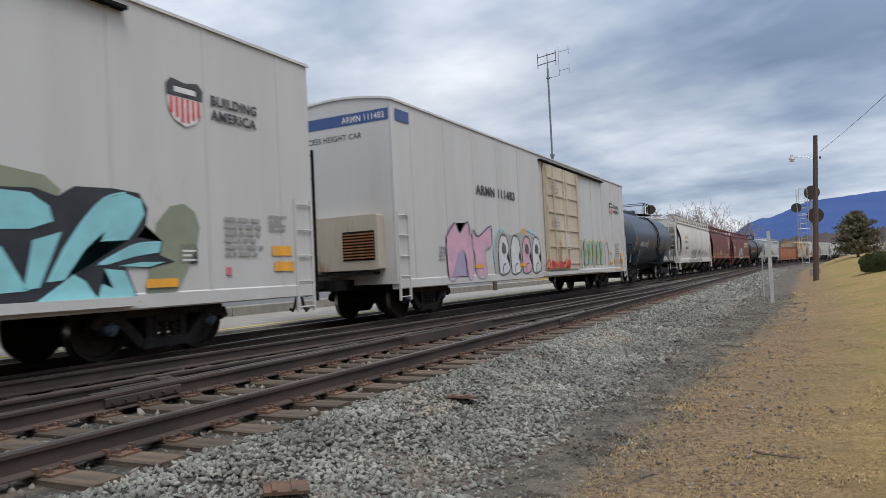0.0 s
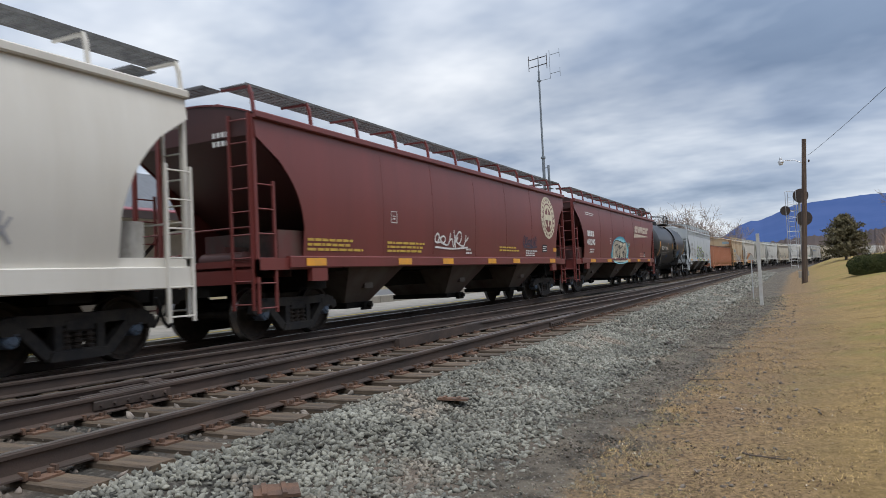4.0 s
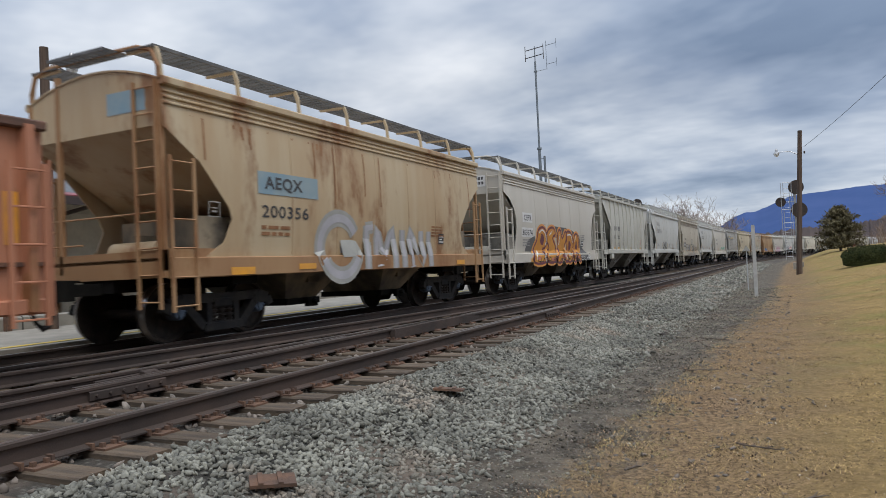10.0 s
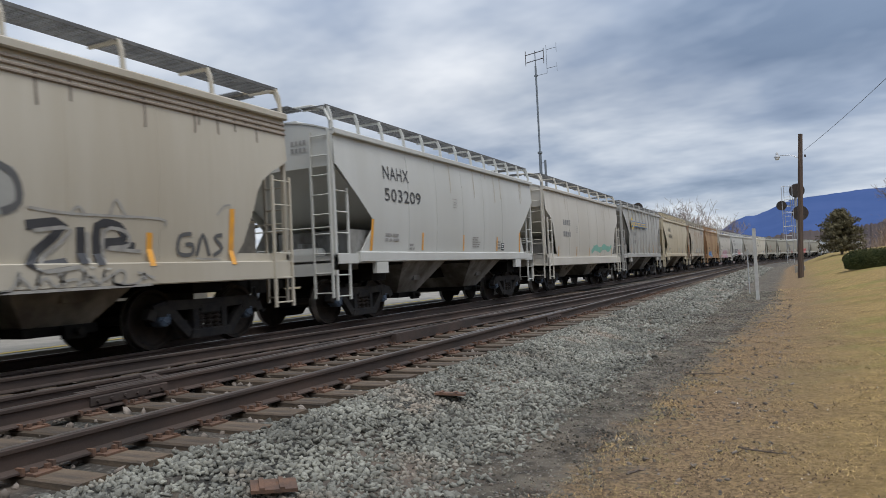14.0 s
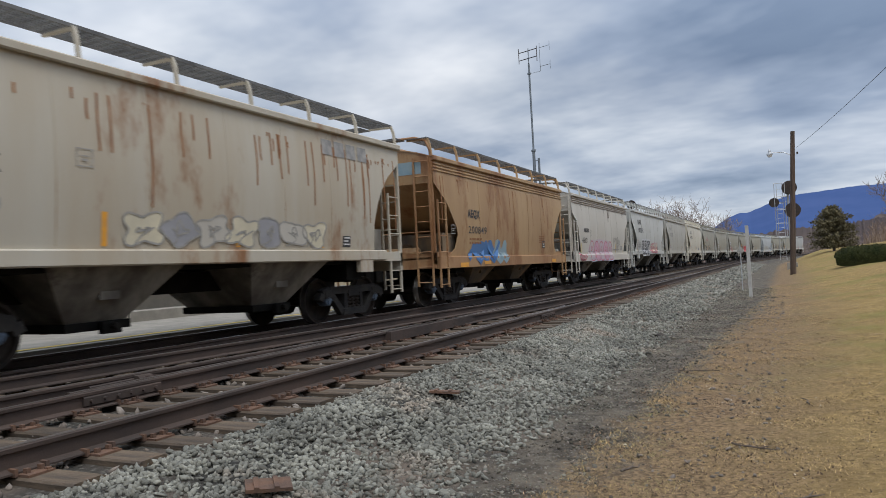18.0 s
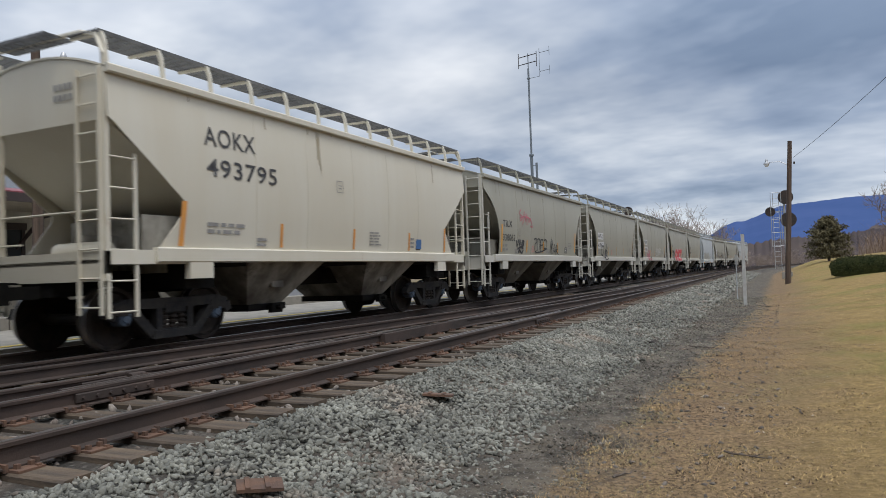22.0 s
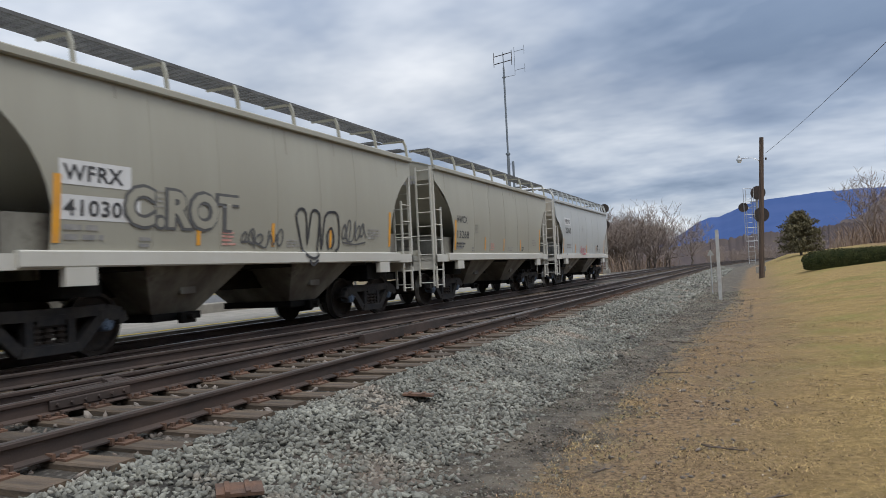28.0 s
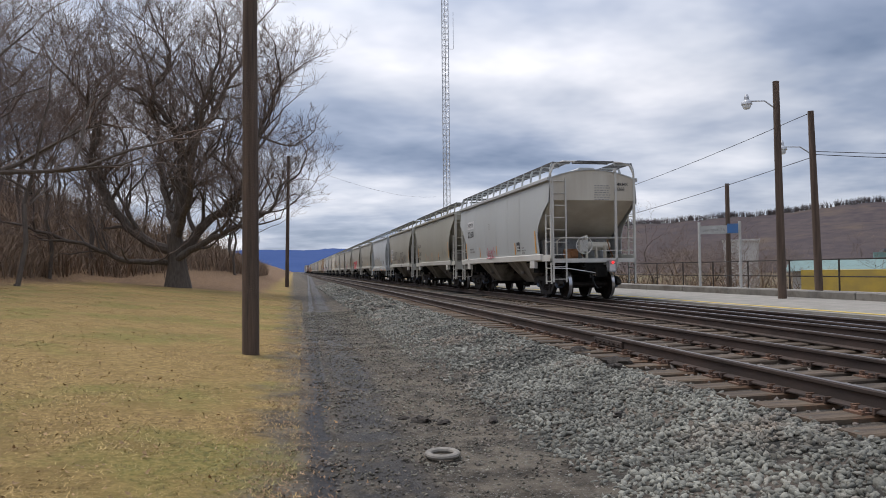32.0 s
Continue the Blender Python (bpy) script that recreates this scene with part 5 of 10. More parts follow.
P["putty_sill"] = paint("putty_sill", (0.50, 0.49, 0.44), (0.44, 0.42, 0.36), 0.0)
P["last_grey"] = paint("last_grey", (0.44, 0.46, 0.455), (0.39, 0.40, 0.385), 0.0, 0.45)
P["last_end"] = paint("last_end_tan", (0.58, 0.545, 0.46), (0.33, 0.26, 0.18), 0.3, 0.5)
P["last_sill"] = paint("last_sill", (0.56, 0.55, 0.51), (0.45, 0.42, 0.36), 0.1)
P["beige_dirty"] = paint("beige_dirty", (0.46, 0.425, 0.35), (0.34, 0.29, 0.21), 0.15)
# darker copy of the maroon, for end sheets, air tanks and discharge bays
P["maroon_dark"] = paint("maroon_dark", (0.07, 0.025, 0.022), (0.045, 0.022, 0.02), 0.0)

# coupling points along the train, in metres north of the camera at the start, and its speed
COUPLE = [-12.6, 11.64, 36.25, 50.16, 70.0, 88.9, 108.1, 122.4, 141.05, 160.45, 173.4, 186.9, 200.0, 213.55, 226.55, 239.65, 252.85, 266.05, 279.6, 292.55, 305.75, 318.65, 332.1, 344.95, 358.05, 371.1, 384.1, 397.05, 410.15, 423.0, 435.4, 448.25, 461.2, 474.65]
SPEED = 15.42
# metres by which the train lags behind that speed, second by second
DRIFT = [(26, 0.0), (27, 0.25), (28, 0.42), (29, 0.05), (30, 0.0), (31, -0.95), (32, -1.5)]
TRAIN = []


def join(i, made, north=0.0):
    """Puts wagon i (from 1) into the train; north: how far its middle lies beyond that of its couplings."""
    TRAIN.append((made[0], (COUPLE[i - 1] + COUPLE[i]) / 2 + north))
    made[1].off = -north
    return made


def gap(i):
    return COUPLE[i] - COUPLE[i - 1]


t1, s1, e1 = join(1, reefer("white refrigerator wagon with turquoise and black graffiti", gap(1), P["reefer"], P["reefer_roof"]))
t2, s2, e2 = join(2, reefer("white refrigerator wagon with a rusty plug door and graffiti", gap(2), P["reefer"], P["reefer_roof"]))
t3, s3, e3 = join(3, tank_wagon("dark blue-grey tank wagon with yellow reflectors", gap(3), P["tank_blue"]))
t4, s4, e4 = join(4, hopper("covered_hopper_wagon", "old white covered hopper wagon with streaked rounded sides", gap(4), P["white_old"], None, "curve", 4, True, False, bow=0.16))
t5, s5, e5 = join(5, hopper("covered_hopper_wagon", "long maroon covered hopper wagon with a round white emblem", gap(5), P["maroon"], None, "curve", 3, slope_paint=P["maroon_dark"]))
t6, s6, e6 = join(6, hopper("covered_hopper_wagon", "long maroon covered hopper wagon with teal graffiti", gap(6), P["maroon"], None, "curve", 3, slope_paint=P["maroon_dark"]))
t7, s7, e7 = join(7, tank_wagon("black tank wagon with amber reflectors", gap(7), P["tank_black"]))
t8, s8, e8 = join(8, hopper("covered_hopper_wagon", "cool grey covered hopper wagon with green and grey graffiti", gap(8), P["cool_grey"], None, "angle", 3, fascia=True))
t9, s9, e9 = join(9, gondola("rusty orange ribbed high-sided gondola wagon", gap(9), P["orange"]))
t10, s10, e10 = join(10, hopper("covered_hopper_wagon", "rust-stained tan covered hopper wagon", 12.7, P["tan_rust"], P["rust_sill"], "wide", 2, True, True), 0.12)
t11, s11, e11 = join(11, hopper("covered_hopper_wagon", "off-white covered hopper wagon with orange graffiti", 12.92, P["off_white"], None, "round", 2, True, True), 0.29)
t12, s12, e12 = join(12, hopper("covered_hopper_wagon", "pale covered hopper wagon with outside ribs", gap(12), P["ribbed_grey"], None, "angle", 2, ribs=10))
t13, s13, e13 = join(13, hopper("covered_hopper_wagon", "pale grey covered hopper wagon with rust streaks", gap(13), P["pale_grey"], None, "angle", 2, posts=0.95))
t14, s14, e14 = join(14, hopper("covered_hopper_wagon", "dirty beige covered hopper wagon with graffiti along its sill", gap(14), P["beige_dirty"], None, "flare", 2, True, P["fascia_dirty"]))
t15, s15, e15 = join(15, hopper("covered_hopper_wagon", "pale grey covered hopper wagon with faded numbers", gap(15), P["pale_grey"], None, "angle", 2, posts=0.95))
t16, s16, e16 = join(16, hopper("covered_hopper_wagon", "off-white covered hopper wagon with a green smear", gap(16), P["off_white"], None, "flare", 2, True))
t17, s17, e17 = join(17, hopper("covered_hopper_wagon", "dirty grey ribbed covered hopper wagon with a yellow emblem", gap(17), P["dirty_grey"], None, "angle", 2, ribs=10))
t18, s18, e18 = join(18, hopper("covered_hopper_wagon", "tan covered hopper wagon with faded stencils", gap(18), P["tan"], None, "angle", 2, posts=0.95))
t19, s19, e19 = join(19, hopper("covered_hopper_wagon", "grey covered hopper wagon with broad rust stains", gap(19), P["cream_rust"], None, "curve", 2))
t20, s20, e20 = join(20, hopper("covered_hopper_wagon", "rust-brown tan covered hopper wagon", 12.85, P["brown_rust"], P["rust_sill"], "wide", 2, True, True), 0.12)
t21, s21, e21 = join(21, hopper("covered_hopper_wagon", "off-white covered hopper wagon with pink graffiti", gap(21), P["off_white"], None, "flare", 2, True, P["fascia_dirty"]))
t22, s22, e22 = join(22, hopper("covered_hopper_wagon", "pale covered hopper wagon with black outlined graffiti", gap(22), P["pale_grey"], None, "angle", 2, posts=0.95))
t23, s23, e23 = join(23, hopper("covered_hopper_wagon", "warm grey covered hopper wagon with faded stencils", gap(23), P["warm_grey"], None, "angle", 2, posts=0.95))
t24, s24, e24 = join(24, hopper("covered_hopper_wagon", "cream covered hopper wagon with clear black stencils", gap(24), P["cream_pale"], None, "angle", 2, posts=0.95))
t25, s25, e25 = join(25, hopper("covered_hopper_wagon", "putty grey covered hopper wagon with red and black tags", gap(25), P["putty"], P["putty_sill"]))
t26, s26, e26 = join(26, hopper("covered_hopper_wagon", "putty grey covered hopper wagon with white number patches", gap(26), P["putty"], P["putty_sill"]))
t27, s27, e27 = join(27, hopper("covered_hopper_wagon", "putty grey covered hopper wagon with a red tag", gap(27), P["putty"], P["putty_sill"]))
t28, s28, e28 = join(28, hopper("covered_hopper_wagon", "putty grey covered hopper wagon with red block graffiti", gap(28), P["putty"], P["putty_sill"]))
t29, s29, e29 = join(29, hopper("covered_hopper_wagon", "plain putty grey covered hopper wagon", gap(29), P["putty"], P["putty_sill"]))
t30, s30, e30 = join(30, hopper("covered_hopper_wagon", "cool grey covered hopper wagon with outlined bubble graffiti", gap(30), P["cool_grey"], None, "curve", 2, True))
t31, s31, e31 = join(31, hopper("covered_hopper_wagon", "putty grey covered hopper wagon with black spray tags", gap(31), P["putty"], P["putty_sill"]))
t32, s32, e32 = join(32, hopper("covered_hopper_wagon", "clean putty grey covered hopper wagon with amber reflectors", gap(32), P["putty"], P["putty_sill"]))
t33, s33, e33 = join(33, hopper("covered_hopper_wagon", "light grey covered hopper wagon at the end of the train", gap(33), P["last_grey"], P["last_sill"], "blunt", 2, posts=0.95, slope_paint=P["last_end"], low_end=True))


# ---- lettering, reflectors and spray paint on the wagons ----
KB, KG, KW = M["letter_black"], M["letter_grey"], M["letter_white"]
M["print_grey"] = mat("small_print_grey", (0.26, 0.25, 0.23), (0.36, 0.35, 0.32), 8, 0.7, 0, 0)
M["print_red"] = mat("small_print_red", (0.50, 0.20, 0.17), (0.55, 0.33, 0.28), 8, 0.7, 0, 0)
M["print_yellow"] = mat("small_print_yellow", (0.60, 0.40, 0.06), (0.5, 0.33, 0.08), 8, 0.7, 0, 0)
M["band_blue"] = mat("band_blue", (0.035, 0.075, 0.22), (0.05, 0.09, 0.22), 3, 0.5, 0, 0)
M["bone_white"] = mat("faded_white_paint", (0.50, 0.43, 0.35), (0.42, 0.35, 0.28), 4, 0.6, 0, 0)
M["old_blue"] = mat("faded_blue", (0.20, 0.30, 0.36), (0.26, 0.33, 0.35), 3, 0.6, 0, 0)
M["rust"] = mat("rust_run", (0.20, 0.085, 0.035), (0.30, 0.15, 0.07), 5, 0.85, 0, 0.2)
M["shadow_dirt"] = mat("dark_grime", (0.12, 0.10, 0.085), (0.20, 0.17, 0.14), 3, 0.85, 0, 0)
M["tank_ink"] = mat("faded_navy", (0.05, 0.05, 0.085), (0.09, 0.06, 0.08), 6, 0.7, 0, 0)
M["print_olive"] = mat("thin_grime_olive", (0.24, 0.23, 0.185), (0.29, 0.28, 0.23), 4, 0.7, 0, 0)
M["print_tan"] = mat("thin_grime_tan", (0.40, 0.36, 0.27), (0.33, 0.28, 0.19), 4, 0.7, 0, 0)
M["orange_deep"] = mat("spray_deep_orange", (0.58, 0.26, 0.035), (0.46, 0.19, 0.03), 3, 0.6, 0, 0)
M["plum"] = mat("spray_plum", (0.15, 0.035, 0.06), (0.10, 0.03, 0.045), 3, 0.6, 0, 0)
M["lilac_fade"] = mat("spray_faded_lilac", (0.46, 0.38, 0.44), (0.50, 0.45, 0.44), 3, 0.7, 0, 0)
M["ice_fade"] = mat("spray_faded_blue", (0.40, 0.45, 0.56), (0.46, 0.46, 0.50), 3, 0.7, 0, 0)
M["ochre"] = mat("faded_ochre", (0.48, 0.33, 0.16), (0.42, 0.30, 0.17), 4, 0.7, 0, 0)


def small_print(sd, y, z, seed, rows=3, width=0.7, material=None, h=0.05):
    rd = random.Random(seed)
    out = []
    for r in range(rows):
        left, row = width * rd.uniform(0.7, 1.0), []
        while left > 0.06:
            w = min(left, rd.uniform(0.08, 0.28))
            row.append(w)
            left -= w + h
        out.append(row)
    sd.bars(y, z, out, material or M["print_grey"], h, h * 0.8)


def end_number(t, e, x, z, sheet, ink, rows=2, end=-1):
    """The small number plate stencilled on a wagon's end."""
    y = end * (e - 0.015) + end * 0.006
    g = Geo()
    if sheet:
        part("number_patch", Geo().add([(x, y, z), (x + 0.5, y, z), (x + 0.5, y, z + 0.36), (x, y, z + 0.36)], [(0, 1, 2, 3)]), sheet, t)
    for r in range(rows):
        for k in range(4):
            a = x + 0.06 + 0.1 * k
            zz = z + 0.22 - 0.15 * r
            g.add([(a, y + end * 0.004, zz), (a + 0.07, y + end * 0.004, zz), (a + 0.07, y + end * 0.004, zz + 0.09), (a, y + end * 0.004, zz + 0.09)], [(0, 1, 2, 3)])
    tagged(part("small_print", g, ink, t), kind="stuff")


def box_mark(sd, y, z, a=0.24, material=None):
    m = material or M["print_grey"]
    w = 0.016
    sd.patch(y, z, y + a, z + w, m)
    sd.patch(y, z + a - w, y + a, z + a, m)
    sd.patch(y, z + w, y + w, z + a - w, m)
    sd.patch(y + a - w, z + w, y + a, z + a - w, m)
    sd.patch(y + a * 0.3, z + a * 0.3, y + a * 0.7, z + a * 0.42, m)
    sd.patch(y + a * 0.25, z + a * 0.55, y + a * 0.75, z + a * 0.62, m)


def data_label(sd, y, z, w=0.34, h=0.24):
    sd.patch(y, z, y + w, z + h, M["spray_black"], 0.006, "data_label")
    for r in range(3):
        sd.patch(y + 0.04, z + 0.04 + r * 0.065, y + w * (0.9 - 0.25 * (r % 2)), z + 0.07 + r * 0.065, KW, 0.010, "small_print")


def grain_marks(sd, t, e, top_word, number, y0, white=False, seed=1, ink=None, amber=None, tall=True):
    """Owner's mark and number low on the side, weights, reflectors and small stencils of the short grey hoppers."""
    ink = ink or KB
    if white:
        sd.patch(y0 - 0.06, 2.30, y0 + 1.06, 2.62, M["patch_white"], 0.005, "number_patch")
        sd.patch(y0 - 0.06, 1.85, y0 + 1.22, 2.17, M["patch_white"], 0.005, "number_patch")
        sd.text(top_word, y0, 2.36, 0.21, KB, 0.006, 0.009, width=0.92)
        sd.text(number, y0, 1.91, 0.21, KB, 0.006, 0.009, width=1.08)
    else:
        sd.text(top_word, y0, 2.36, 0.215, ink, 0.003, width=0.84)
        sd.text(number, y0 - 0.03, 1.91, 0.22, ink, 0.003, width=0.20 * len(number) - 0.02)
    small_print(sd, y0, 1.72, seed, 2, 0.75, KG, 0.07)
    am = amber or M["amber"]
    if tall:
        sd.patch(y0 - 0.16, 1.55, y0 - 0.05, 2.42, am, 0.009, "reflector", 0.02)
        sd.patch(4.34, 1.60, 4.44, 2.42, am, 0.009, "reflector", 0.02)
    tick_marks(sd, (-1.93, -0.06, 1.83), 1.55, 0.42, 0.085, am)
    box_mark(sd, -2.84, 2.10)
    rd = random.Random(seed)
    small_print(sd, -1.40, 1.75, seed + 1, 4, 0.38, M["print_red"], 0.035)
    small_print(sd, 0.35, 1.66, seed + 2, 3, 0.6, M["print_grey"], 0.03)
    small_print(sd, 3.35, 1.95, seed + 3, 4, 0.6, M["print_grey"], 0.035)
    small_print(sd, -3.1, 1.60, seed + 4, 2, 0.3, KG, 0.05)
    end_number(t, e, 0.5, 3.34, M["patch_white"] if white else None, KB if white else KG)


def plastic_marks(sd, t, e, word, number, y0, seed=1, ink=None, amber=None):
    """Large numbers high on the side, as on the pale hoppers."""
    ink = ink or KB
    sd.text(word, y0, 3.06, 0.30, ink, 0.004, width=1.17)
    sd.text(number, y0 + 0.02, 2.58, 0.29, ink, 0.004, width=1.68)
    am = amber or M["ochre"]
    sd.patch(-4.62, 1.48, -4.52, 2.15, am, 0.009, "reflector", 0.08)
    sd.patch(4.42, 1.48, 4.51, 2.1, am, 0.009, "reflector", -0.05)
    tick_marks(sd, (-2.25, 0.1, 2.5), 1.50, 0.42, 0.075, am)
    small_print(sd, y0 + 0.05, 1.80, seed, 2, 0.9, KG, 0.06)
    small_print(sd, 0.7, 1.85, seed + 1, 5, 0.55, M["print_grey"], 0.035)
    small_print(sd, 2.55, 1.75, seed + 2, 3, 0.3, KG, 0.05)
    data_label(sd, 2.85, 1.52, 0.24, 0.22)
    box_mark(sd, -0.55, 2.62)
    small_print(sd, -2.9, 1.60, seed + 3, 2, 0.3, KG, 0.05)
    end_number(t, e, 0.4, 3.42, None, KG)


def bubble(sd, s, y, z, size, width, fill, line, back=None, edge=0.05, lean=0.0):
    """Fat sprayed letters with an outline."""
    if back:
        sd.text(s, y, z, size, back, size * 0.17, 0.010, "graffiti_cloud", width, lean)
    sd.text(s, y, z, size, line, size * 0.07 + edge, 0.013, "graffiti_outline", width, lean)
    sd.text(s, y, z, size, fill, size * 0.05, 0.017, "graffiti_fill", width, lean)


def soot(sd, e, seed, n, top=3.6, long=0.5, material=None):
    """Thin dark runs of grime below the roof's edge."""
    rd = random.Random(seed)
    lines = []
    for k in range(n):
        y = rd.uniform(-e + 0.3, e - 0.3)
        z = top - long * rd.random() ** 2
        lines.append([(y, top), (y + rd.uniform(-0.02, 0.02), (top + z) / 2), (y, z)])
    sd.stroke(lines, 0.035, material or M["shadow_dirt"], 0.006, "grime_run", "stuff")


# the two refrigerator wagons
def shield(sd, y, z, k=1.0):
    out = [(y - 0.33 * k, z + 0.22 * k), (y - 0.25 * k, z + 0.31 * k), (y, z + 0.27 * k), (y + 0.25 * k, z + 0.31 * k), (y + 0.33 * k, z + 0.22 * k), (y + 0.31 * k, z - 0.1 * k), (y + 0.2 * k, z - 0.28 * k), (y, z - 0.36 * k), (y - 0.2 * k, z - 0.28 * k), (y - 0.31 * k, z - 0.1 * k)]
    sd.area(out, M["letter_white"], 0.006)
    sd.area([(y - 0.33 * k, z + 0.06 * k), (y - 0.34 * k, z + 0.22 * k), (y - 0.25 * k, z + 0.315 * k), (y, z + 0.275 * k), (y + 0.25 * k, z + 0.315 * k), (y + 0.34 * k, z + 0.22 * k), (y + 0.33 * k, z + 0.06 * k)], M["letter_black"], 0.010)
    sd.patch(y - 0.2 * k, z + 0.12 * k, y + 0.2 * k, z + 0.2 * k, KW, 0.013, "emblem_bar")
    for q in (-0.25, -0.15, -0.05, 0.05, 0.15, 0.25):
        sd.patch(y + (q - 0.028) * k, z - (0.33 - abs(q) * 0.55) * k, y + (q + 0.028) * k, z + 0.045 * k, M["red"], 0.010, "emblem_stripe")


shield(s1, 7.8, 3.64)
s1.text("BUILDING", 8.30, 3.70, 0.15, KB, 0.008, width=1.0)
s1.text("AMERICA", 8.30, 3.48, 0.15, KB, 0.008, width=0.98)
small_print(s1, 8.5, 1.95, 5, 6, 0.9, KG, 0.06)
small_print(s1, 9.5, 2.05, 6, 4, 0.5, KG, 0.04)
s1.patch(9.55, 1.42, 10.05, 1.58, M["amber"], 0.008, "reflector")
s1.patch(9.6, 1.16, 10.1, 1.32, M["amber"], 0.008, "reflector")
data_label(s1, 7.62, 1.3, 0.32, 0.28)
s1.patch(7.02, 0.98, 7.55, 1.10, M["amber"], 0.030, "reflector")
s1.patch(8.5, 1.12, 8.62, 1.24, M["rose"], 0.006, "sticker")
s1.shape([(7.0, 0.80), (7.15, 1.5), (7.22, 1.85), (7.47, 2.11), (7.72, 2.16), (7.92, 2.05), (8.0, 1.82), (7.92, 1.5), (7.6, 1.0), (7.5, 0.85)], M["sage"], 0.006)
s1.shape([(3.9, 2.1), (4.6, 2.5), (5.15, 2.42), (5.65, 2.36), (5.85, 2.2), (5.7, 1.9)], M["sage"], 0.006)
s1.shape([(3.4, 0.80), (3.5, 2.2), (5.14, 2.18), (5.52, 2.20), (5.8, 2.12), (6.02, 2.26), (6.57, 2.28), (6.96, 2.25), (7.09, 2.05), (7.05, 1.82), (6.9, 1.66), (7.32, 1.61), (7.27, 1.42), (7.53, 1.33), (7.1, 1.25), (6.72, 1.27), (6.92, 0.80)], M["navy_ink"], 0.010)
for pts in ([(3.9, 1.75), (4.2, 2.12), (5.1, 2.15), (5.46, 2.14), (5.69, 2.0), (5.74, 1.82), (5.45, 1.72), (5.0, 1.70)],
            [(5.48, 1.59), (5.84, 1.70), (5.55, 1.04), (5.36, 1.02)],
            [(4.6, 1.45), (5.12, 1.52), (5.32, 1.18), (5.41, 1.01), (4.8, 0.98)],
            [(5.63, 1.1), (5.85, 1.5), (6.08, 1.81), (6.4, 2.13), (6.74, 2.23), (6.98, 2.17), (7.03, 1.97), (6.89, 1.77), (6.76, 1.62), (6.36, 1.59), (6.43, 1.73), (6.15, 1.5), (5.86, 1.12)],
            [(6.29, 1.29), (6.54, 1.41), (6.89, 1.56), (7.3, 1.60), (7.25, 1.46), (6.84, 1.40), (6.45, 1.30)],
            [(6.60, 1.28), (6.95, 1.33), (7.35, 1.33), (7.08, 1.26)],
            [(5.49, 0.84), (5.99, 1.18), (6.13, 1.10), (6.32, 0.84)],
            [(6.28, 0.84), (6.36, 1.06), (6.52, 1.0), (6.40, 1.25), (6.70, 1.22), (6.88, 0.84)]):
    s1.shape(pts, M["aqua"], 0.016)
s1.stroke([[(5.66, 1.12), (5.88, 1.5), (6.1, 1.82), (6.42, 2.14), (6.74, 2.24)], [(6.32, 1.31), (6.56, 1.43), (6.9, 1.57), (7.28, 1.60)], [(5.5, 0.86), (5.75, 1.02), (5.99, 1.18)]], 0.025, M["ice"], 0.019)

s2.text("ARMN 111483", -6.57, 3.12, 0.26, KB, 0.012, width=2.83)
s2.patch(-10.7, 4.42, -10.1, 4.68, M["band_blue"], 0.004, "blue_band")
shield(s2, 8.3, 3.6, 0.95)
s2.text("BUILDING", 8.75, 3.66, 0.15, KB, 0.008, width=1.0)
s2.text("AMERICA", 8.75, 3.44, 0.15, KB, 0.008, width=0.98)
for pts in ([(-8.45, 0.88), (-8.5, 1.9), (-8.0, 2.25), (-7.75, 2.0), (-7.25, 2.3), (-6.95, 1.75), (-7.05, 0.88), (-7.3, 0.88), (-7.45, 1.5), (-7.9, 1.45), (-8.0, 0.88)],
            [(-6.95, 2.1), (-6.6, 1.95), (-5.75, 2.25), (-5.7, 1.75), (-6.2, 1.55), (-6.1, 0.88), (-6.75, 0.88), (-6.85, 1.5), (-7.0, 1.6)]):
    s2.letter(pts, [], M["pink"], M["violet"], 0.045, None, None, 0.008)
s2.shape([(-7.85, 1.5), (-7.55, 1.6), (-7.4, 0.9), (-8.3, 0.9)], M["violet"], 0.019)
s2.stroke([[(-8.45, 1.95), (-8.0, 2.28)], [(-7.72, 2.02), (-7.25, 2.33), (-7.15, 2.0)], [(-6.9, 2.15), (-6.6, 1.95), (-5.72, 2.28), (-5.7, 1.8)]], 0.035, M["smoke"], 0.021)
s2.shape([(-5.5, 0.9), (-5.6, 1.6), (-5.2, 2.15), (-4.2, 2.05), (-3.2, 2.2), (-2.0, 2.0), (-1.6, 1.5), (-1.55, 0.9)], M["haze"], 0.006, "graffiti_cloud")
s2.stroke([[(-5.5, 1.1), (-5.55, 1.7), (-5.1, 2.2), (-4.6, 2.1)], [(-2.9, 2.25), (-2.0, 2.1), (-1.6, 1.6)]], 0.05, M["ice"], 0.008)
for k, y in enumerate((-5.2, -4.25, -3.3, -2.4)):
    pts = [(y, 0.92), (y - 0.05, 1.6), (y + 0.2, 2.02), (y + 0.6, 1.98), (y + 0.75, 1.62), (y + 0.6, 1.4), (y + 0.8, 1.1), (y + 0.6, 0.92)]
    s2.letter(pts, [[(y + 0.25, 1.55), (y + 0.3, 1.8), (y + 0.5, 1.7), (y + 0.48, 1.52)]] if k != 1 else [], M["chrome"] if k != 2 else M["pink"], M["smoke"], 0.045)
    s2.stroke([[(y + 0.25, 0.95), (y + 0.3, 1.15), (y + 0.5, 1.2)]], 0.04, M["smoke"], 0.019)
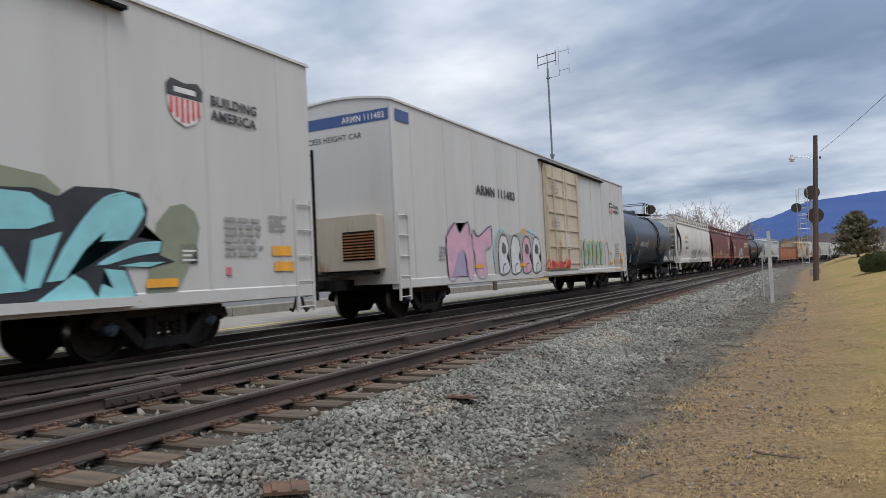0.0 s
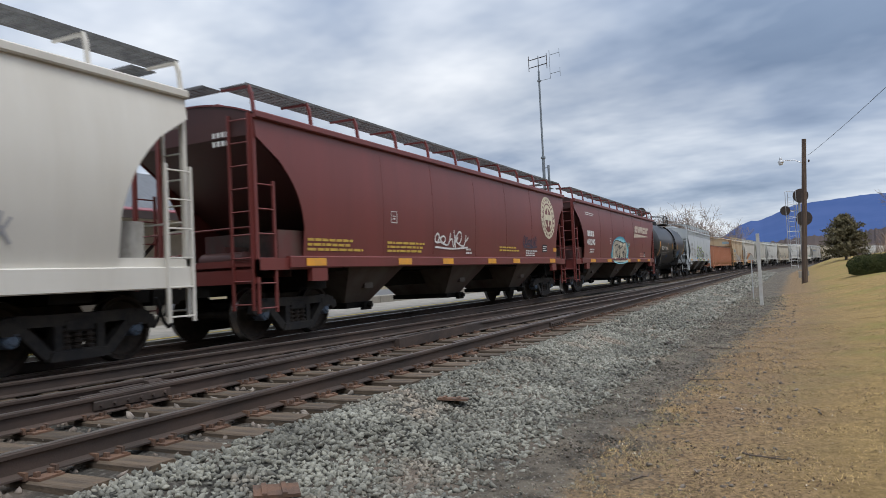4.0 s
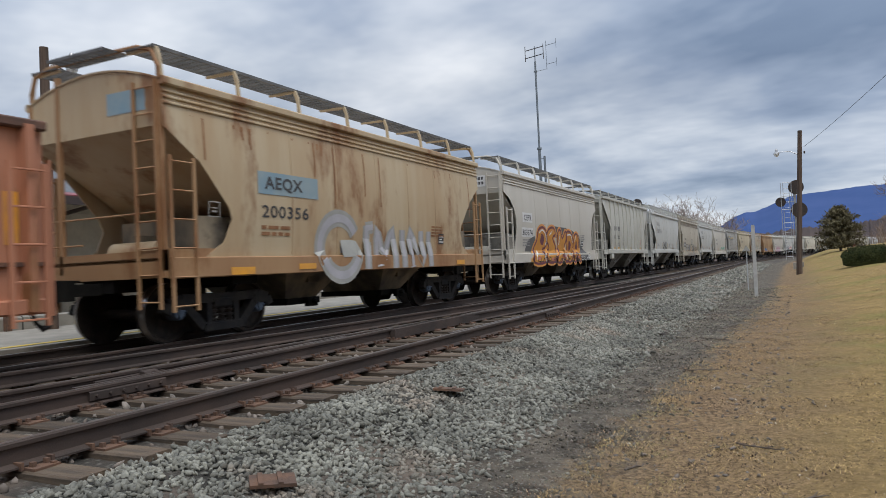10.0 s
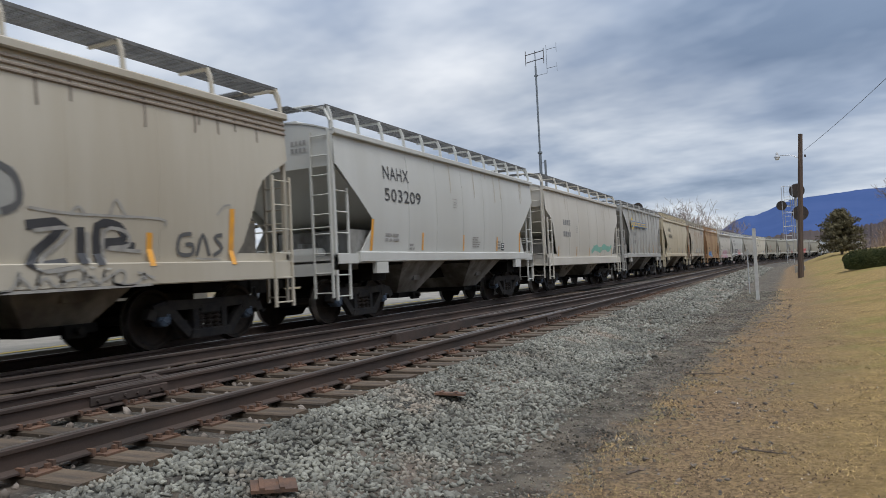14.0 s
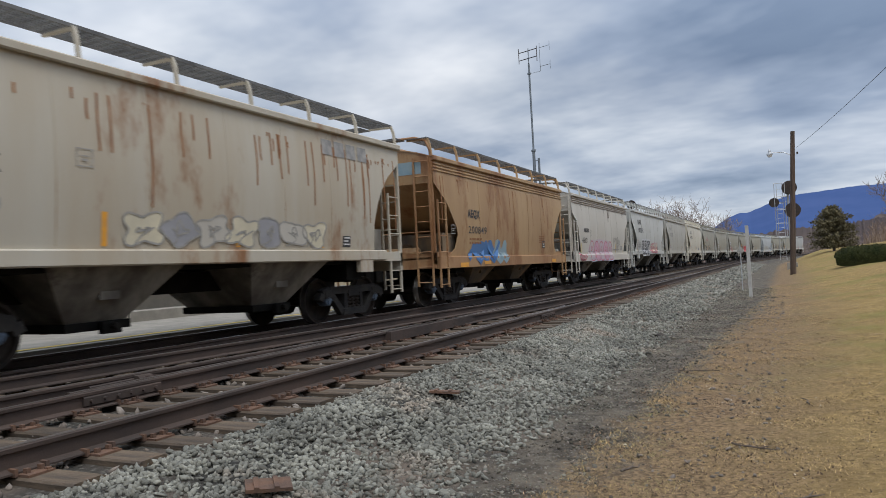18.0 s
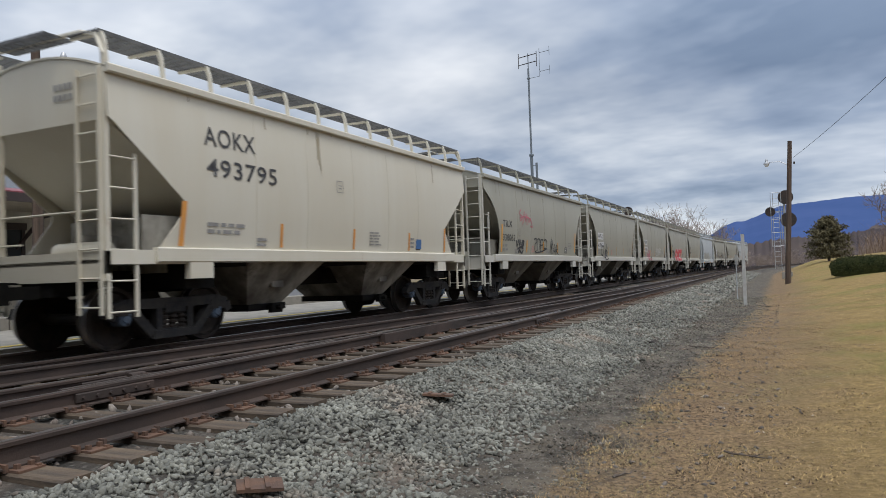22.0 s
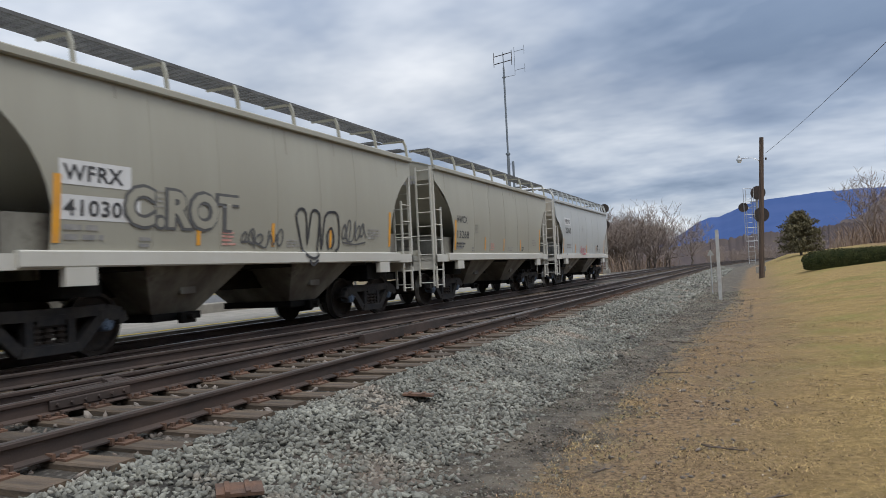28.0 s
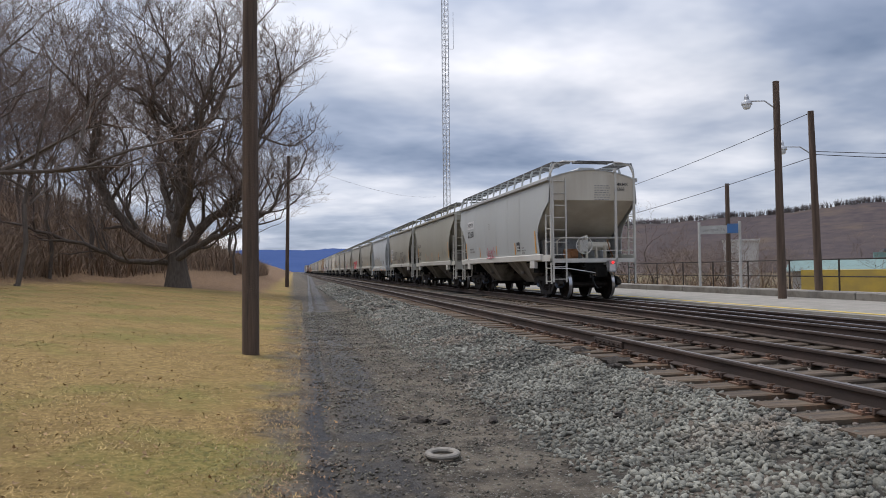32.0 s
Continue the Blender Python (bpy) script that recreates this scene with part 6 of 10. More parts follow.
for k in range(6):
    y = 2.9 + 0.62 * k
    s2.letter([(y, 1.1), (y + 0.02, 1.9 + 0.1 * (k % 2)), (y + 0.3, 2.05), (y + 0.5, 1.85), (y + 0.42, 1.1)], [[(y + 0.18, 1.35), (y + 0.22, 1.7), (y + 0.32, 1.6)]], (M["haze"], M["bone"], M["mint"])[k % 3], (M["lime"], M["mint"], M["gold"])[k % 3], 0.045)
s2.patch(-3.2, 2.12, -2.95, 2.30, M["amber"], 0.008, "reflector")
s2.patch(-6.9, 1.10, -6.35, 1.20, M["amber"], 0.022, "reflector")
s2.patch(-3.6, 1.10, -3.05, 1.20, M["amber"], 0.022, "reflector")
s2.patch(7.6, 1.10, 8.15, 1.20, M["amber"], 0.022, "reflector")
s2.patch(9.6, 1.42, 10.1, 1.58, M["amber"], 0.008, "reflector")
s2.patch(9.62, 1.16, 10.1, 1.32, M["amber"], 0.008, "reflector")
small_print(s2, 8.7, 1.95, 15, 6, 0.8, KG, 0.06)
s2.stroke([[(6.8, 1.1), (6.9, 1.9), (7.3, 2.0), (7.5, 1.5)], [(7.4, 1.0), (7.6, 1.6), (8.1, 1.5)]], 0.08, M["ochre"], 0.012)
s2.scrawl(38, 8.4, 0.9, 1.9, 0.5, M["orange"], 5, 0.04)
small_print(s2, -8.9, 1.6, 16, 4, 0.5, KG, 0.05)
door2 = Side(t2, lambda z: 1.54 + 0.15)
door2.scrawl(41, -1.3, 1.0, 2.6, 0.35, M["red"], 8, 0.06)
for k in range(6):
    door2.blob([(-1.2 + 0.45 * k + 0.2 * math.cos(a) * (1 + 0.4 * math.sin(3 * a + k)), 1.12 + 0.14 * math.sin(a)) for a in [0.5 * q for q in range(13)]], M["red"] if k % 2 else M["orange"], 0.004 + 0.001 * k)
small_print(door2, -0.5, 4.0, 17, 4, 0.8, M["print_grey"], 0.07)
small_print(door2, -0.5, 2.7, 18, 3, 0.9, M["print_grey"], 0.07)
for end, ee, tt in ((-1, e2, t2),):
    y = -ee - 0.004
    part("blue_band", Geo().add([(-1.48, y, 4.42), (1.48, y, 4.42), (1.48, y, 4.68), (-1.48, y, 4.68)], [(0, 1, 2, 3)]), M["band_blue"], tt)
    me = text_mesh("EXCESS HEIGHT CAR", 0.13, KB, lambda a, u: (-0.95 + a * 0.95, y, 4.1 + u), 0.003)
    part("lettering", me, None, tt)
    me = text_mesh("ARMN 111483", 0.14, KW, lambda a, u: (0.25 + a * 0.9, y - 0.004, 4.48 + u), 0.003)
    part("lettering", me, None, tt)
    # machinery housing in the end wall
    hs = part("machinery_housing", Geo().bev(-0.55, y - 0.28, 1.15, 1.25, y, 2.35, 0.03), P["cream_rust"], tt)
    for k in range(9):
        part("louvre", Geo().box(0.35, y - 0.31, 1.40 + 0.065 * k, 1.15, y - 0.28, 1.43 + 0.065 * k), M["rust"], hs)
    part("dark_grille", Geo().box(0.33, y - 0.286, 1.36, 1.17, y - 0.281, 2.0), M["black"], hs)

# tank wagons
s3.text("ADMX 19559", -4.15, 1.99, 0.23, KW, 0.008, width=1.95)
tick_marks(s3, (-2.1, -0.25, 2.2, 4.0), 1.9, 0.5, 0.11)
s3.patch(-5.25, 1.75, -5.12, 2.6, M["amber"], 0.009, "reflector")
small_print(s3, -3.8, 1.78, 51, 2, 1.6, KG, 0.06)
small_print(s3, -3.8, 1.55, 52, 1, 1.2, KG, 0.06)
small_print(s3, 4.5, 2.1, 53, 6, 0.9, M["print_grey"], 0.05)
box_mark(s3, -1.9, 1.9, 0.22, KW)
s3.patch(-0.15, 1.55, 0.1, 1.75, M["old_blue"], 0.006, "sticker")
s7.text("TILX 170934", -4.5, 2.06, 0.23, KW, 0.008, width=2.2)
tick_marks(s7, (-2.2, -0.25, 2.2), 2.05, 0.5, 0.11)
s7.patch(-5.45, 1.65, -5.28, 2.62, M["amber"], 0.012, "reflector", 0.02)
s7.patch(5.55, 1.8, 5.7, 2.6, M["amber"], 0.012, "reflector")
small_print(s7, -4.1, 1.85, 54, 2, 2.4, KG, 0.06)
small_print(s7, 0.8, 1.75, 55, 3, 1.6, KG, 0.06)
small_print(s7, 4.3, 2.2, 56, 5, 0.9, KG, 0.05)
box_mark(s7, -2.05, 1.98, 0.22, KW)
s7.scrawl(57, 2.3, 1.55, 1.5, 0.4, M["old_blue"], 6, 0.045)
s7.scrawl(58, 2.6, 1.8, 1.0, 0.3, M["blue"], 4, 0.05)
s7.scrawl(59, -1.9, 1.5, 0.7, 0.3, M["blue"], 3, 0.03)

# old white hopper
s4.patch(-6.35, 2.72, -5.1, 2.95, M["amber_dull"], 0.006, "amber_patch")
s4.text("SHPX", -6.3, 2.38, 0.22, KB, 0.004, width=1.0)
s4.text("450503", -6.3, 1.95, 0.22, KB, 0.004, width=1.35)
small_print(s4, -6.3, 1.75, 61, 2, 0.9, KG, 0.06)
s4.scrawl(62, -3.2, 1.45, 2.8, 0.6, M["spray_black"], 6, 0.05)
s4.scrawl(63, 0.2, 1.40, 2.6, 0.8, M["spray_black"], 5, 0.06)
s4.scrawl(64, 3.2, 1.45, 3.4, 0.6, M["grey"], 8, 0.04)
s4.scrawl(65, -4.6, 1.05, 7.5, 0.16, M["spray_black"], 18, 0.025)
for k, y in enumerate((-3.9, -2.6, -1.1, 0.6, 1.3, 2.9, 4.1, 5.4)):
    s4.stroke([[(y, 3.72), (y + 0.02, 3.2), (y - 0.01, 3.0 - 0.25 * (k % 3))]], 0.05 + 0.03 * (k % 2), M["print_grey"], 0.005, "soot_run")

# long maroon hoppers
s5.ring(6.6, 2.9, 0.76, M["cream"], 0.006)
s5.ring(6.6, 2.9, 0.52, P["maroon"], 0.009, 0.47)
s5.ring(6.6, 2.9, 0.34, P["maroon"], 0.009)
s5.patch(6.54, 2.58, 6.66, 3.22, M["cream"], 0.013, "emblem_bar")
s5.patch(6.26, 2.80, 6.94, 3.0, M["cream"], 0.016, "emblem_bar")
for k in range(22):
    a = 2 * math.pi * k / 22
    s5.ring(6.6 + 0.64 * math.cos(a), 2.9 + 0.64 * math.sin(a), 0.05, P["maroon"], 0.009, 0, "emblem_mark", 6)
small_print(s5, -4.6, 1.74, 71, 3, 2.3, M["print_yellow"], 0.05)
small_print(s5, 1.9, 1.74, 72, 2, 2.0, M["print_yellow"], 0.05)
small_print(s5, -7.4, 1.74, 73, 3, 2.0, M["print_yellow"], 0.05)
small_print(s5, 4.2, 1.66, 74, 3, 1.2, KW, 0.04)
small_print(s5, -0.5, 1.64, 75, 2, 0.4, KW, 0.05)
s5.scrawl(76, -2.3, 1.75, 1.9, 0.36, KW, 6, 0.045)
s5.scrawl(77, 4.0, 1.85, 1.3, 0.3, M["tank_ink"], 6, 0.05)
box_mark(s5, -4.45, 2.2, 0.26, KW)
data_label(s5, 5.9, 1.66, 0.5, 0.26)
tick_marks(s5, (-7.2, -3.9, -1.7, 1.2, 3.2, 6.9), 1.28, 0.14, 0.6)
s5.patch(7.15, 1.68, 7.5, 1.82, M["amber"], 0.010, "reflector")
for k in range(4):
    s6.patch(-7.17 + 0.28 * k, 2.40, -6.94 + 0.28 * k, 2.64, KW, 0.010, "name_bar")
s6.text("451390", -7.22, 2.04, 0.24, KW, 0.018, width=1.32)
small_print(s6, -6.8, 1.80, 81, 2, 0.9, KW, 0.06)
box_mark(s6, -3.1, 2.15, 0.26, KW)
oval = lambda k: [(-0.85 + 1.95 * k * math.cos(a) * (1 + 0.04 * math.sin(6 * a)), max(1.27, 1.72 + 0.84 * k * math.sin(a))) for a in [2 * math.pi * q / 28 for q in range(28)]]
for k, (sc, nm) in enumerate(((1.0, "deep_blue"), (0.93, "teal"), (0.86, "ice"))):
    s6.shape(oval(sc), M[nm], 0.005 + 0.002 * k, "graffiti_cloud")
s6.letter([(-2.45, 1.28), (-2.5, 2.1), (-2.0, 2.36), (-1.14, 2.33), (-0.75, 2.31), (-0.32, 2.26), (0.3, 2.30), (0.53, 2.16), (0.60, 1.8), (0.55, 1.28)], [], M["bone"], M["ice"], 0.06, None, None, 0.011)
s6.stroke([[(-2.45, 2.12), (-2.0, 2.34), (-1.14, 2.31), (-0.75, 2.29), (-0.32, 2.24), (0.32, 2.28)]], 0.05, M["navy_ink"], 0.020)
s6.stroke([[(-2.1, 2.05), (-1.6, 2.15), (-1.5, 1.9), (-2.0, 1.75)], [(-1.9, 1.35), (-1.75, 1.75), (-1.45, 1.45)], [(-1.15, 1.92), (-0.8, 2.0), (-0.4, 2.08)], [(-0.95, 1.35), (-0.6, 1.5), (-0.3, 1.42)], [(-0.1, 2.05), (0.1, 1.9), (0.3, 1.98)], [(-1.2, 1.32), (-1.1, 1.8)]], 0.055, M["navy_ink"], 0.021)
s6.stroke([[(-0.42, 1.72), (-0.15, 1.78), (-0.2, 1.5)], [(0.1, 1.75), (0.28, 1.62), (0.15, 1.45)], [(-1.35, 2.02), (-1.05, 2.05)]], 0.13, M["navy_ink"], 0.022)
s6.stroke([[(-1.0, 2.15), (-0.6, 2.2)], [(-0.25, 2.15), (0.2, 2.2)], [(-0.7, 1.55), (-0.55, 1.9)], [(-2.2, 1.9), (-2.1, 1.4)]], 0.10, M["cream"], 0.0205)
s6.stroke([[(0.75, 2.18), (0.95, 2.3), (1.1, 2.15), (1.3, 2.25)], [(0.8, 2.02), (1.1, 2.08), (1.35, 2.2)]], 0.05, M["mint"], 0.012)
for lo, hi, up, dn in ((2.81, 3.55, 3.06, 3.88), (3.80, 4.80, 4.02, 5.10), (4.98, 5.72, 5.24, 5.96), (5.90, 6.30, 6.10, 6.98)):
    s6.area([(lo, 2.90), (hi, 2.90), (dn, 3.26), (up, 3.26)], M["bone_white"])
s6.area([(3.10, 3.02), (3.38, 3.02), (3.44, 3.08), (3.15, 3.08)], P["maroon"], 0.012)
s6.area([(4.20, 2.90), (4.50, 2.90), (4.36, 3.10)], P["maroon"], 0.012)
s6.area([(5.30, 3.06), (5.96, 3.06), (6.0, 3.12), (5.34, 3.12)], P["maroon"], 0.012)
s6.area([(6.36, 3.02), (6.9, 3.06), (6.93, 3.12), (6.40, 3.10)], P["maroon"], 0.012)
s6.area([(2.56, 2.60), (6.58, 2.72), (6.5, 2.77), (2.70, 2.82)], M["bone_white"])
s6.stroke([[(-7.3, 3.42), (-5.9, 3.40)], [(-7.3, 3.34), (-6.0, 3.32)]], 0.03, KW, 0.006, "stripe_mark")
tick_marks(s6, (-6.4, -3.4, 0.9, 3.6, 6.6), 1.28, 0.14, 0.8)
small_print(s6, 4.2, 1.7, 84, 3, 1.4, M["print_red"], 0.04)
data_label(s6, 5.26, 1.52, 0.42, 0.30)
end_number(t5, e5, 0.5, 3.3, None, KW)
end_number(t6, e6, 0.4, 3.25, P["maroon_dark"], KW)

# wagons with fluted top bands
s8.text("WFRX", -6.8, 2.58, 0.22, KG, 0.008, width=1.05)
s8.text("447269", -6.8, 2.20, 0.22, KG, 0.008, width=1.3)
small_print(s8, -5.0, 2.25, 91, 5, 1.1, M["print_grey"], 0.06)
small_print(s8, -6.8, 1.9, 92, 3, 1.0, M["print_grey"], 0.05)
FOG, SLATE, ACID = M["fog"], M["slate"], M["acid"]
s8.shape([(-3.08, 1.28), (-3.06, 1.52), (-2.90, 1.64), (-2.60, 1.58), (-2.37, 1.28)], M["blue"], 0.006)
s8.shape([(2.2, 1.28), (2.45, 1.52), (2.75, 1.45), (2.85, 1.28)], M["blue"], 0.006)
s8.letter([(-3.02, 2.27), (-2.74, 2.41), (-2.49, 2.55), (-2.29, 2.58), (-2.0, 2.49), (-1.69, 2.33), (-1.44, 2.18), (-1.40, 2.04), (-1.47, 1.90), (-1.24, 1.76), (-0.98, 1.62), (-0.88, 1.46), (-1.16, 1.38), (-1.53, 1.40), (-1.68, 1.53), (-1.94, 1.79), (-2.12, 1.60), (-2.32, 1.72), (-2.63, 1.74), (-2.82, 1.74), (-2.59, 1.83), (-2.36, 1.84), (-2.47, 2.01), (-2.61, 2.20)],
          [[(-2.19, 2.20), (-1.99, 2.13), (-1.84, 1.98), (-1.93, 1.91), (-2.08, 1.98)], [(-1.76, 1.71), (-1.44, 1.63), (-1.35, 1.53), (-1.62, 1.51)]], FOG, SLATE, 0.075, ACID, ACID)
s8.letter([(-1.38, 2.20), (-1.25, 2.37), (-1.08, 2.45), (-0.69, 2.42), (-0.24, 2.36), (-0.0, 2.25), (0.09, 2.04), (0.16, 1.78), (0.27, 1.56), (-0.08, 1.46), (-0.21, 1.72), (-0.38, 1.76), (-0.46, 1.46), (-0.68, 1.38), (-0.84, 1.54), (-0.66, 1.79), (-0.86, 2.18), (-1.12, 2.25)],
          [[(-0.66, 2.20), (-0.31, 2.13), (-0.20, 1.98), (-0.43, 1.93)]], FOG, SLATE, 0.075, ACID, ACID)
s8.letter([(0.37, 2.54), (0.36, 2.32), (0.50, 2.21), (0.85, 2.14), (1.35, 2.11), (1.98, 1.99), (2.36, 1.74), (2.46, 1.48), (2.19, 1.38), (1.54, 1.38), (1.20, 1.47), (1.34, 1.61), (1.08, 1.84), (0.63, 1.96), (0.36, 2.06), (0.22, 2.27)],
          [[(1.42, 1.93), (1.89, 1.82), (2.08, 1.57), (1.79, 1.56)]], FOG, SLATE, 0.075, ACID, SLATE)
s8.letter([(0.26, 2.02), (0.63, 1.90), (1.02, 1.84), (0.70, 1.74), (0.94, 1.66), (0.61, 1.60), (0.42, 1.83)], [], ACID, SLATE, 0.05)
s8.stroke([[(-2.75, 1.78), (-2.5, 1.5), (-2.3, 1.3)], [(-0.1, 1.45), (0.1, 1.28)], [(-0.7, 1.4), (-0.95, 1.28)]], 0.07, SLATE, 0.0185)
s8.scrawl(94, 3.9, 1.6, 1.6, 0.4, M["spray_black"], 5, 0.04)
tick_marks(s8, (-7.0, -2.8, 1.5, 5.7), 1.31, 0.14, 0.95)
small_print(s8, -4.6, 1.62, 95, 2, 0.8, M["print_grey"], 0.05)
end_number(t8, e8, 0.3, 3.4, None, KG)

# gondola: faded crest, reflectors, flat black patches for the dark in torn holes
tick_marks(s9, (-8.45, -4.9, -0.75, 4.3, 8.5), 1.45, 0.62, 0.17, M["amber"])
for k in range(5):
    s9.patch(0.6 + 0.05 * k, 2.05 + 0.07 * k, 2.3 + 0.02 * k, 2.085 + 0.07 * k, P["tan"], 0.008, "faded_emblem")
s9.stroke([[(1.4, 1.98), (1.7, 2.42), (2.1, 1.98), (2.3, 2.42)], [(3.1, 2.36), (2.65, 2.4), (2.6, 2.22), (3.05, 2.18), (3.0, 2.0), (2.5, 2.02)]], 0.12, P["tan"], 0.010, "faded_emblem")
for k, (y, z) in enumerate(((-0.45, 2.66), (0.25, 2.64), (-2.6, 2.5), (3.2, 2.6), (-5.2, 2.55))):
    s9.blob([(y + (0.09 + 0.06 * (k % 3)) * math.cos(a) * (1 + 0.3 * math.sin(3 * a + k)), z + 0.06 * math.sin(a) * (1 + 0.3 * math.cos(2 * a + k))) for a in [0.5 * q for q in range(13)]], M["black"], 0.006, "torn_hole")
for k, y in enumerate((-7.6, -6.1, -3.6, -1.8, 2.0, 3.4, 5.2, 7.2)):
    s9.blob([(y + 0.09 * math.cos(a) * (1 + 0.4 * math.sin(3 * a + k)), 1.7 + 0.3 * (k % 3) + 0.12 * math.sin(a)) for a in [0.5 * q for q in range(13)]], P["tan"] if k % 2 else M["rust"], 0.004, "worn_paint")
data_label(s9, 6.0, 1.5, 0.4, 0.22)
small_print(s9, -2.2, 1.0, 96, 1, 0.5, KW, 0.06)
data_label(s9, -6.9, 0.88, 0.3, 0.18)

s10.patch(-3.58, 2.34, -1.92, 2.72, M["old_blue"], 0.005, "number_patch")
s10.text("AEQX", -3.4, 2.44, 0.21, KB, 0.008, 0.009, width=1.02)
s10.text("200356", -3.5, 1.95, 0.21, KB, 0.004, width=1.28)
small_print(s10, -3.5, 1.75, 101, 2, 1.0, M["rust"], 0.06)
ring10 = [(-1.25 + 0.62 * math.cos(a), 1.46 + 0.56 * math.sin(a)) for a in [0.5 + 0.3 * q for q in range(19)]] + [(-0.7, 1.42), (-1.2, 1.42)]
s10.stroke([ring10], 0.34, M["haze"], 0.006)
s10.stroke([ring10], 0.16, M["fog"], 0.010)
bars10 = [[(-0.30, 1.0), (-0.25, 1.9)], [(0.2, 1.05), (0.15, 1.85), (0.45, 1.3), (0.8, 1.85), (0.85, 1.0)], [(1.25, 1.0), (1.25, 1.85)], [(1.65, 1.0), (1.6, 1.85), (2.15, 1.1), (2.15, 1.85)], [(2.55, 1.0), (2.55, 1.85)], [(-0.3, 1.85), (0.0, 1.88)], [(-0.3, 1.42), (-0.05, 1.44)]]
s10.stroke(bars10, 0.26, M["haze"], 0.007)
s10.stroke(bars10, 0.12, M["fog"], 0.011)
s20.text("AEQX", -3.59, 2.39, 0.22, KB, 0.012, width=0.85)
s20.text("200849", -3.58, 1.94, 0.21, KB, 0.002, width=1.34)
small_print(s20, -3.5, 1.75, 111, 2, 1.0, M["rust"], 0.06)
for k in range(5):
    y = -3.0 + 0.55 * k
    s20.blob([(y + (0.3 + 0.08 * (k % 2)) * math.cos(a) * (1 + 0.3 * math.sin(3 * a + k)), 1.42 + 0.32 * math.sin(a) * (1 + 0.2 * math.cos(2 * a + k))) for a in [0.4 * q for q in range(16)]], M["blue"] if k < 3 else M["old_blue"], 0.006 + 0.001 * k)
s20.stroke([[(-3.7, 1.2), (-3.2, 1.5), (-2.9, 1.1), (-2.3, 1.7), (-1.8, 1.2), (-1.2, 1.75)]], 0.14, M["blue"], 0.012)
for sd, tt, ee in ((s10, t10, e10), (s20, t20, e20)):
    sd.patch(-4.3, 1.0, -3.75, 1.12, M["amber"], 0.010, "reflector")
    sd.patch(-2.6, 1.05, -2.1, 1.15, M["amber"], 0.010, "reflector")
    sd.patch(4.0, 1.02, 4.5, 1.14, M["amber"], 0.010, "reflector")
    small_print(sd, 2.7, 1.95, 102, 4, 0.8, M["rust"], 0.04)
    data_label(sd, 3.1, 1.55, 0.3, 0.26)
    box_mark(sd, -4.9 + 0.2, 1.9)
    part("number_patch", Geo().add([(0.35, -ee + 0.014, 3.45), (1.15, -ee + 0.014, 3.45), (1.15, -ee + 0.014, 3.78), (0.35, -ee + 0.014, 3.78)], [(0, 1, 2, 3)]), M["old_blue"], tt)

s11.patch(-3.9, 2.34, -2.95, 2.66, M["patch_white"], 0.005, "number_patch")
s11.patch(-4.0, 1.85, -2.88, 2.16, M["patch_white"], 0.005, "number_patch")
s11.text("CEFX", -3.78, 2.40, 0.2, KB, 0.003, 0.009, width=0.75)
s11.text("303674", -3.95, 1.90, 0.2, KB, 0.003, 0.009, width=1.02)
small_print(s11, -3.9, 1.72, 121, 3, 0.9, KG, 0.05)
s11.shape([(-3.7, 1.36), (-3.4, 1.75), (-2.7, 1.9), (-2.4, 1.36)], M["smoke"], 0.005, "graffiti_cloud")
s11.shape([(2.5, 0.98), (2.6, 1.95), (3.0, 2.05), (3.25, 1.6), (4.3, 1.2), (4.4, 0.98)], M["smoke"], 0.005, "graffiti_cloud")
s11.shape([(-0.9, 2.05), (-0.5, 2.30), (0.9, 2.28), (1.9, 2.2), (2.6, 2.05), (2.0, 1.8), (0.0, 1.8)], M["smoke"], 0.005, "graffiti_cloud")
for pts, holes in (([(-3.0, 0.98), (-2.85, 1.45), (-2.5, 1.75), (-2.35, 2.1), (-1.9, 2.22), (-1.5, 2.1), (-1.35, 1.75), (-1.6, 1.5), (-1.9, 1.4), (-1.75, 0.98)], [[(-2.1, 1.7), (-2.0, 1.95), (-1.75, 1.85), (-1.85, 1.62)]]),
                   ([(-1.45, 0.98), (-1.5, 1.3), (-1.1, 1.5), (-1.45, 1.8), (-1.2, 2.15), (-0.6, 2.24), (-0.35, 2.0), (-0.7, 1.85), (-0.3, 1.5), (-0.55, 1.0)], []),
                   ([(-0.35, 0.98), (0.0, 1.5), (-0.1, 2.0), (0.25, 2.2), (0.55, 1.85), (0.95, 2.15), (1.15, 1.9), (0.8, 1.5), (1.2, 1.05), (0.8, 0.96), (0.5, 1.25), (0.2, 0.96)], []),
                   ([(1.15, 0.98), (1.2, 1.6), (1.1, 2.1), (1.7, 2.1), (2.05, 1.75), (1.95, 1.3), (1.6, 1.0)], [[(1.45, 1.4), (1.45, 1.75), (1.7, 1.6)]]),
                   ([(1.95, 0.98), (2.1, 1.7), (2.3, 2.05), (2.75, 2.0), (2.95, 1.5), (3.0, 0.98), (2.7, 0.98), (2.6, 1.3), (2.35, 1.3), (2.25, 0.98)], [[(2.4, 1.5), (2.5, 1.75), (2.62, 1.5)]])):
    s11.letter(pts, holes, M["orange_deep"], M["plum"], 0.085, M["orange"], M["plum"])
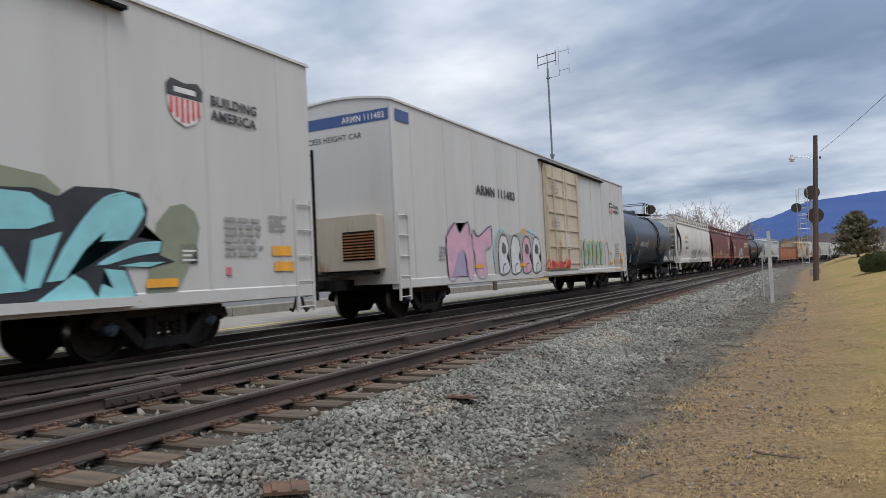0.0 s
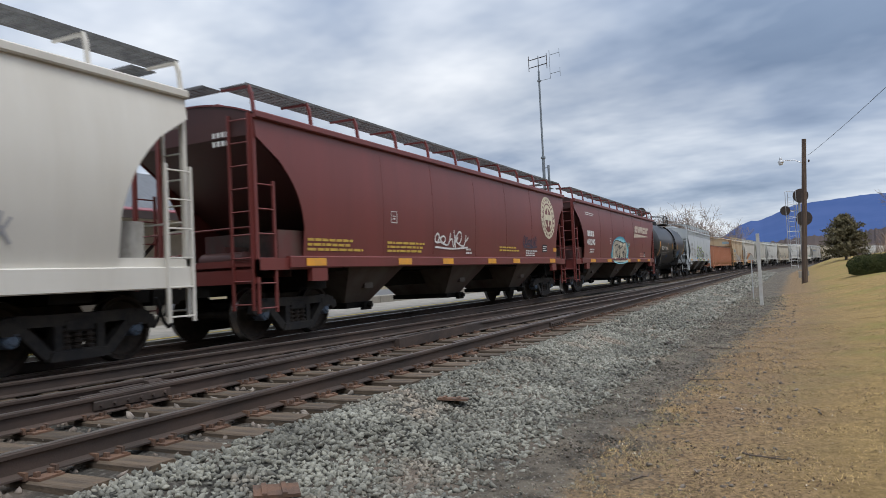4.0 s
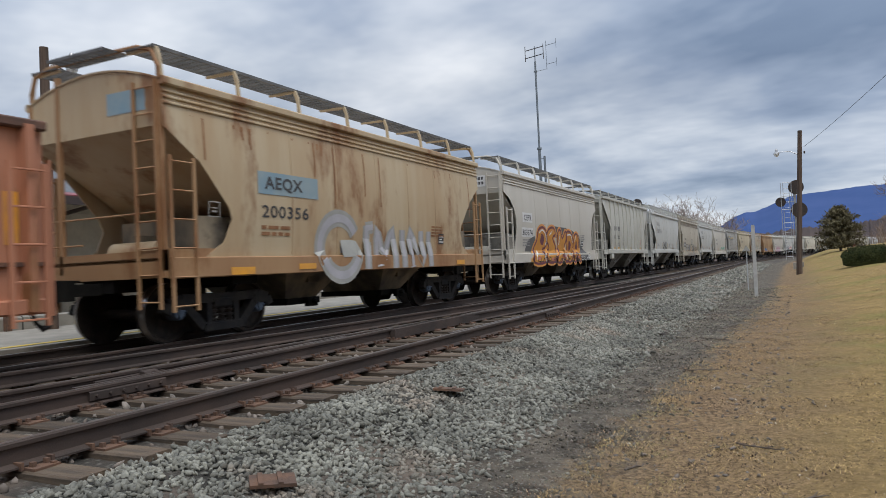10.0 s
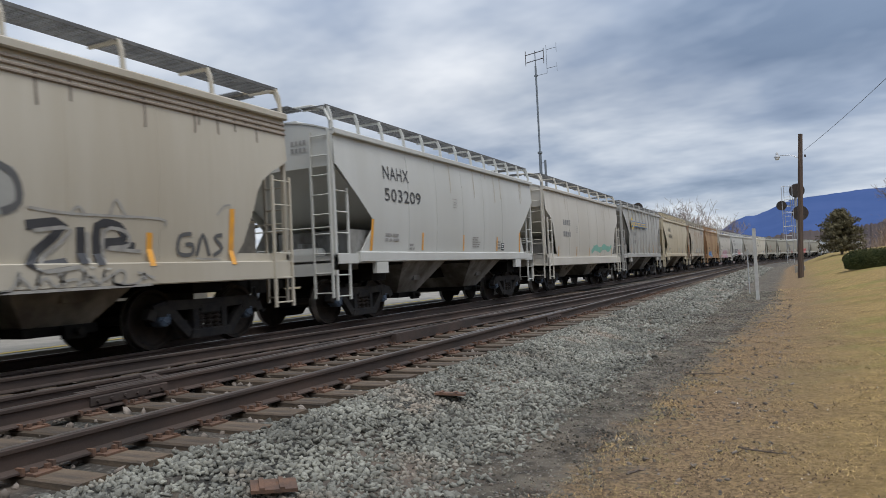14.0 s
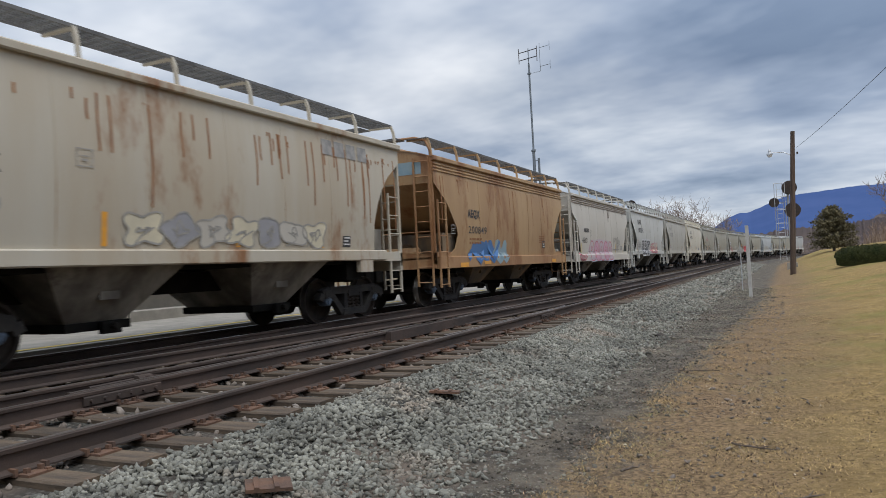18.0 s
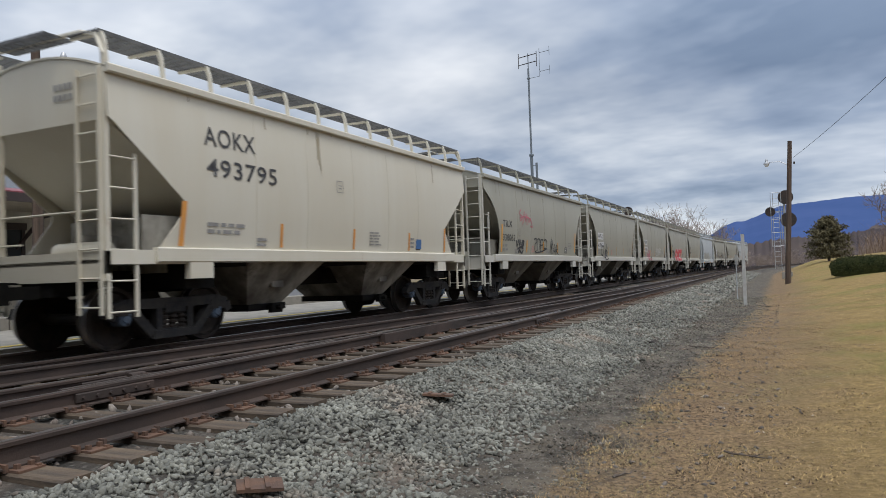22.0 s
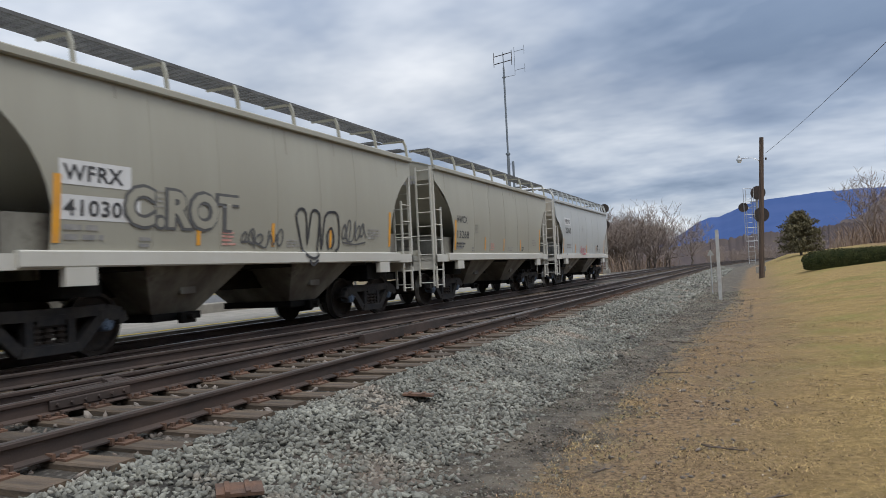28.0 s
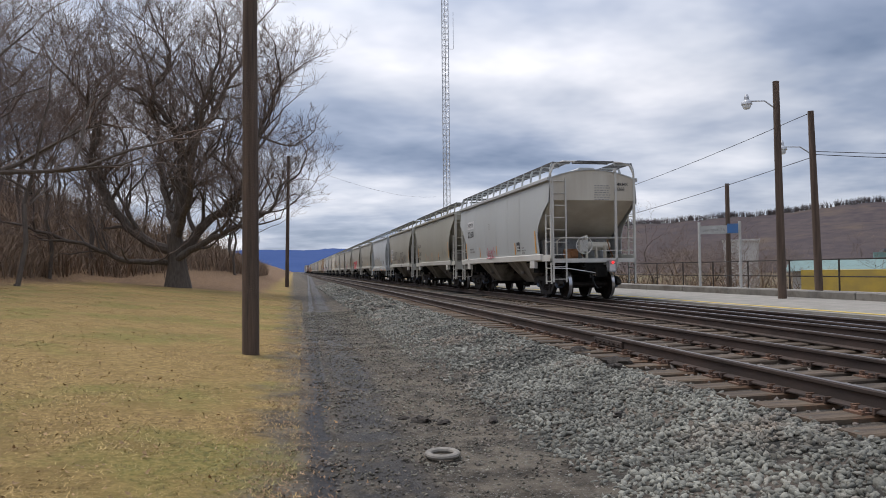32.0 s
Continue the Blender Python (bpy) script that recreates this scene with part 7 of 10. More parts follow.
s11.stroke([[(-2.3, 2.0), (-1.95, 2.12), (-1.6, 2.0), (-1.45, 1.75), (-1.6, 1.58)], [(-2.75, 1.05), (-2.55, 1.4)], [(-1.1, 1.95), (-0.75, 2.12)], [(0.05, 1.6), (0.2, 2.0)], [(1.2, 2.0), (1.7, 2.0), (1.95, 1.7)], [(2.25, 1.75), (2.4, 1.98)], [(-1.9, 1.35), (-1.7, 1.0)], [(0.6, 1.3), (1.0, 1.05)]], 0.05, KW, 0.024)
s11.stroke([[(-2.6, 1.1), (-2.3, 1.15)], [(-1.0, 1.05), (-0.75, 1.1)], [(0.55, 1.15), (0.9, 1.2)], [(2.45, 1.1), (2.7, 1.15)]], 0.07, M["rose"], 0.023)
s11.scrawl(122, -2.5, 0.98, 5.6, 0.2, M["spray_black"], 14, 0.03)
s11.scrawl(123, 3.0, 1.0, 1.6, 0.25, KW, 6, 0.03)
s11.patch(-3.3, 1.0, -2.6, 1.12, M["amber"], 0.010, "reflector")
data_label(s11, 3.3, 1.55)
small_print(s11, 3.2, 2.0, 124, 4, 0.7, KG, 0.04)
box_mark(s11, -1.75, 2.1)
end_number(t11, e11, 0.4, 3.45, M["patch_white"], KB)

s14.text("ARUX", -4.02, 2.28, 0.18, KB, 0.010, width=0.94)
s14.patch(-4.49, 1.70, -3.42, 2.08, M["spray_black"], 0.005, "number_patch")
s14.text("4509", -4.35, 1.77, 0.24, KW, 0.008, 0.011, width=0.85)
for k, (nm, y) in enumerate((("chrome", -3.1), ("grey", -1.9), ("cream", -0.8))):
    s14.piece(130 + k, y, 1.34, 1.15, 0.62, 2, [P["beige_dirty"], M[nm]], M["letter_black"], None, 0.03)
zip14 = [[(0.98, 1.74), (1.46, 1.76), (0.98, 1.28), (1.50, 1.30)], [(1.70, 1.28), (1.68, 1.74)], [(1.94, 1.26), (1.92, 1.76), (2.25, 1.76), (2.3, 1.58), (1.98, 1.54), (2.5, 1.50)]]
s14.stroke(zip14, 0.12, M["spray_black"], 0.010)
s14.stroke([[(y + 0.10, z - 0.06) for y, z in q] for q in zip14], 0.05, M["print_grey"], 0.012)
s14.stroke([[(1.0, 1.95), (1.6, 1.9), (2.9, 1.9), (3.0, 1.8)], [(1.55, 1.9), (1.65, 2.0), (1.75, 1.9)], [(2.1, 1.9), (2.2, 2.12), (2.35, 1.9)]], 0.035, M["print_grey"], 0.011)
s14.stroke([[(3.50, 1.70), (3.28, 1.66), (3.26, 1.42), (3.50, 1.40), (3.52, 1.54), (3.38, 1.54)], [(3.60, 1.38), (3.72, 1.70), (3.86, 1.38)], [(4.12, 1.70), (3.96, 1.66), (4.12, 1.50), (3.94, 1.38)]], 0.06, M["smoke"], 0.012)
s14.stroke([[(3.58, 1.34), (4.1, 1.32)], [(4.0, 2.0), (4.15, 2.15), (4.3, 2.18)]], 0.03, M["print_grey"], 0.012)
s14.shape([(0.35, 1.85), (0.3, 2.2), (0.55, 2.45), (0.85, 2.4), (0.95, 2.1), (0.8, 1.85)], M["haze"], 0.006)
s14.stroke([[(0.4, 2.3), (0.6, 2.42), (0.85, 2.3), (0.9, 2.0), (0.7, 1.88)], [(0.3, 1.9), (0.5, 2.05)]], 0.09, M["smoke"], 0.010)
s14.scrawl(137, -2.5, 1.0, 5.2, 0.2, M["print_grey"], 18, 0.035)
tick_marks(s14, (-4.55, -2.3, -0.5, 0.55, 2.74), 1.24, 0.46, 0.1)
s14.patch(4.26, 1.24, 4.37, 2.12, M["amber"], 0.009, "reflector", 0.02)
soot(s14, e14, 140, 34)
s21.text("ARUX", -4.0, 2.28, 0.18, KB, 0.010, width=0.94)
s21.text("4513", -4.3, 1.80, 0.24, KB, 0.004, width=0.85)
s21.shape([(-3.4, 0.98), (-3.3, 1.5), (-2.7, 1.95), (-1.0, 2.0), (0.8, 1.95), (1.5, 1.7), (1.75, 0.98)], M["lilac_fade"], 0.006, "graffiti_cloud")
for k in range(5):
    y = -3.0 + 0.92 * k
    s21.letter([(y, 1.05), (y - 0.02, 1.6), (y + 0.2, 1.88), (y + 0.6, 1.84), (y + 0.78, 1.5), (y + 0.62, 1.3), (y + 0.75, 1.05)], [[(y + 0.25, 1.45), (y + 0.3, 1.65), (y + 0.5, 1.55)]], M["pink"] if k % 2 else M["lilac_fade"], M["rose"], 0.05, None, M["lilac_fade"])
s21.stroke([[(-2.9, 1.0), (-1.0, 1.05), (1.5, 1.0)]], 0.14, M["ice_fade"], 0.008)
s21.stroke([[(1.85, 1.5), (1.95, 2.05), (2.1, 2.1)], [(2.15, 1.9), (2.3, 2.12), (2.5, 1.95), (2.6, 2.1)], [(2.7, 1.6), (2.72, 2.1), (2.95, 2.1), (2.9, 1.85), (2.75, 1.85), (3.0, 1.55)], [(3.1, 1.6), (3.15, 2.05), (3.3, 1.7), (3.4, 2.05)], [(1.7, 1.55), (2.6, 1.5), (3.3, 1.52)]], 0.06, M["print_grey"], 0.012)
s21.patch(3.65, 1.48, 4.0, 1.72, M["print_grey"], 0.008, "data_label")
s21.scrawl(142, -4.9, 1.05, 1.2, 0.3, M["rose"], 4, 0.06)
tick_marks(s21, (-4.5, -2.3, 0.1, 2.4, 4.3), 1.35, 0.45, 0.1, M["gold"])
box_mark(s21, -2.9, 2.15)
soot(s21, e21, 143, 30)
s21.stroke([[(0.9, 3.5), (0.92, 3.2), (0.88, 2.9)], [(1.05, 3.4), (1.06, 3.1)]], 0.12, M["shadow_dirt"], 0.006, "soot_run")
end_number(t14, e14, 0.5, 3.4, None, KB)
end_number(t21, e21, 0.5, 3.4, None, KB)

# ribbed hoppers
for a, b, y in (("IA", "83", -3.66), ("RX", "007", -2.85)):
    s12.patch(y, 2.40, y + 0.55, 2.64, M["letter_grey"], 0.005, "number_patch")
    s12.text(a, y + 0.06, 2.43, 0.19, KB, 0.004, 0.009)
    s12.text(b, y, 1.98, 0.2, KB, 0.004, width=0.2 * len(b))
small_print(s12, -3.6, 1.75, 151, 2, 0.5, KG, 0.055)
small_print(s12, -2.8, 1.75, 152, 2, 0.55, KG, 0.055)
for y in (-3.65, -2.85, 0.35, 3.0):
    s12.patch(y, 1.47, y + 0.5, 1.58, M["amber_dull"], 0.008, "reflector")
small_print(s12, 3.0, 1.95, 153, 4, 0.5, M["print_red"], 0.035)
small_print(s12, -1.6, 1.9, 154, 4, 0.3, KG, 0.04)
box_mark(s12, -1.6, 2.3)
s17.patch(-3.6, 2.95, 0.3, 3.25, M["blue"], 0.088, "name_band")
s17.patch(-3.5, 3.0, 0.2, 3.2, M["gold"], 0.092, "name_band")
s17.ring(-4.0, 3.1, 0.34, M["gold"], 0.090)
s17.ring(-4.0, 3.1, 0.22, M["blue"], 0.094)
s17.ring(-4.0, 3.1, 0.09, M["gold"], 0.098)
for k in range(7):
    s17.patch(-3.2 + 0.48 * k, 3.05, -2.9 + 0.48 * k, 3.15, M["blue"], 0.095, "name_bar")
tick_marks(s17, (-3.9, -2.2, -0.5, 1.3, 3.0, 4.2), 1.5, 0.5, 0.1, M["amber_dull"])
for k in range(4):
    s17.patch(-3.6 + 0.24 * k, 2.45, -3.42 + 0.24 * k, 2.65, KG, 0.010, "name_bar")
    s17.patch(-3.6 + 0.24 * k, 2.0, -3.42 + 0.24 * k, 2.2, KG, 0.010, "name_bar")

# pale plastic-pellet hoppers
plastic_marks(s13, t13, e13, "NAHX", "503299", -4.18, 160, KG)
s13.scrawl(161, -1.9, 1.6, 1.7, 0.42, M["spray_black"], 7, 0.045)
soot(s13, e13, 346, 8, 3.4, 1.0, P["tan_rust"])
plastic_marks(s15, t15, e15, "NAHX", "503209", -4.05, 165, KB, M["amber"])
plastic_marks(s18, t18, e18, "NAHX", "503260", -4.13, 170, KB)
plastic_marks(s22, t22, e22, "NAHX", "503291", -4.27, 175, KB)
s22.text("GREMSY", -3.25, 1.30, 0.78, M["chrome"], 0.16, 0.010, "graffiti_cloud", 3.0)
s22.text("GREMSY", -3.2, 1.30, 0.76, M["spray_black"], 0.09, 0.014, "graffiti_fill", 2.9)
s22.text("GREMSY", -3.2, 1.30, 0.76, M["chrome"], -0.008, 0.017, "graffiti_line", 2.9)
s22.piece(178, 0.0, 1.32, 2.7, 0.68, 4, [P["pale_grey"], M["cream"]], M["rose"], None, 0.055)
s22.scrawl(179, 0.1, 1.4, 2.4, 0.4, M["rose"], 5, 0.035)
s22.scrawl(176, -4.8, 1.5, 1.3, 0.6, M["print_grey"], 4, 0.05)
plastic_marks(s23, t23, e23, "NAHX", "503228", -4.3, 180, KG)
plastic_marks(s24, t24, e24, "AOKX", "493795", -4.1, 185, KB, M["orange"])
s24.patch(2.85, 1.55, 3.12, 1.78, M["blue"], 0.012, "data_label")

# plain ones
s16.stroke([[(0.5, 1.5), (1.4, 1.75), (2.0, 1.55), (2.8, 1.8), (3.6, 1.6), (4.3, 1.8)], [(0.8, 1.7), (1.9, 1.62), (2.9, 1.72), (4.0, 1.66)]], 0.2, M["mint"], 0.006)
for k in range(4):
    s16.patch(-3.8 + 0.26 * k, 2.55, -3.6 + 0.26 * k, 2.76, KG, 0.010, "name_bar")
    s16.patch(-3.8 + 0.26 * k, 2.1, -3.6 + 0.26 * k, 2.3, KG, 0.010, "name_bar")
box_mark(s16, -2.0, 2.3)
tick_marks(s16, (-4.4, -1.9, 0.1, 2.2, 4.3), 1.32, 0.4, 0.09, M["amber_dull"])
s19.text("PMRX", -4.46, 2.34, 0.2, KB, 0.008, width=0.92)
s19.text("11620", -4.5, 1.88, 0.21, KG, 0.002, width=0.95)
for k in range(4):
    s19.patch(2.7 + 0.42 * k, 3.32, 3.04 + 0.42 * k, 3.62, KG, 0.010, "name_bar")
s19.piece(195, -1.9, 1.5, 4.6, 0.5, 7, [M["cream"], M["grey"], P["off_white"]], M["print_grey"], None, 0.03)
tick_marks(s19, (-2.2, 0.3, 2.6), 1.5, 0.45, 0.085)
data_label(s19, 3.3, 1.52, 0.28, 0.22)
soot(s19, e19, 345, 34, 3.5, 1.7, M["rust"])
box_mark(s19, -2.6, 2.5)

# grey grain hoppers
grain_marks(s25, t25, e25, "TILX", "338062", -4.3, False, 200)
s25.stroke([[(-2.55, 3.0), (-2.7, 2.85), (-2.4, 2.75), (-2.65, 2.6)], [(-2.35, 2.65), (-2.2, 2.95), (-2.1, 2.6), (-2.0, 2.9), (-1.95, 2.5)], [(-2.7, 2.7), (-2.2, 2.78), (-1.6, 2.72), (-1.35, 2.45), (-1.6, 2.48)], [(-1.85, 2.85), (-1.75, 2.6), (-1.55, 2.75), (-1.45, 2.55)], [(-2.45, 2.5), (-2.3, 2.65)]], 0.045, M["rose"], 0.012)
s25.stroke([[(-3.05, 1.95), (-2.95, 1.75), (-2.8, 1.98), (-2.7, 1.78), (-2.6, 1.98)], [(-2.55, 1.75), (-2.4, 1.95), (-2.3, 1.8), (-2.5, 1.7), (-2.25, 1.95)], [(-2.9, 1.65), (-2.6, 1.72), (-2.3, 1.68)], [(-2.85, 1.5), (-2.7, 1.62), (-2.45, 1.52), (-2.3, 1.64)]], 0.075, M["spray_black"], 0.013)
s25.stroke([[(-3.2, 1.62), (-2.95, 1.64)], [(-3.15, 1.52), (-3.0, 1.62), (-2.9, 1.5)]], 0.05, M["print_grey"], 0.012)
s25.stroke([[(-1.18, 2.02), (-0.92, 2.06), (-0.9, 1.92), (-1.05, 1.85), (-1.02, 1.6), (-0.85, 1.62)], [(-0.75, 1.62), (-0.8, 2.0), (-0.5, 2.02), (-0.48, 1.64)], [(-0.35, 1.6), (-0.4, 2.0), (-0.1, 2.02)], [(-0.38, 1.82), (-0.15, 1.84)], [(0.05, 1.62), (0.0, 2.0), (0.32, 2.02), (0.3, 1.75), (0.05, 1.72)], [(-0.95, 1.55), (-0.2, 1.6), (0.4, 1.72)]], 0.05, M["spray_black"], 0.013)
s25.stroke([[(0.85, 1.75), (0.95, 2.15), (0.92, 1.55), (1.1, 2.05), (1.05, 1.5)], [(1.2, 1.5), (1.35, 1.9), (1.5, 1.6), (1.3, 1.68)], [(1.55, 1.5), (1.65, 1.88), (1.8, 1.7), (1.6, 1.66), (2.0, 1.5)]], 0.045, M["spray_black"], 0.013)
data_label(s25, 2.85, 1.56)
grain_marks(s26, t26, e26, "WFRX", "410451", -4.3, True, 210, None, M["amber_dull"])
s26.scrawl(211, -3.45, 1.45, 1.15, 0.6, M["spray_black"], 2, 0.06)
s26.scrawl(212, -2.9, 1.42, 0.75, 0.5, M["spray_black"], 2, 0.055)
grain_marks(s27, t27, e27, "WFRX", "410492", -4.32, True, 220)
s27.ring(-2.62, 1.62, 0.44, M["rose"], 0.012, 0.34, "graffiti_line", 28, 0.8)
s27.ring(-2.5, 1.58, 0.26, M["rose"], 0.012, 0.10, "graffiti_line", 20, 0.8)
s27.stroke([[(-3.3, 1.75), (-2.9, 1.6), (-2.3, 1.8), (-2.15, 1.5)]], 0.09, M["rose"], 0.014)
s27.scrawl(221, -2.0, 1.32, 0.5, 0.16, M["rose"], 3, 0.05)
s27.piece(222, 0.2, 1.6, 2.35, 0.52, 5, [P["putty"]], KW, None, 0.03)
grain_marks(s28, t28, e28, "TILX", "339774", -4.44, False, 230)
s28.scrawl(231, -3.5, 1.75, 0.85, 0.3, M["spray_black"], 4, 0.05)
s28.scrawl(232, -3.5, 1.32, 0.8, 0.34, M["spray_black"], 4, 0.05)
s28.text("C×ROT", -2.3, 1.33, 0.84, KW, 0.16, 0.010, "graffiti_outline", 4.1)
s28.text("C×ROT", -2.28, 1.34, 0.83, M["red"], 0.125, 0.015, "graffiti_fill", 4.05)
data_label(s28, 2.65, 1.58)
s29.text("TILX", -4.4, 2.36, 0.215, KB, 0.003, width=0.84)
for k in range(6):
    s29.patch(-4.4 + 0.18 * k, 1.92, -4.27 + 0.18 * k, 2.12, KB, 0.010, "number_bar")
small_print(s29, -4.4, 1.72, 242, 2, 0.75, KG, 0.07)
tick_marks(s29, (-4.5, -1.93, -0.06, 1.83, 4.4), 1.55, 0.45)
box_mark(s29, -2.84, 2.10)
end_number(t29, e29, 0.5, 3.34, None, KG)
for k, (y, w, h, z) in enumerate(((-3.4, 0.62, 0.5, 1.55), (-2.3, 0.7, 0.62, 1.6), (-1.1, 0.66, 0.55, 1.55), (0.1, 0.75, 0.6, 1.55), (1.25, 0.5, 0.42, 1.4))):
    pts = [(y + w * math.cos(a) * (1 + 0.10 * math.cos(5 * a + k)), z + h * math.sin(a) * (1 + 0.08 * math.sin(4 * a + k))) for a in [2 * math.pi * q / 30 for q in range(30)]]
    s30.blob(pts, P["ribbed_grey"], 0.010 + 0.002 * k)
    s30.stroke([pts + pts[:2]], 0.045, M["letter_grey"], 0.022)
    s30.stroke([[(y - w * 0.3, z + h * 0.1), (y, z + h * 0.35), (y + w * 0.35, z + h * 0.05)], [(y, z - h * 0.1), (y + 0.04, z - h * 0.6)]], 0.04, M["letter_grey"], 0.022)
pts = [(2.05 + 0.24 * math.cos(a), 1.8 + 0.26 * math.sin(a)) for a in [0.4 * q for q in range(17)]]
s30.stroke([pts], 0.04, M["letter_grey"], 0.012)
tick_marks(s30, (-4.3, -1.1, 2.0, 4.6), 0.99, 0.1, 0.7)
s30.patch(2.8, 1.6, 3.2, 1.84, M["spray_black"], 0.006, "data_label")
small_print(s30, 2.85, 1.78, 250, 2, 0.3, KW, 0.035)
small_print(s30, 3.4, 1.15, 251, 2, 0.4, KB, 0.03)
grain_marks(s31, t31, e31, "WFRX", "410300", -4.3, True, 260)
bubble(s31, "C.ROT", -3.35, 1.84, 0.52, 2.35, P["putty"], M["smoke"], None, 0.035)
s31.scrawl(261, -0.9, 1.56, 1.2, 0.28, M["smoke"], 6, 0.035)
s31.stroke([[(0.62, 2.15), (0.75, 2.28), (0.95, 2.2), (1.0, 1.6), (1.12, 2.2), (1.3, 2.28), (1.42, 2.2)], [(0.62, 2.15), (0.85, 1.5), (1.05, 1.35), (1.25, 1.35), (1.35, 1.5), (1.42, 2.2)], [(1.42, 2.2), (1.5, 1.5), (1.6, 2.15), (1.85, 2.28), (2.1, 2.2), (2.15, 1.6), (2.0, 1.48)], [(1.75, 1.5), (1.7, 1.8), (1.85, 1.95), (1.95, 1.7), (1.85, 1.52)], [(1.0, 1.3), (1.12, 1.2), (1.3, 1.3)]], 0.055, M["spray_black"], 0.014)
s31.scrawl(262, 2.3, 1.72, 0.95, 0.42, M["smoke"], 5, 0.035)
grain_marks(s32, t32, e32, "HWCX", "13268", -4.33, False, 270)
box_mark(s32, -2.84, 2.10, material=KB)
small_print(s32, -4.33, 1.72, 276, 2, 0.85, KB, 0.05)
small_print(s32, 2.0, 1.66, 275, 3, 0.3, KB, 0.03)

# last wagon: lettering, and its bare rear end
s33.patch(-4.5, 2.80, -3.4, 3.14, M["patch_white"], 0.005, "number_patch")
s33.text("MRMX", -4.43, 2.86, 0.22, KB, 0.0, 0.012, width=0.95)
s33.text("2260", -4.45, 2.42, 0.28, KB, 0.005, width=1.05)
s33.patch(-4.86, 1.48, -4.76, 2.2, M["amber"], 0.009, "reflector", 0.05)
s33.patch(4.62, 1.50, 4.73, 2.25, M["amber"], 0.009, "reflector", 0.03)
tick_marks(s33, (-2.45, 0.05, 2.46), 1.50, 0.42, 0.09)
small_print(s33, -4.15, 1.85, 281, 2, 0.95, KG, 0.07)
s33.scrawl(282, -1.3, 1.5, 1.1, 0.35, M["rose"], 5, 0.04)
small_print(s33, -1.3, 1.6, 283, 3, 0.6, M["print_grey"], 0.04)
data_label(s33, 2.65, 1.62, 0.36, 0.32)
box_mark(s33, -1.0, 2.6)
small_print(s33, 3.2, 1.7, 284, 3, 0.5, KG, 0.05)
small_print(s33, -4.4, 1.42, 285, 1, 0.25, KB, 0.04)
# the marker of the train's end, hung on the rear coupler
tail = part("end_marker", Geo().bev(-0.62, e33 + 0.12, 0.86, -0.36, e33 + 0.30, 1.24, 0.03), M["letter_grey"], t33, "grey end-of-train marker with a red lamp")
part("marker_lamp", Geo().lathe([(0, 0.032), (0.05, 0.03), (0.06, 0.012)], 14, "y").shift(-0.49, e33 + 0.30, 1.16), mat("red_lamp", (1.0, 0.02, 0.02), emit=3.0), tail)
part("reflector_strip", Geo().box(-0.58, e33 + 0.301, 0.9, -0.40, e33 + 0.306, 1.1), M["letter_white"], tail)
part("uncoupling_lever", Geo().tube([(1.4, e33 + 0.06, 1.0), (0.9, e33 + 0.1, 0.98), (0.1, e33 + 0.32, 0.84), (0.0, e33 + 0.36, 1.0)], 0.016, 6), M["letter_white"], t33)
for word, z in (("MRMX", 3.64), ("2260", 3.49)):
    part("lettering", text_mesh(word, 0.10, KB, lambda a, u: (-0.80 - a, e33 - 0.008, z + u), 0.002), None, t33)
# brake gear on the rear platform, streaked with rust
part("brake_bracket", Geo().box(0.12, e33 - 0.3, 1.28, 0.20, e33 - 0.2, 2.05).box(-0.62, e33 - 0.5, 1.28, -0.54, e33 - 0.4, 1.72).box(-0.30, e33 - 0.5, 1.28, -0.24, e33 - 0.4, 1.72), P["last_end"], t33)
part("brake_chain", Geo().tube([(-0.55, e33 - 0.2, 1.9), (-0.62, e33 - 0.18, 1.6), (-0.72, e33 - 0.15, 1.35), (-0.5, e33 - 0.1, 1.25)], 0.02, 6).tube([(0.3, e33 - 0.16, 1.7), (0.36, e33 - 0.18, 1.45), (0.25, e33 - 0.2, 1.3)], 0.02, 6), M["rust"], t33)
part("brake_valve", Geo().bev(0.35, e33 - 0.75, 1.30, 0.75, e33 - 0.45, 1.62, 0.04).bev(0.42, e33 - 0.45, 1.36, 0.62, e33 - 0.36, 1.54, 0.03), M["rust"], t33)
part("retainer_pipe", Geo().tube([(0.9, e33 - 0.9, 1.3), (0.9, e33 - 0.9, 1.9), (0.75, e33 - 0.8, 2.0), (0.4, e33 - 0.6, 2.0)], 0.025, 6), P["last_end"], t33)
g = Geo()
rdm = random.Random(7)
for k in range(7):
    x = -0.05
    while x > -0.55:
        wd = rdm.uniform(0.04, 0.14)
        g.box(x - wd, e33 - 0.013, 3.62 - 0.075 * k, x, e33 - 0.009, 3.65 - 0.075 * k)
        x -= wd + 0.03
tagged(part("small_print", g, M["print_grey"], t33), kind="stuff")
for k, (sd, ee) in enumerate(((s25, e25), (s26, e26), (s27, e27), (s28, e28), (s29, e29), (s31, e31), (s32, e32))):
    soot(sd, ee, 300 + k, 9, 3.74, 0.55, M["print_olive"])
for k, (sd, ee) in enumerate(((s13, e13), (s15, e15), (s16, e16), (s18, e18), (s22, e22), (s23, e23), (s24, e24))):
    soot(sd, ee, 320 + k, 12, 3.74, 0.8, M["print_tan"])
for k, (sd, ee) in enumerate(((s10, e10), (s19, e19), (s20, e20))):
    soot(sd, ee, 340 + k, 26, 3.4, 1.3, M["rust"])
soot(s9, e9, 350, 40, 2.8, 0.7, M["rust"])

# dark rust eating through the paint high on the gondola's side
rdm = random.Random(91)
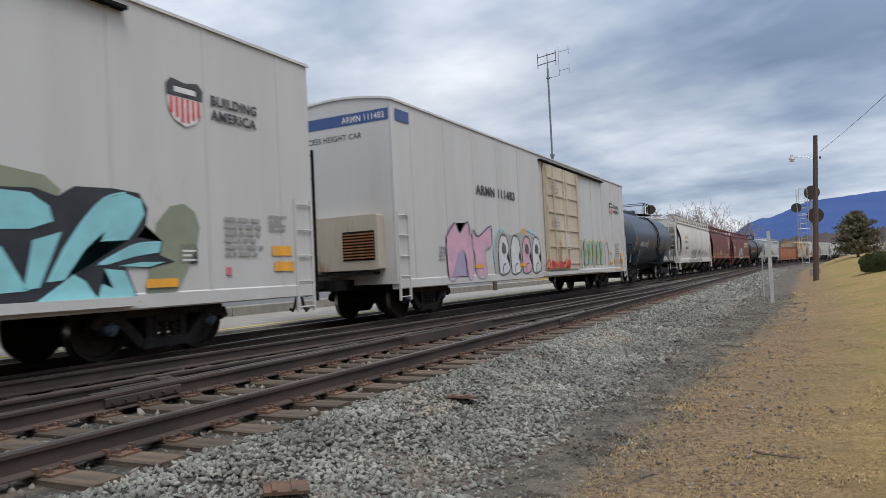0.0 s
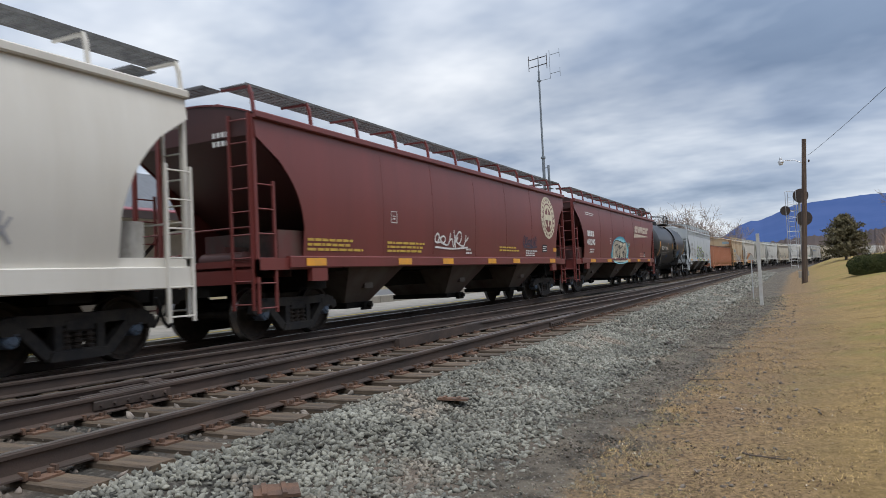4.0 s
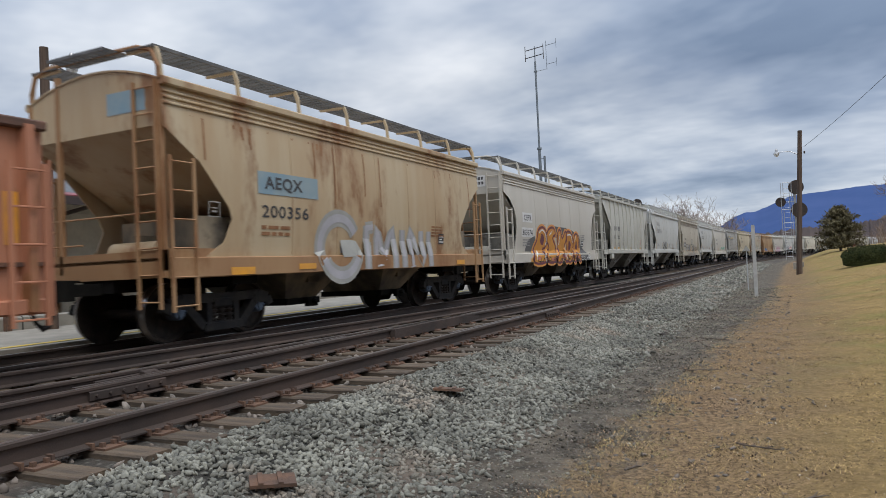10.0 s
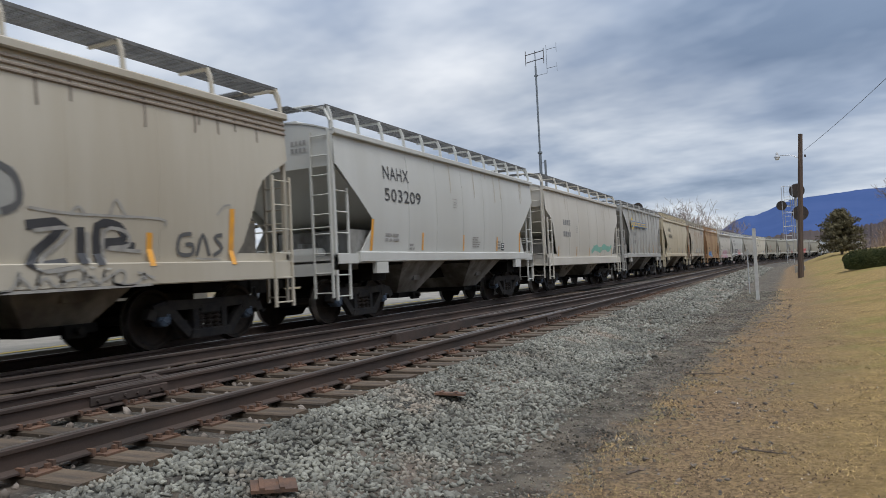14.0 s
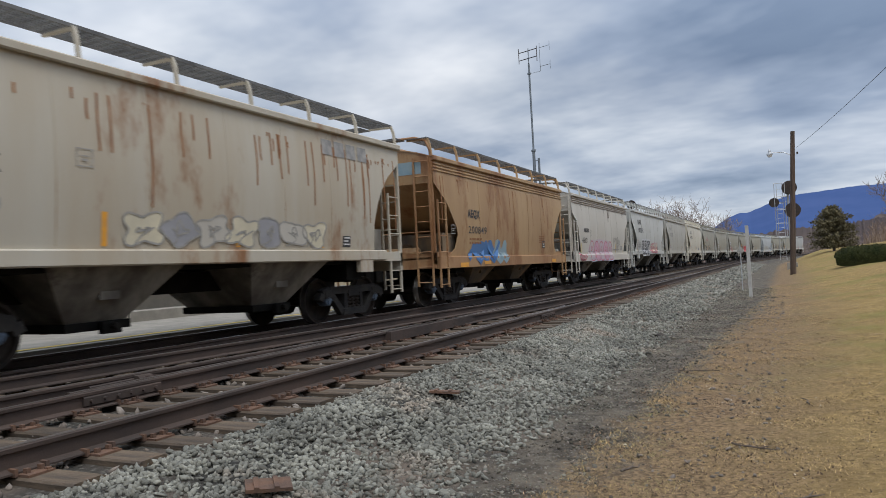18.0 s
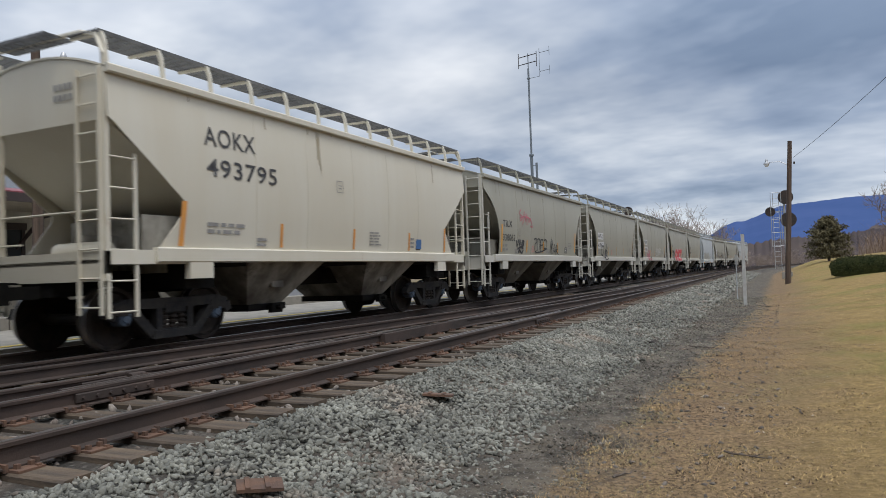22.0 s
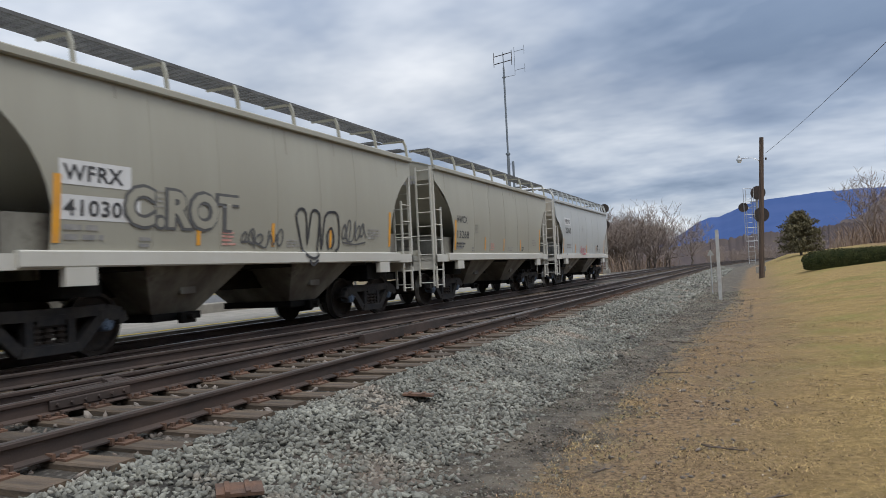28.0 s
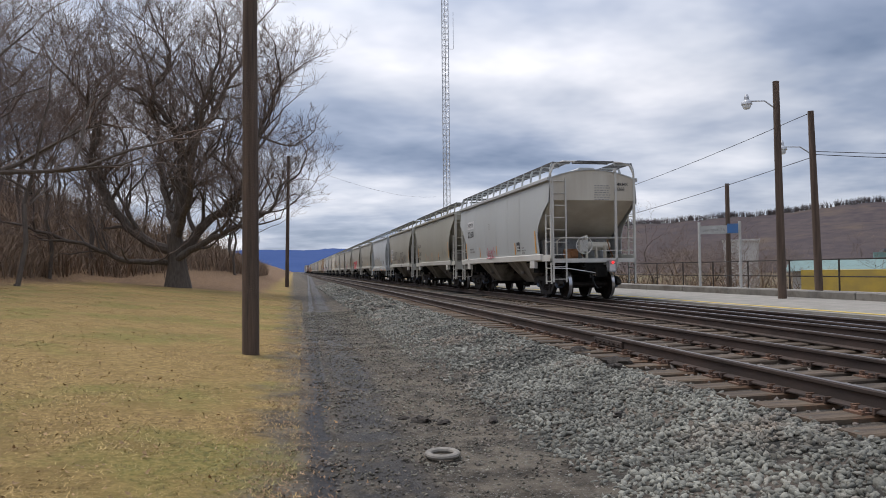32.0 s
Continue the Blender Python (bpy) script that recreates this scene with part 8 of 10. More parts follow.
for k in range(34):
    y, z = rdm.uniform(-7.3, 7.3), 2.66 - 0.75 * rdm.random() ** 1.8
    a, b = rdm.uniform(0.05, 0.24), rdm.uniform(0.03, 0.09)
    pts = [(y + a * math.cos(q) * rdm.uniform(0.55, 1.25), z + b * math.sin(q) * rdm.uniform(0.5, 1.4)) for q in [2 * math.pi * i / 15 for i in range(15)]]
    s9.blob(pts, M["rust_ledge_shade"] if k % 3 else M["rust"], 0.004, "rust_patch")

# ---- platform side ----
def platform():
    ys = [-75, 62]
    structure("platform", Geo().sweep([(-11.0, -0.45), (-7.0, -0.45), (-7.0, -0.05), (-11.0, 0.0)], [(0, y, 0) for y in ys]), M["concrete"], "low concrete station platform beside the far track", "platform")
    structure("platform_line", Geo().sweep([(-7.42, -0.04), (-7.25, -0.04), (-7.25, -0.035), (-7.42, -0.033)], [(0, y, 0) for y in ys]), M["yellow"], "worn yellow safety line along the platform edge", "platform line")
    w = thing("low_wall", "low pale concrete wall at the back of the platform", "wall", "", "structure")
    y = -74.0
    while y < 61:
        h = 0.30 if y > -9 else 0.22
        part("wall_block", Geo().sweep([(-11.35, -0.4), (-11.0, -0.4), (-11.0, h - 0.03), (-11.04, h), (-11.31, h), (-11.35, h - 0.03)], [(0, y, 0), (0, y + 2.96, 0)]), M["concrete"] if y > -9 else M["old_concrete"], w)
        y += 3.0
    structure("back_path", Geo().sweep([(-13.4, -0.4), (-11.35, -0.4), (-11.35, 0.16), (-13.4, 0.14)], [(0, y, 0) for y in ys]), M["concrete"], "narrow concrete strip behind the platform wall", "path")
    structure("station_yard", Geo().sweep([(-34.0, -1.0), (-13.4, -1.0), (-13.4, 0.08), (-34.0, -0.1)], [(0, y, 0) for y in (-14, 62)]), M["asphalt"], "worn asphalt yard round the station", "yard")


M["old_concrete"] = mat("stained_concrete", (0.20, 0.185, 0.16), (0.13, 0.12, 0.105), 2.5, 0.95, 0, 0.4, 40, (1, 1, 1), (0.10, 0.085, 0.07), (0.5, 0.7), 1.6)
M["asphalt"] = mat("asphalt_worn", (0.11, 0.108, 0.105), (0.075, 0.075, 0.075), 1.5, 0.9, 0, 0.3, 60)
M["fence"] = mat("fence_dark_iron", (0.03, 0.028, 0.026), (0.06, 0.04, 0.03), 6, 0.7, 0.3, 0.1)
platform()
fence = thing("railing", "dark iron pipe railing behind the platform", "railing", "", "structure")
for i in range(26):
    y = -73 + 2.4 * i
    if y > -16:
        break
    part("post", shared("fpost", lambda: Geo().tube([(-13.3, 0, 0.1), (-13.3, 0, 1.22)], 0.03, 7).mesh("post", M["fence"])), None, fence).location = (0, y, 0)
for z in (0.62, 1.2):
    part("rail", Geo().tube([(-13.3, -73, z), (-13.3, -15.6, z)], 0.024, 6), M["fence"], fence)


def mast_pole(name, label, x, y, top, r=0.13, lean=(0, 0), lamp=None, base=None):
    b = land(x, y) if base is None else base
    t = thing(name, label, "utility pole", "wooden poles", at=pose(x, y, b))
    h = top - b
    pts = [(lean[0] * k, lean[1] * k, h * k) for k in (0, 0.2, 0.4, 0.6, 0.8, 1.0)]
    pts[0] = (0, 0, -0.3)
    part("pole", Geo().tube(pts, r, 16, r * 0.72), M["pole"], t, "", True)
    if lamp:
        dx, dy, z = lamp
        z -= b
        k = z / h
        x0, y0 = lean[0] * k, lean[1] * k
        part("lamp_arm", Geo().tube([(x0, y0, z - 0.35), (x0 + dx * 0.12, y0 + dy * 0.12, z - 0.18), (x0 + dx * 0.4, y0 + dy * 0.4, z + 0.02), (x0 + dx, y0 + dy, z + 0.05)], 0.022, 6), M["galv"], t)
        hd = part("lamp_head", Geo().lathe([(z - 0.06, 0.17), (z + 0.02, 0.15), (z + 0.08, 0.08), (z + 0.18, 0.07), (z + 0.26, 0.04)], 14, "z").shift(x0 + dx, y0 + dy, 0), M["galv"], t)
        part("lamp_bowl", Geo().lathe([(z - 0.20, 0.08), (z - 0.15, 0.12), (z - 0.06, 0.14)], 14, "z").shift(x0 + dx, y0 + dy, 0), M["lampglass"], hd)
    return t


def wire(name, label, a, b, sag, r=0.012):
    a, b = Vector(a), Vector(b)
    pts = [a.lerp(b, i / 14) - Vector((0, 0, sag * 4 * (i / 14) * (1 - i / 14))) for i in range(15)]
    return tagged(new(name, Geo().tube(pts, r, 4).mesh(name, M["wire"])), label, "wire", "overhead wires")


p_n = mast_pole("utility_pole", "weathered brown wooden utility pole with a small street lamp", 4.85, 45, 7.8, 0.16, (0.45, 0), (-1.2, 0, 6.65))
part("insulator", Geo().lathe([(0, 0.04), (0.1, 0.05), (0.14, 0.03)], 8, "z").shift(0.62, 0, 6.85), M["fence"], p_n)
lp = mast_pole("utility_pole", "cracked brown wooden utility pole standing in the lawn", 5.19, -12.45, 9.5, 0.145)
part("pole_tag", Geo().box(-0.15, -0.02, 1.9, -0.128, 0.02, 2.02), M["galv"], lp)
mast_pole("utility_pole", "tall wooden utility pole with a lamp arm near the trees", 5.04, -66, 11.6, 0.18, (-0.2, 0), (-1.9, 0, 8.2))
mast_pole("utility_pole", "wooden platform pole with a street lamp", -10.2, -19, 6.7, 0.13, (0.05, 0), (0.75, -0.4, 6.1), base=0.0)
mast_pole("utility_pole", "wooden pole with a street lamp and wires", -12.6, -20.3, 6.15, 0.13, (0.15, 0), (0.85, -0.4, 4.95), base=0.0)
mast_pole("utility_pole", "thin dark wooden pole behind the station sign", -14.0, -27.3, 4.6, 0.12, base=-0.6)
mast_pole("utility_pole", "wooden platform pole with a street lamp", -10.3, 10.2, 6.3, 0.13, (0, 0), (0.25, 0.5, 6.0), base=0.0)
mast_pole("utility_pole", "wooden platform pole with a street lamp", -10.3, 34.5, 6.2, 0.13, (0, 0), (0.25, 0.6, 6.0), base=0.0)
wire("overhead_wire", "thin black wire from the roadside pole", (5.45, 45, 6.85), (12.0, 0.0, 8.6), 0.55)
wire("overhead_wire", "thin black wire between platform poles", (-10.3, 10.2, 6.0), (-10.3, 34.5, 5.9), 1.35)
wire("overhead_wire", "thin black wire between platform poles", (-10.3, 34.5, 5.9), (-10.3, 62, 6.0), 1.2)
wire("overhead_wire", "thin black wire leading along the platform", (-12.45, -20.3, 6.1), (-15.0, -70, 6.0), 0.9)
wire("overhead_wire", "thin black wire leading along the platform", (-12.45, -20.3, 4.6), (-17.0, -75, 4.2), 0.7)
wire("overhead_wire", "thin black wire leading away from the pole", (-12.45, -20.3, 4.8), (-34, -14, 5.4), 0.5)
wire("overhead_wire", "thin black wire leading away from the pole", (-12.45, -20.3, 4.7), (-34, -15, 5.1), 0.5)
wire("overhead_wire", "thin black wire towards the trees", (4.9, -66, 11.2), (-26, -150, 17), 1.2)
for x, y, h in ((-11.15, 9.6, 0.42), (-11.15, 28, 0.42), (-11.15, -3, 0.42)):
    b = thing("wall_post", "short rusty steel post against the low wall", "post", "wall posts", at=pose(x + 0.22, y, -0.02))
    part("stub", Geo().box(-0.06, -0.06, 0, 0.06, 0.06, h + 0.1), M["plate"], b)

M["post_grey"] = mat("worn_white_post", (0.46, 0.46, 0.44), (0.36, 0.35, 0.33), 5, 0.8, 0, 0.2)
post = thing("marker_post", "square white-painted wooden trackside post", "post", at=pose(3.36, 26.3, land(3.36, 26.3)))
part("shaft", Geo().prism([(-0.055, -0.055), (0.055, -0.055), (0.055, 0.055), (-0.055, 0.055)], "z", -0.2, 2.42), M["post_grey"], post)
part("cap", Geo().prism([(-0.055, -0.055), (0.055, -0.055), (0.04, 0.04), (-0.055, 0.055)], "z", 2.42, 2.45), M["post_grey"], post)

# milepost sign far up the line
mp = thing("trackside_sign", "small faded trackside sign on a thin post", "sign", at=pose(2.9, 30.5, land(2.9, 30.5)))
part("stake", Geo().box(-0.02, -0.02, -0.1, 0.02, 0.02, 1.75), M["galv"], mp)
part("board", Geo().prism([(-0.14, 1.55), (0.14, 1.55), (0.0, 1.80)], "y", -0.03, -0.02), M["haze"], mp)


def signal(x, y, base, top, heads, label, ladder_x):
    """A railway colour-light signal: steel mast, caged ladder, round black heads."""
    t = thing("railway_signal", label, "railway signal", "signals", at=pose(x, y, base))
    h = top - base
    part("foundation", Geo().box(-0.35, -0.35, -0.3, 0.35, 0.35, 0.55), M["concrete"], t)
    part("mast", Geo().tube([(0, 0, 0.5), (0, 0, h)], 0.085, 10), M["galv"], t)
    g = Geo()
    for q in (-0.22, 0.22):
        g.tube([(ladder_x + q, -0.1, 0.8), (ladder_x + q * 0.9, -0.1, h - 0.1)], 0.022, 5)
    for k in range(int((h - 1) / 0.36)):
        g.tube([(ladder_x - 0.22, -0.1, 1.0 + 0.36 * k), (ladder_x + 0.22, -0.1, 1.0 + 0.36 * k)], 0.016, 5)
    part("ladder", g, M["galv"], t)
    cage = Geo()
    for k in range(5):
        z = h * 0.38 + k * (h * 0.6) / 4
        cage.tube([(ladder_x - 0.35, -0.1, z), (ladder_x - 0.35, -0.75, z), (ladder_x + 0.35, -0.75, z), (ladder_x + 0.35, -0.1, z), (0, 0, z)], 0.022, 5)
    for q in (-0.35, 0.35):
        cage.tube([(ladder_x + q, -0.75, h * 0.38), (ladder_x + q, -0.75, h * 0.98)], 0.02, 5)
        cage.tube([(ladder_x + q, -0.1, h * 0.38), (ladder_x + q, -0.1, h * 0.98)], 0.02, 5)
    part("ladder_cage", cage, M["galv"], t)
    for hx, hz, r in heads:
        hd = part("signal_head", Geo().lathe([(-0.04, r), (0.02, r * 1.0)], 22, "y").shift(hx, -0.25, hz - base), M["fence"], t)
        part("lamp_case", Geo().box(hx - 0.12, -0.22, hz - base - 0.3, hx + 0.12, 0.12, hz - base + 0.3), M["black"], hd)
        part("bracket", Geo().tube([(0, 0, hz - base), (hx, 0, hz - base)], 0.03, 6), M["galv"], hd)
    return t


signal(4.95, 58, -0.45, 6.1, ((0.12, 5.62, 0.52), (0.25, 3.95, 0.55), (-0.95, 4.6, 0.35)), "silver railway signal mast with a caged ladder and round black heads", -0.55)
signal(-10.4, 78.5, -0.3, 7.0, ((0.15, 6.9, 0.5), (0.15, 5.1, 0.5)), "silver railway signal mast with black heads behind the far track", -0.5)


def antenna_mast():
    t = thing("antenna_mast", "slender grey antenna mast with dipole arrays on top", "antenna mast", at=pose(-14.1, 57.0, 0))
    part("lower_mast", Geo().tube([(0, 0, -0.5), (0, 0, 10.6)], 0.13, 10), M["galv2"], t)
    part("upper_mast", Geo().tube([(0, 0, 10.6), (0, 0, 18.0)], 0.085, 10), M["galv2"], t)
    part("clamp", Geo().lathe([(10.5, 0.2), (10.66, 0.2)], 12, "z"), M["galv2"], t)
    part("clamp", Geo().lathe([(17.1, 0.16), (17.2, 0.16)], 12, "z"), M["galv2"], t)
    part("panel_antenna", Geo().tube([(0.42, 0, 5.0), (0.42, 0, 9.9)], 0.10, 10), M["galv2"], t)
    part("bracket", Geo().tube([(0, 0, 9.7), (0.42, 0, 9.7)], 0.03, 6), M["galv2"], t)
    part("tip", Geo().tube([(0, 0, 18.0), (0, 0, 19.3)], 0.04, 8), M["galv2"], t)
    for z in (18.45, 19.1):
        part("crossbar", Geo().tube([(-0.85, 0.1, z - 0.04), (0.75, -0.1, z + 0.06)], 0.035, 6), M["fence"], t)
    for x in (-0.85, 0.75):
        part("dipole", Geo().tube([(x, 0, 18.1), (x, 0, 19.4)], 0.03, 6), M["fence"], t)
    part("side_stem", Geo().tube([(0.08, 0, 17.15), (1.0, 0, 17.2), (1.0, 0, 19.6)], 0.022, 6), M["galv2"], t)
    for z in (17.6, 19.2):
        part("side_arm", Geo().tube([(1.0, 0, z), (1.9, -0.1, z + 0.05)], 0.02, 6), M["galv2"], t)
        part("dipole", Geo().tube([(1.9, -0.1, z - 0.35), (1.9, -0.1, z + 0.4)], 0.016, 6), M["galv2"], t)


M["galv2"] = mat("mast_grey_steel", (0.20, 0.23, 0.25), (0.15, 0.17, 0.19), 2, 0.5, 0.4, 0.05)
antenna_mast()


def lattice_tower():
    t = thing("lattice_tower", "tall slender steel lattice radio tower", "radio tower", at=pose(-27.7, -146.5, 0))
    w, h = 0.8, 62.0
    for i in range(3):
        a = 2 * math.pi * i / 3 + 0.3
        part("leg", Geo().tube([(w * math.cos(a), w * math.sin(a), -1), (w * math.cos(a), w * math.sin(a), h)], 0.09, 6), M["galv"], t)
    cs = [(w * math.cos(2 * math.pi * i / 3 + 0.3), w * math.sin(2 * math.pi * i / 3 + 0.3)) for i in range(3)]
    for k in range(24):
        g = Geo()
        for q in range(2):
            z = k * h / 24 + q * h / 48
            for i in range(3):
                a, b = cs[i], cs[(i + 1) % 3]
                g.tube([(*a, z), (*b, z + h / 48)], 0.032, 4)
                g.tube([(*a, z), (*b, z)], 0.032, 4)
        part("bracing", g, M["galv"], t)
    part("whip_antenna", Geo().tube([(-1.8, 0, 48.5), (-1.8, 0, 56.5)], 0.05, 6), M["galv"], t)
    part("whip_arm", Geo().tube([(0, 0, 48.5), (-1.8, 0, 48.5)], 0.05, 6), M["galv"], t)


lattice_tower()


# ---- station building ----
M["stucco"] = mat("station_cream", (0.58, 0.54, 0.46), (0.50, 0.46, 0.39), 3, 0.9, 0, 0.2, 40)
M["slate"] = mat("roof_slate", (0.13, 0.14, 0.155), (0.095, 0.10, 0.11), 3, 0.75, 0, 0.3, 30, (1, 4, 1))
M["maroon_trim"] = mat("maroon_trim", (0.24, 0.055, 0.065), (0.17, 0.04, 0.05), 3, 0.6, 0, 0.05)
M["dark_trim"] = mat("dark_brown_trim", (0.05, 0.032, 0.028), (0.035, 0.025, 0.022), 3, 0.6, 0, 0.05)
M["glass"] = mat("window_glass", (0.03, 0.035, 0.04), None, 3, 0.08, 0, 0)
M["blind"] = mat("window_blind", (0.62, 0.58, 0.44), None, 3, 0.8, 0, 0)


def station():
    t = thing("station_building", "cream two-storey railway station with slate roofs and a maroon canopy", "station", at=pose(0, 0, 0.05))
    x = -15.5
    part("long_wall", Geo().box(-22.0, -14.0, 0, x, 20.0, 3.5), M["stucco"], t)
    part("wainscot", Geo().box(x, -14.0, 0, x + 0.04, 20.0, 1.0), M["stucco2"], t)
    part("tower_wall", Geo().box(-20.5, 1.2, 3.4, x + 0.02, 4.6, 7.1), M["stucco"], t)
    part("tower_cornice", Geo().box(-20.6, 1.1, 6.85, x + 0.12, 4.7, 7.15), M["stucco2"], t)
    rf = Geo()
    ring = [(7.15, 0.95), (7.22, 0.95), (7.5, 0.45), (8.0, 0.05), (8.9, -0.85), (9.1, -1.0)]
    for (za, oa), (zb, ob) in zip(ring, ring[1:]):
        qa = [(-20.5 - oa, 1.2 - oa), (x + oa, 1.2 - oa), (x + oa, 4.6 + oa), (-20.5 - oa, 4.6 + oa)]
        qb = [(-20.5 - ob, 1.2 - ob), (x + ob, 1.2 - ob), (x + ob, 4.6 + ob), (-20.5 - ob, 4.6 + ob)]
        rf.add([(*p, za) for p in qa] + [(*p, zb) for p in qb], [(i, (i + 1) % 4, 4 + (i + 1) % 4, 4 + i) for i in range(4)])
    rf.add([(-19.5, 2.2, 9.1), (x - 1.0, 2.2, 9.1), (x - 1.0, 3.6, 9.1), (-19.5, 3.6, 9.1)], [(0, 1, 2, 3)])
    roof = part("tower_roof", rf, M["slate"], t)
    part("finial", Geo().lathe([(9.1, 0.16), (9.4, 0.10), (9.6, 0.18), (9.9, 0.05), (10.1, 0.02)], 10, "z").shift(-17.4, 2.9, 0), M["slate"], roof)
    part("eave", Geo().box(-21.4, 0.25, 7.0, x + 0.95, 5.55, 7.15), M["dark_trim"], roof)
    part("main_roof", Geo().prism([(x + 0.6, 3.5), (-18.75, 5.6), (-22.6, 3.5)], "y", -14.6, 1.15), M["slate"], t)
    part("main_roof", Geo().prism([(x + 0.6, 3.5), (-18.75, 5.6), (-22.6, 3.5)], "y", 4.65, 20.6), M["slate"], t)
    can = part("canopy_roof", Geo().prism([(x + 0.1, 3.75), (-12.5, 3.28), (-12.5, 3.20), (x + 0.1, 3.66)], "y", -15.0, 21.0), M["maroon_trim"], t)
    part("canopy_fascia", Geo().box(-12.52, -15.0, 3.02, -12.44, 21.0, 3.24), M["dark_trim"], can)
    for k in range(10):
        y = -13.5 + 3.8 * k
        b = part("canopy_bracket", Geo().tube([(x, y, 2.0), (x + 1.2, y, 2.85), (-12.6, y, 3.05)], 0.06, 6), M["dark_trim"], can)
    part("soffit", Geo().box(x, -15.0, 3.10, -12.6, 21.0, 3.14), M["stucco2"], can)
    for y in (2.45,):
        for dy in (-0.25, 0.25):
            w = part("window", Geo().box(x + 0.02, y + dy - 0.20, 4.6, x + 0.05, y + dy + 0.20, 6.45), M["glass"], t)
            part("blind", Geo().box(x + 0.05, y + dy - 0.17, 5.2, x + 0.055, y + dy + 0.17, 6.4), M["blind"], w)
            part("mid_rail", Geo().box(x + 0.05, y + dy - 0.22, 5.5, x + 0.08, y + dy + 0.22, 5.57), M["dark_trim"], w)
        part("window_frame", Geo().box(x + 0.02, y - 0.55, 4.45, x + 0.09, y + 0.55, 4.58).box(x + 0.02, y - 0.62, 6.45, x + 0.12, y + 0.62, 6.62).box(x + 0.02, y - 0.5, 4.5, x + 0.08, y - 0.44, 6.5).box(x + 0.02, y + 0.44, 4.5, x + 0.08, y + 0.5, 6.5).box(x + 0.02, y - 0.04, 4.5, x + 0.08, y + 0.04, 6.5), M["dark_trim"], t)
    for y in (-11.5, -8.6, -5.4, -2.4, 2.45, 6.6, 9.6, 12.8, 16.2):
        w = part("window", Geo().box(x + 0.02, y - 0.45, 1.0, x + 0.05, y + 0.45, 2.6), M["blind"] if y in (2.45, 9.6) else M["glass"], t)
        part("frame", Geo().box(x + 0.03, y - 0.58, 2.55, x + 0.10, y + 0.58, 2.75).box(x + 0.03, y - 0.53, 0.9, x + 0.09, y - 0.43, 2.6).box(x + 0.03, y + 0.43, 0.9, x + 0.09, y + 0.53, 2.6).box(x + 0.03, y - 0.5, 1.7, x + 0.08, y + 0.5, 1.77), M["dark_trim"], w)
    part("chimney", Geo().box(-18.5, 8.1, 5.0, -17.8, 8.8, 6.5).box(-18.6, 8.0, 6.3, -17.7, 8.9, 6.45), M["brick_red"], t)


M["stucco2"] = mat("station_tan", (0.50, 0.44, 0.34), (0.43, 0.38, 0.30), 3, 0.9, 0, 0.2, 40)
M["brick_red"] = mat("chimney_brick", (0.26, 0.10, 0.07), (0.18, 0.07, 0.055), 9, 0.9, 0, 0.4, 30, (1, 1, 3))
station()

# station sign on two posts at the south end of the platform
sg = thing("station_sign", "pale station name sign with a blue end on two posts", "sign", at=pose(0, 0, 0))
for p in ((-11.44, -25.43), (-12.69, -24.6)):
    part("post", Geo().box(p[0] - 0.038, p[1] - 0.038, -0.1, p[0] + 0.038, p[1] + 0.038, 2.78), M["post_grey"], sg)
ang = math.atan2(0.83, -1.25)
def on_sign(u, z, off):
    return (-11.44 + u * math.cos(ang) - off * math.sin(ang) * -1 * -1, -25.43 + u * math.sin(ang) + off * math.cos(ang), z)
def sign_panel(u0, u1, z0, z1, o0, o1):
    v = [on_sign(u, z, o) for o in (o0, o1) for u, z in ((u0, z0), (u1, z0), (u1, z1), (u0, z1))]
    return Geo().add(v, [(0, 1, 2, 3), (7, 6, 5, 4), (0, 4, 5, 1), (1, 5, 6, 2), (2, 6, 7, 3), (3, 7, 4, 0)])
board = part("board", sign_panel(0.0, 1.5, 2.30, 2.62, -0.03, 0.03), M["post_grey"], sg)
part("blue_end", sign_panel(1.04, 1.44, 2.31, 2.68, -0.045, -0.031), M["blue"], board)
me = text_mesh("Lewistown, PA", 0.12, M["letter_grey"], lambda a, u: (a, u, 0), 0.004)
k = 0.82 / max(v.co.x for v in me.vertices)
for v in me.vertices:
    v.co = on_sign(0.14 + v.co.x * k, 2.40 + v.co.y, -0.034)
part("lettering", me, None, board)

# yellow container, green-roofed shed and buildings down by the road
M["cont_yellow"] = mat("container_yellow", (0.55, 0.38, 0.07), (0.42, 0.30, 0.08), 1.5, 0.6, 0, 0.1)
M["roof_green"] = mat("roof_green", (0.16, 0.245, 0.22), (0.13, 0.20, 0.185), 2, 0.6, 0, 0.1)
M["far_white"] = mat("far_white_wall", (0.55, 0.54, 0.52), (0.48, 0.47, 0.45), 1, 0.9, 0, 0)
cont = thing("shipping_container", "yellow corrugated shipping container behind the railing", "container", at=pose(-19.6, -29.6, -1.8, 0, 0, 138))
g = Geo().box(0, -2.4, 0, 12.0, 0.0, 2.6)
part("body", g, M["cont_yellow"], cont)
for k in range(30):
    part("corrugation", shared("corr", lambda: Geo().box(0, 0.0, 0.15, 0.2, 0.03, 2.45).mesh("corrugation", M["cont_yellow"])), None, cont).location = (0.15 + 0.4 * k, 0, 0)
cont2 = thing("shipping_container", "yellow machine box far along the platform", "container", at=pose(-16.5, 62, -0.5))
part("body", Geo().box(-1.2, 0, 0, 1.2, 3, 1.5), M["cont_yellow"], cont2)
shed = thing("green_roofed_shed", "long low shed with a pale green metal roof", "building", at=pose(-36.5, -56.5, -3.5, 0, 0, 138))
part("wall", Geo().box(3.6, -10, 0, 26, 0, 4.2), M["far_white"], shed)
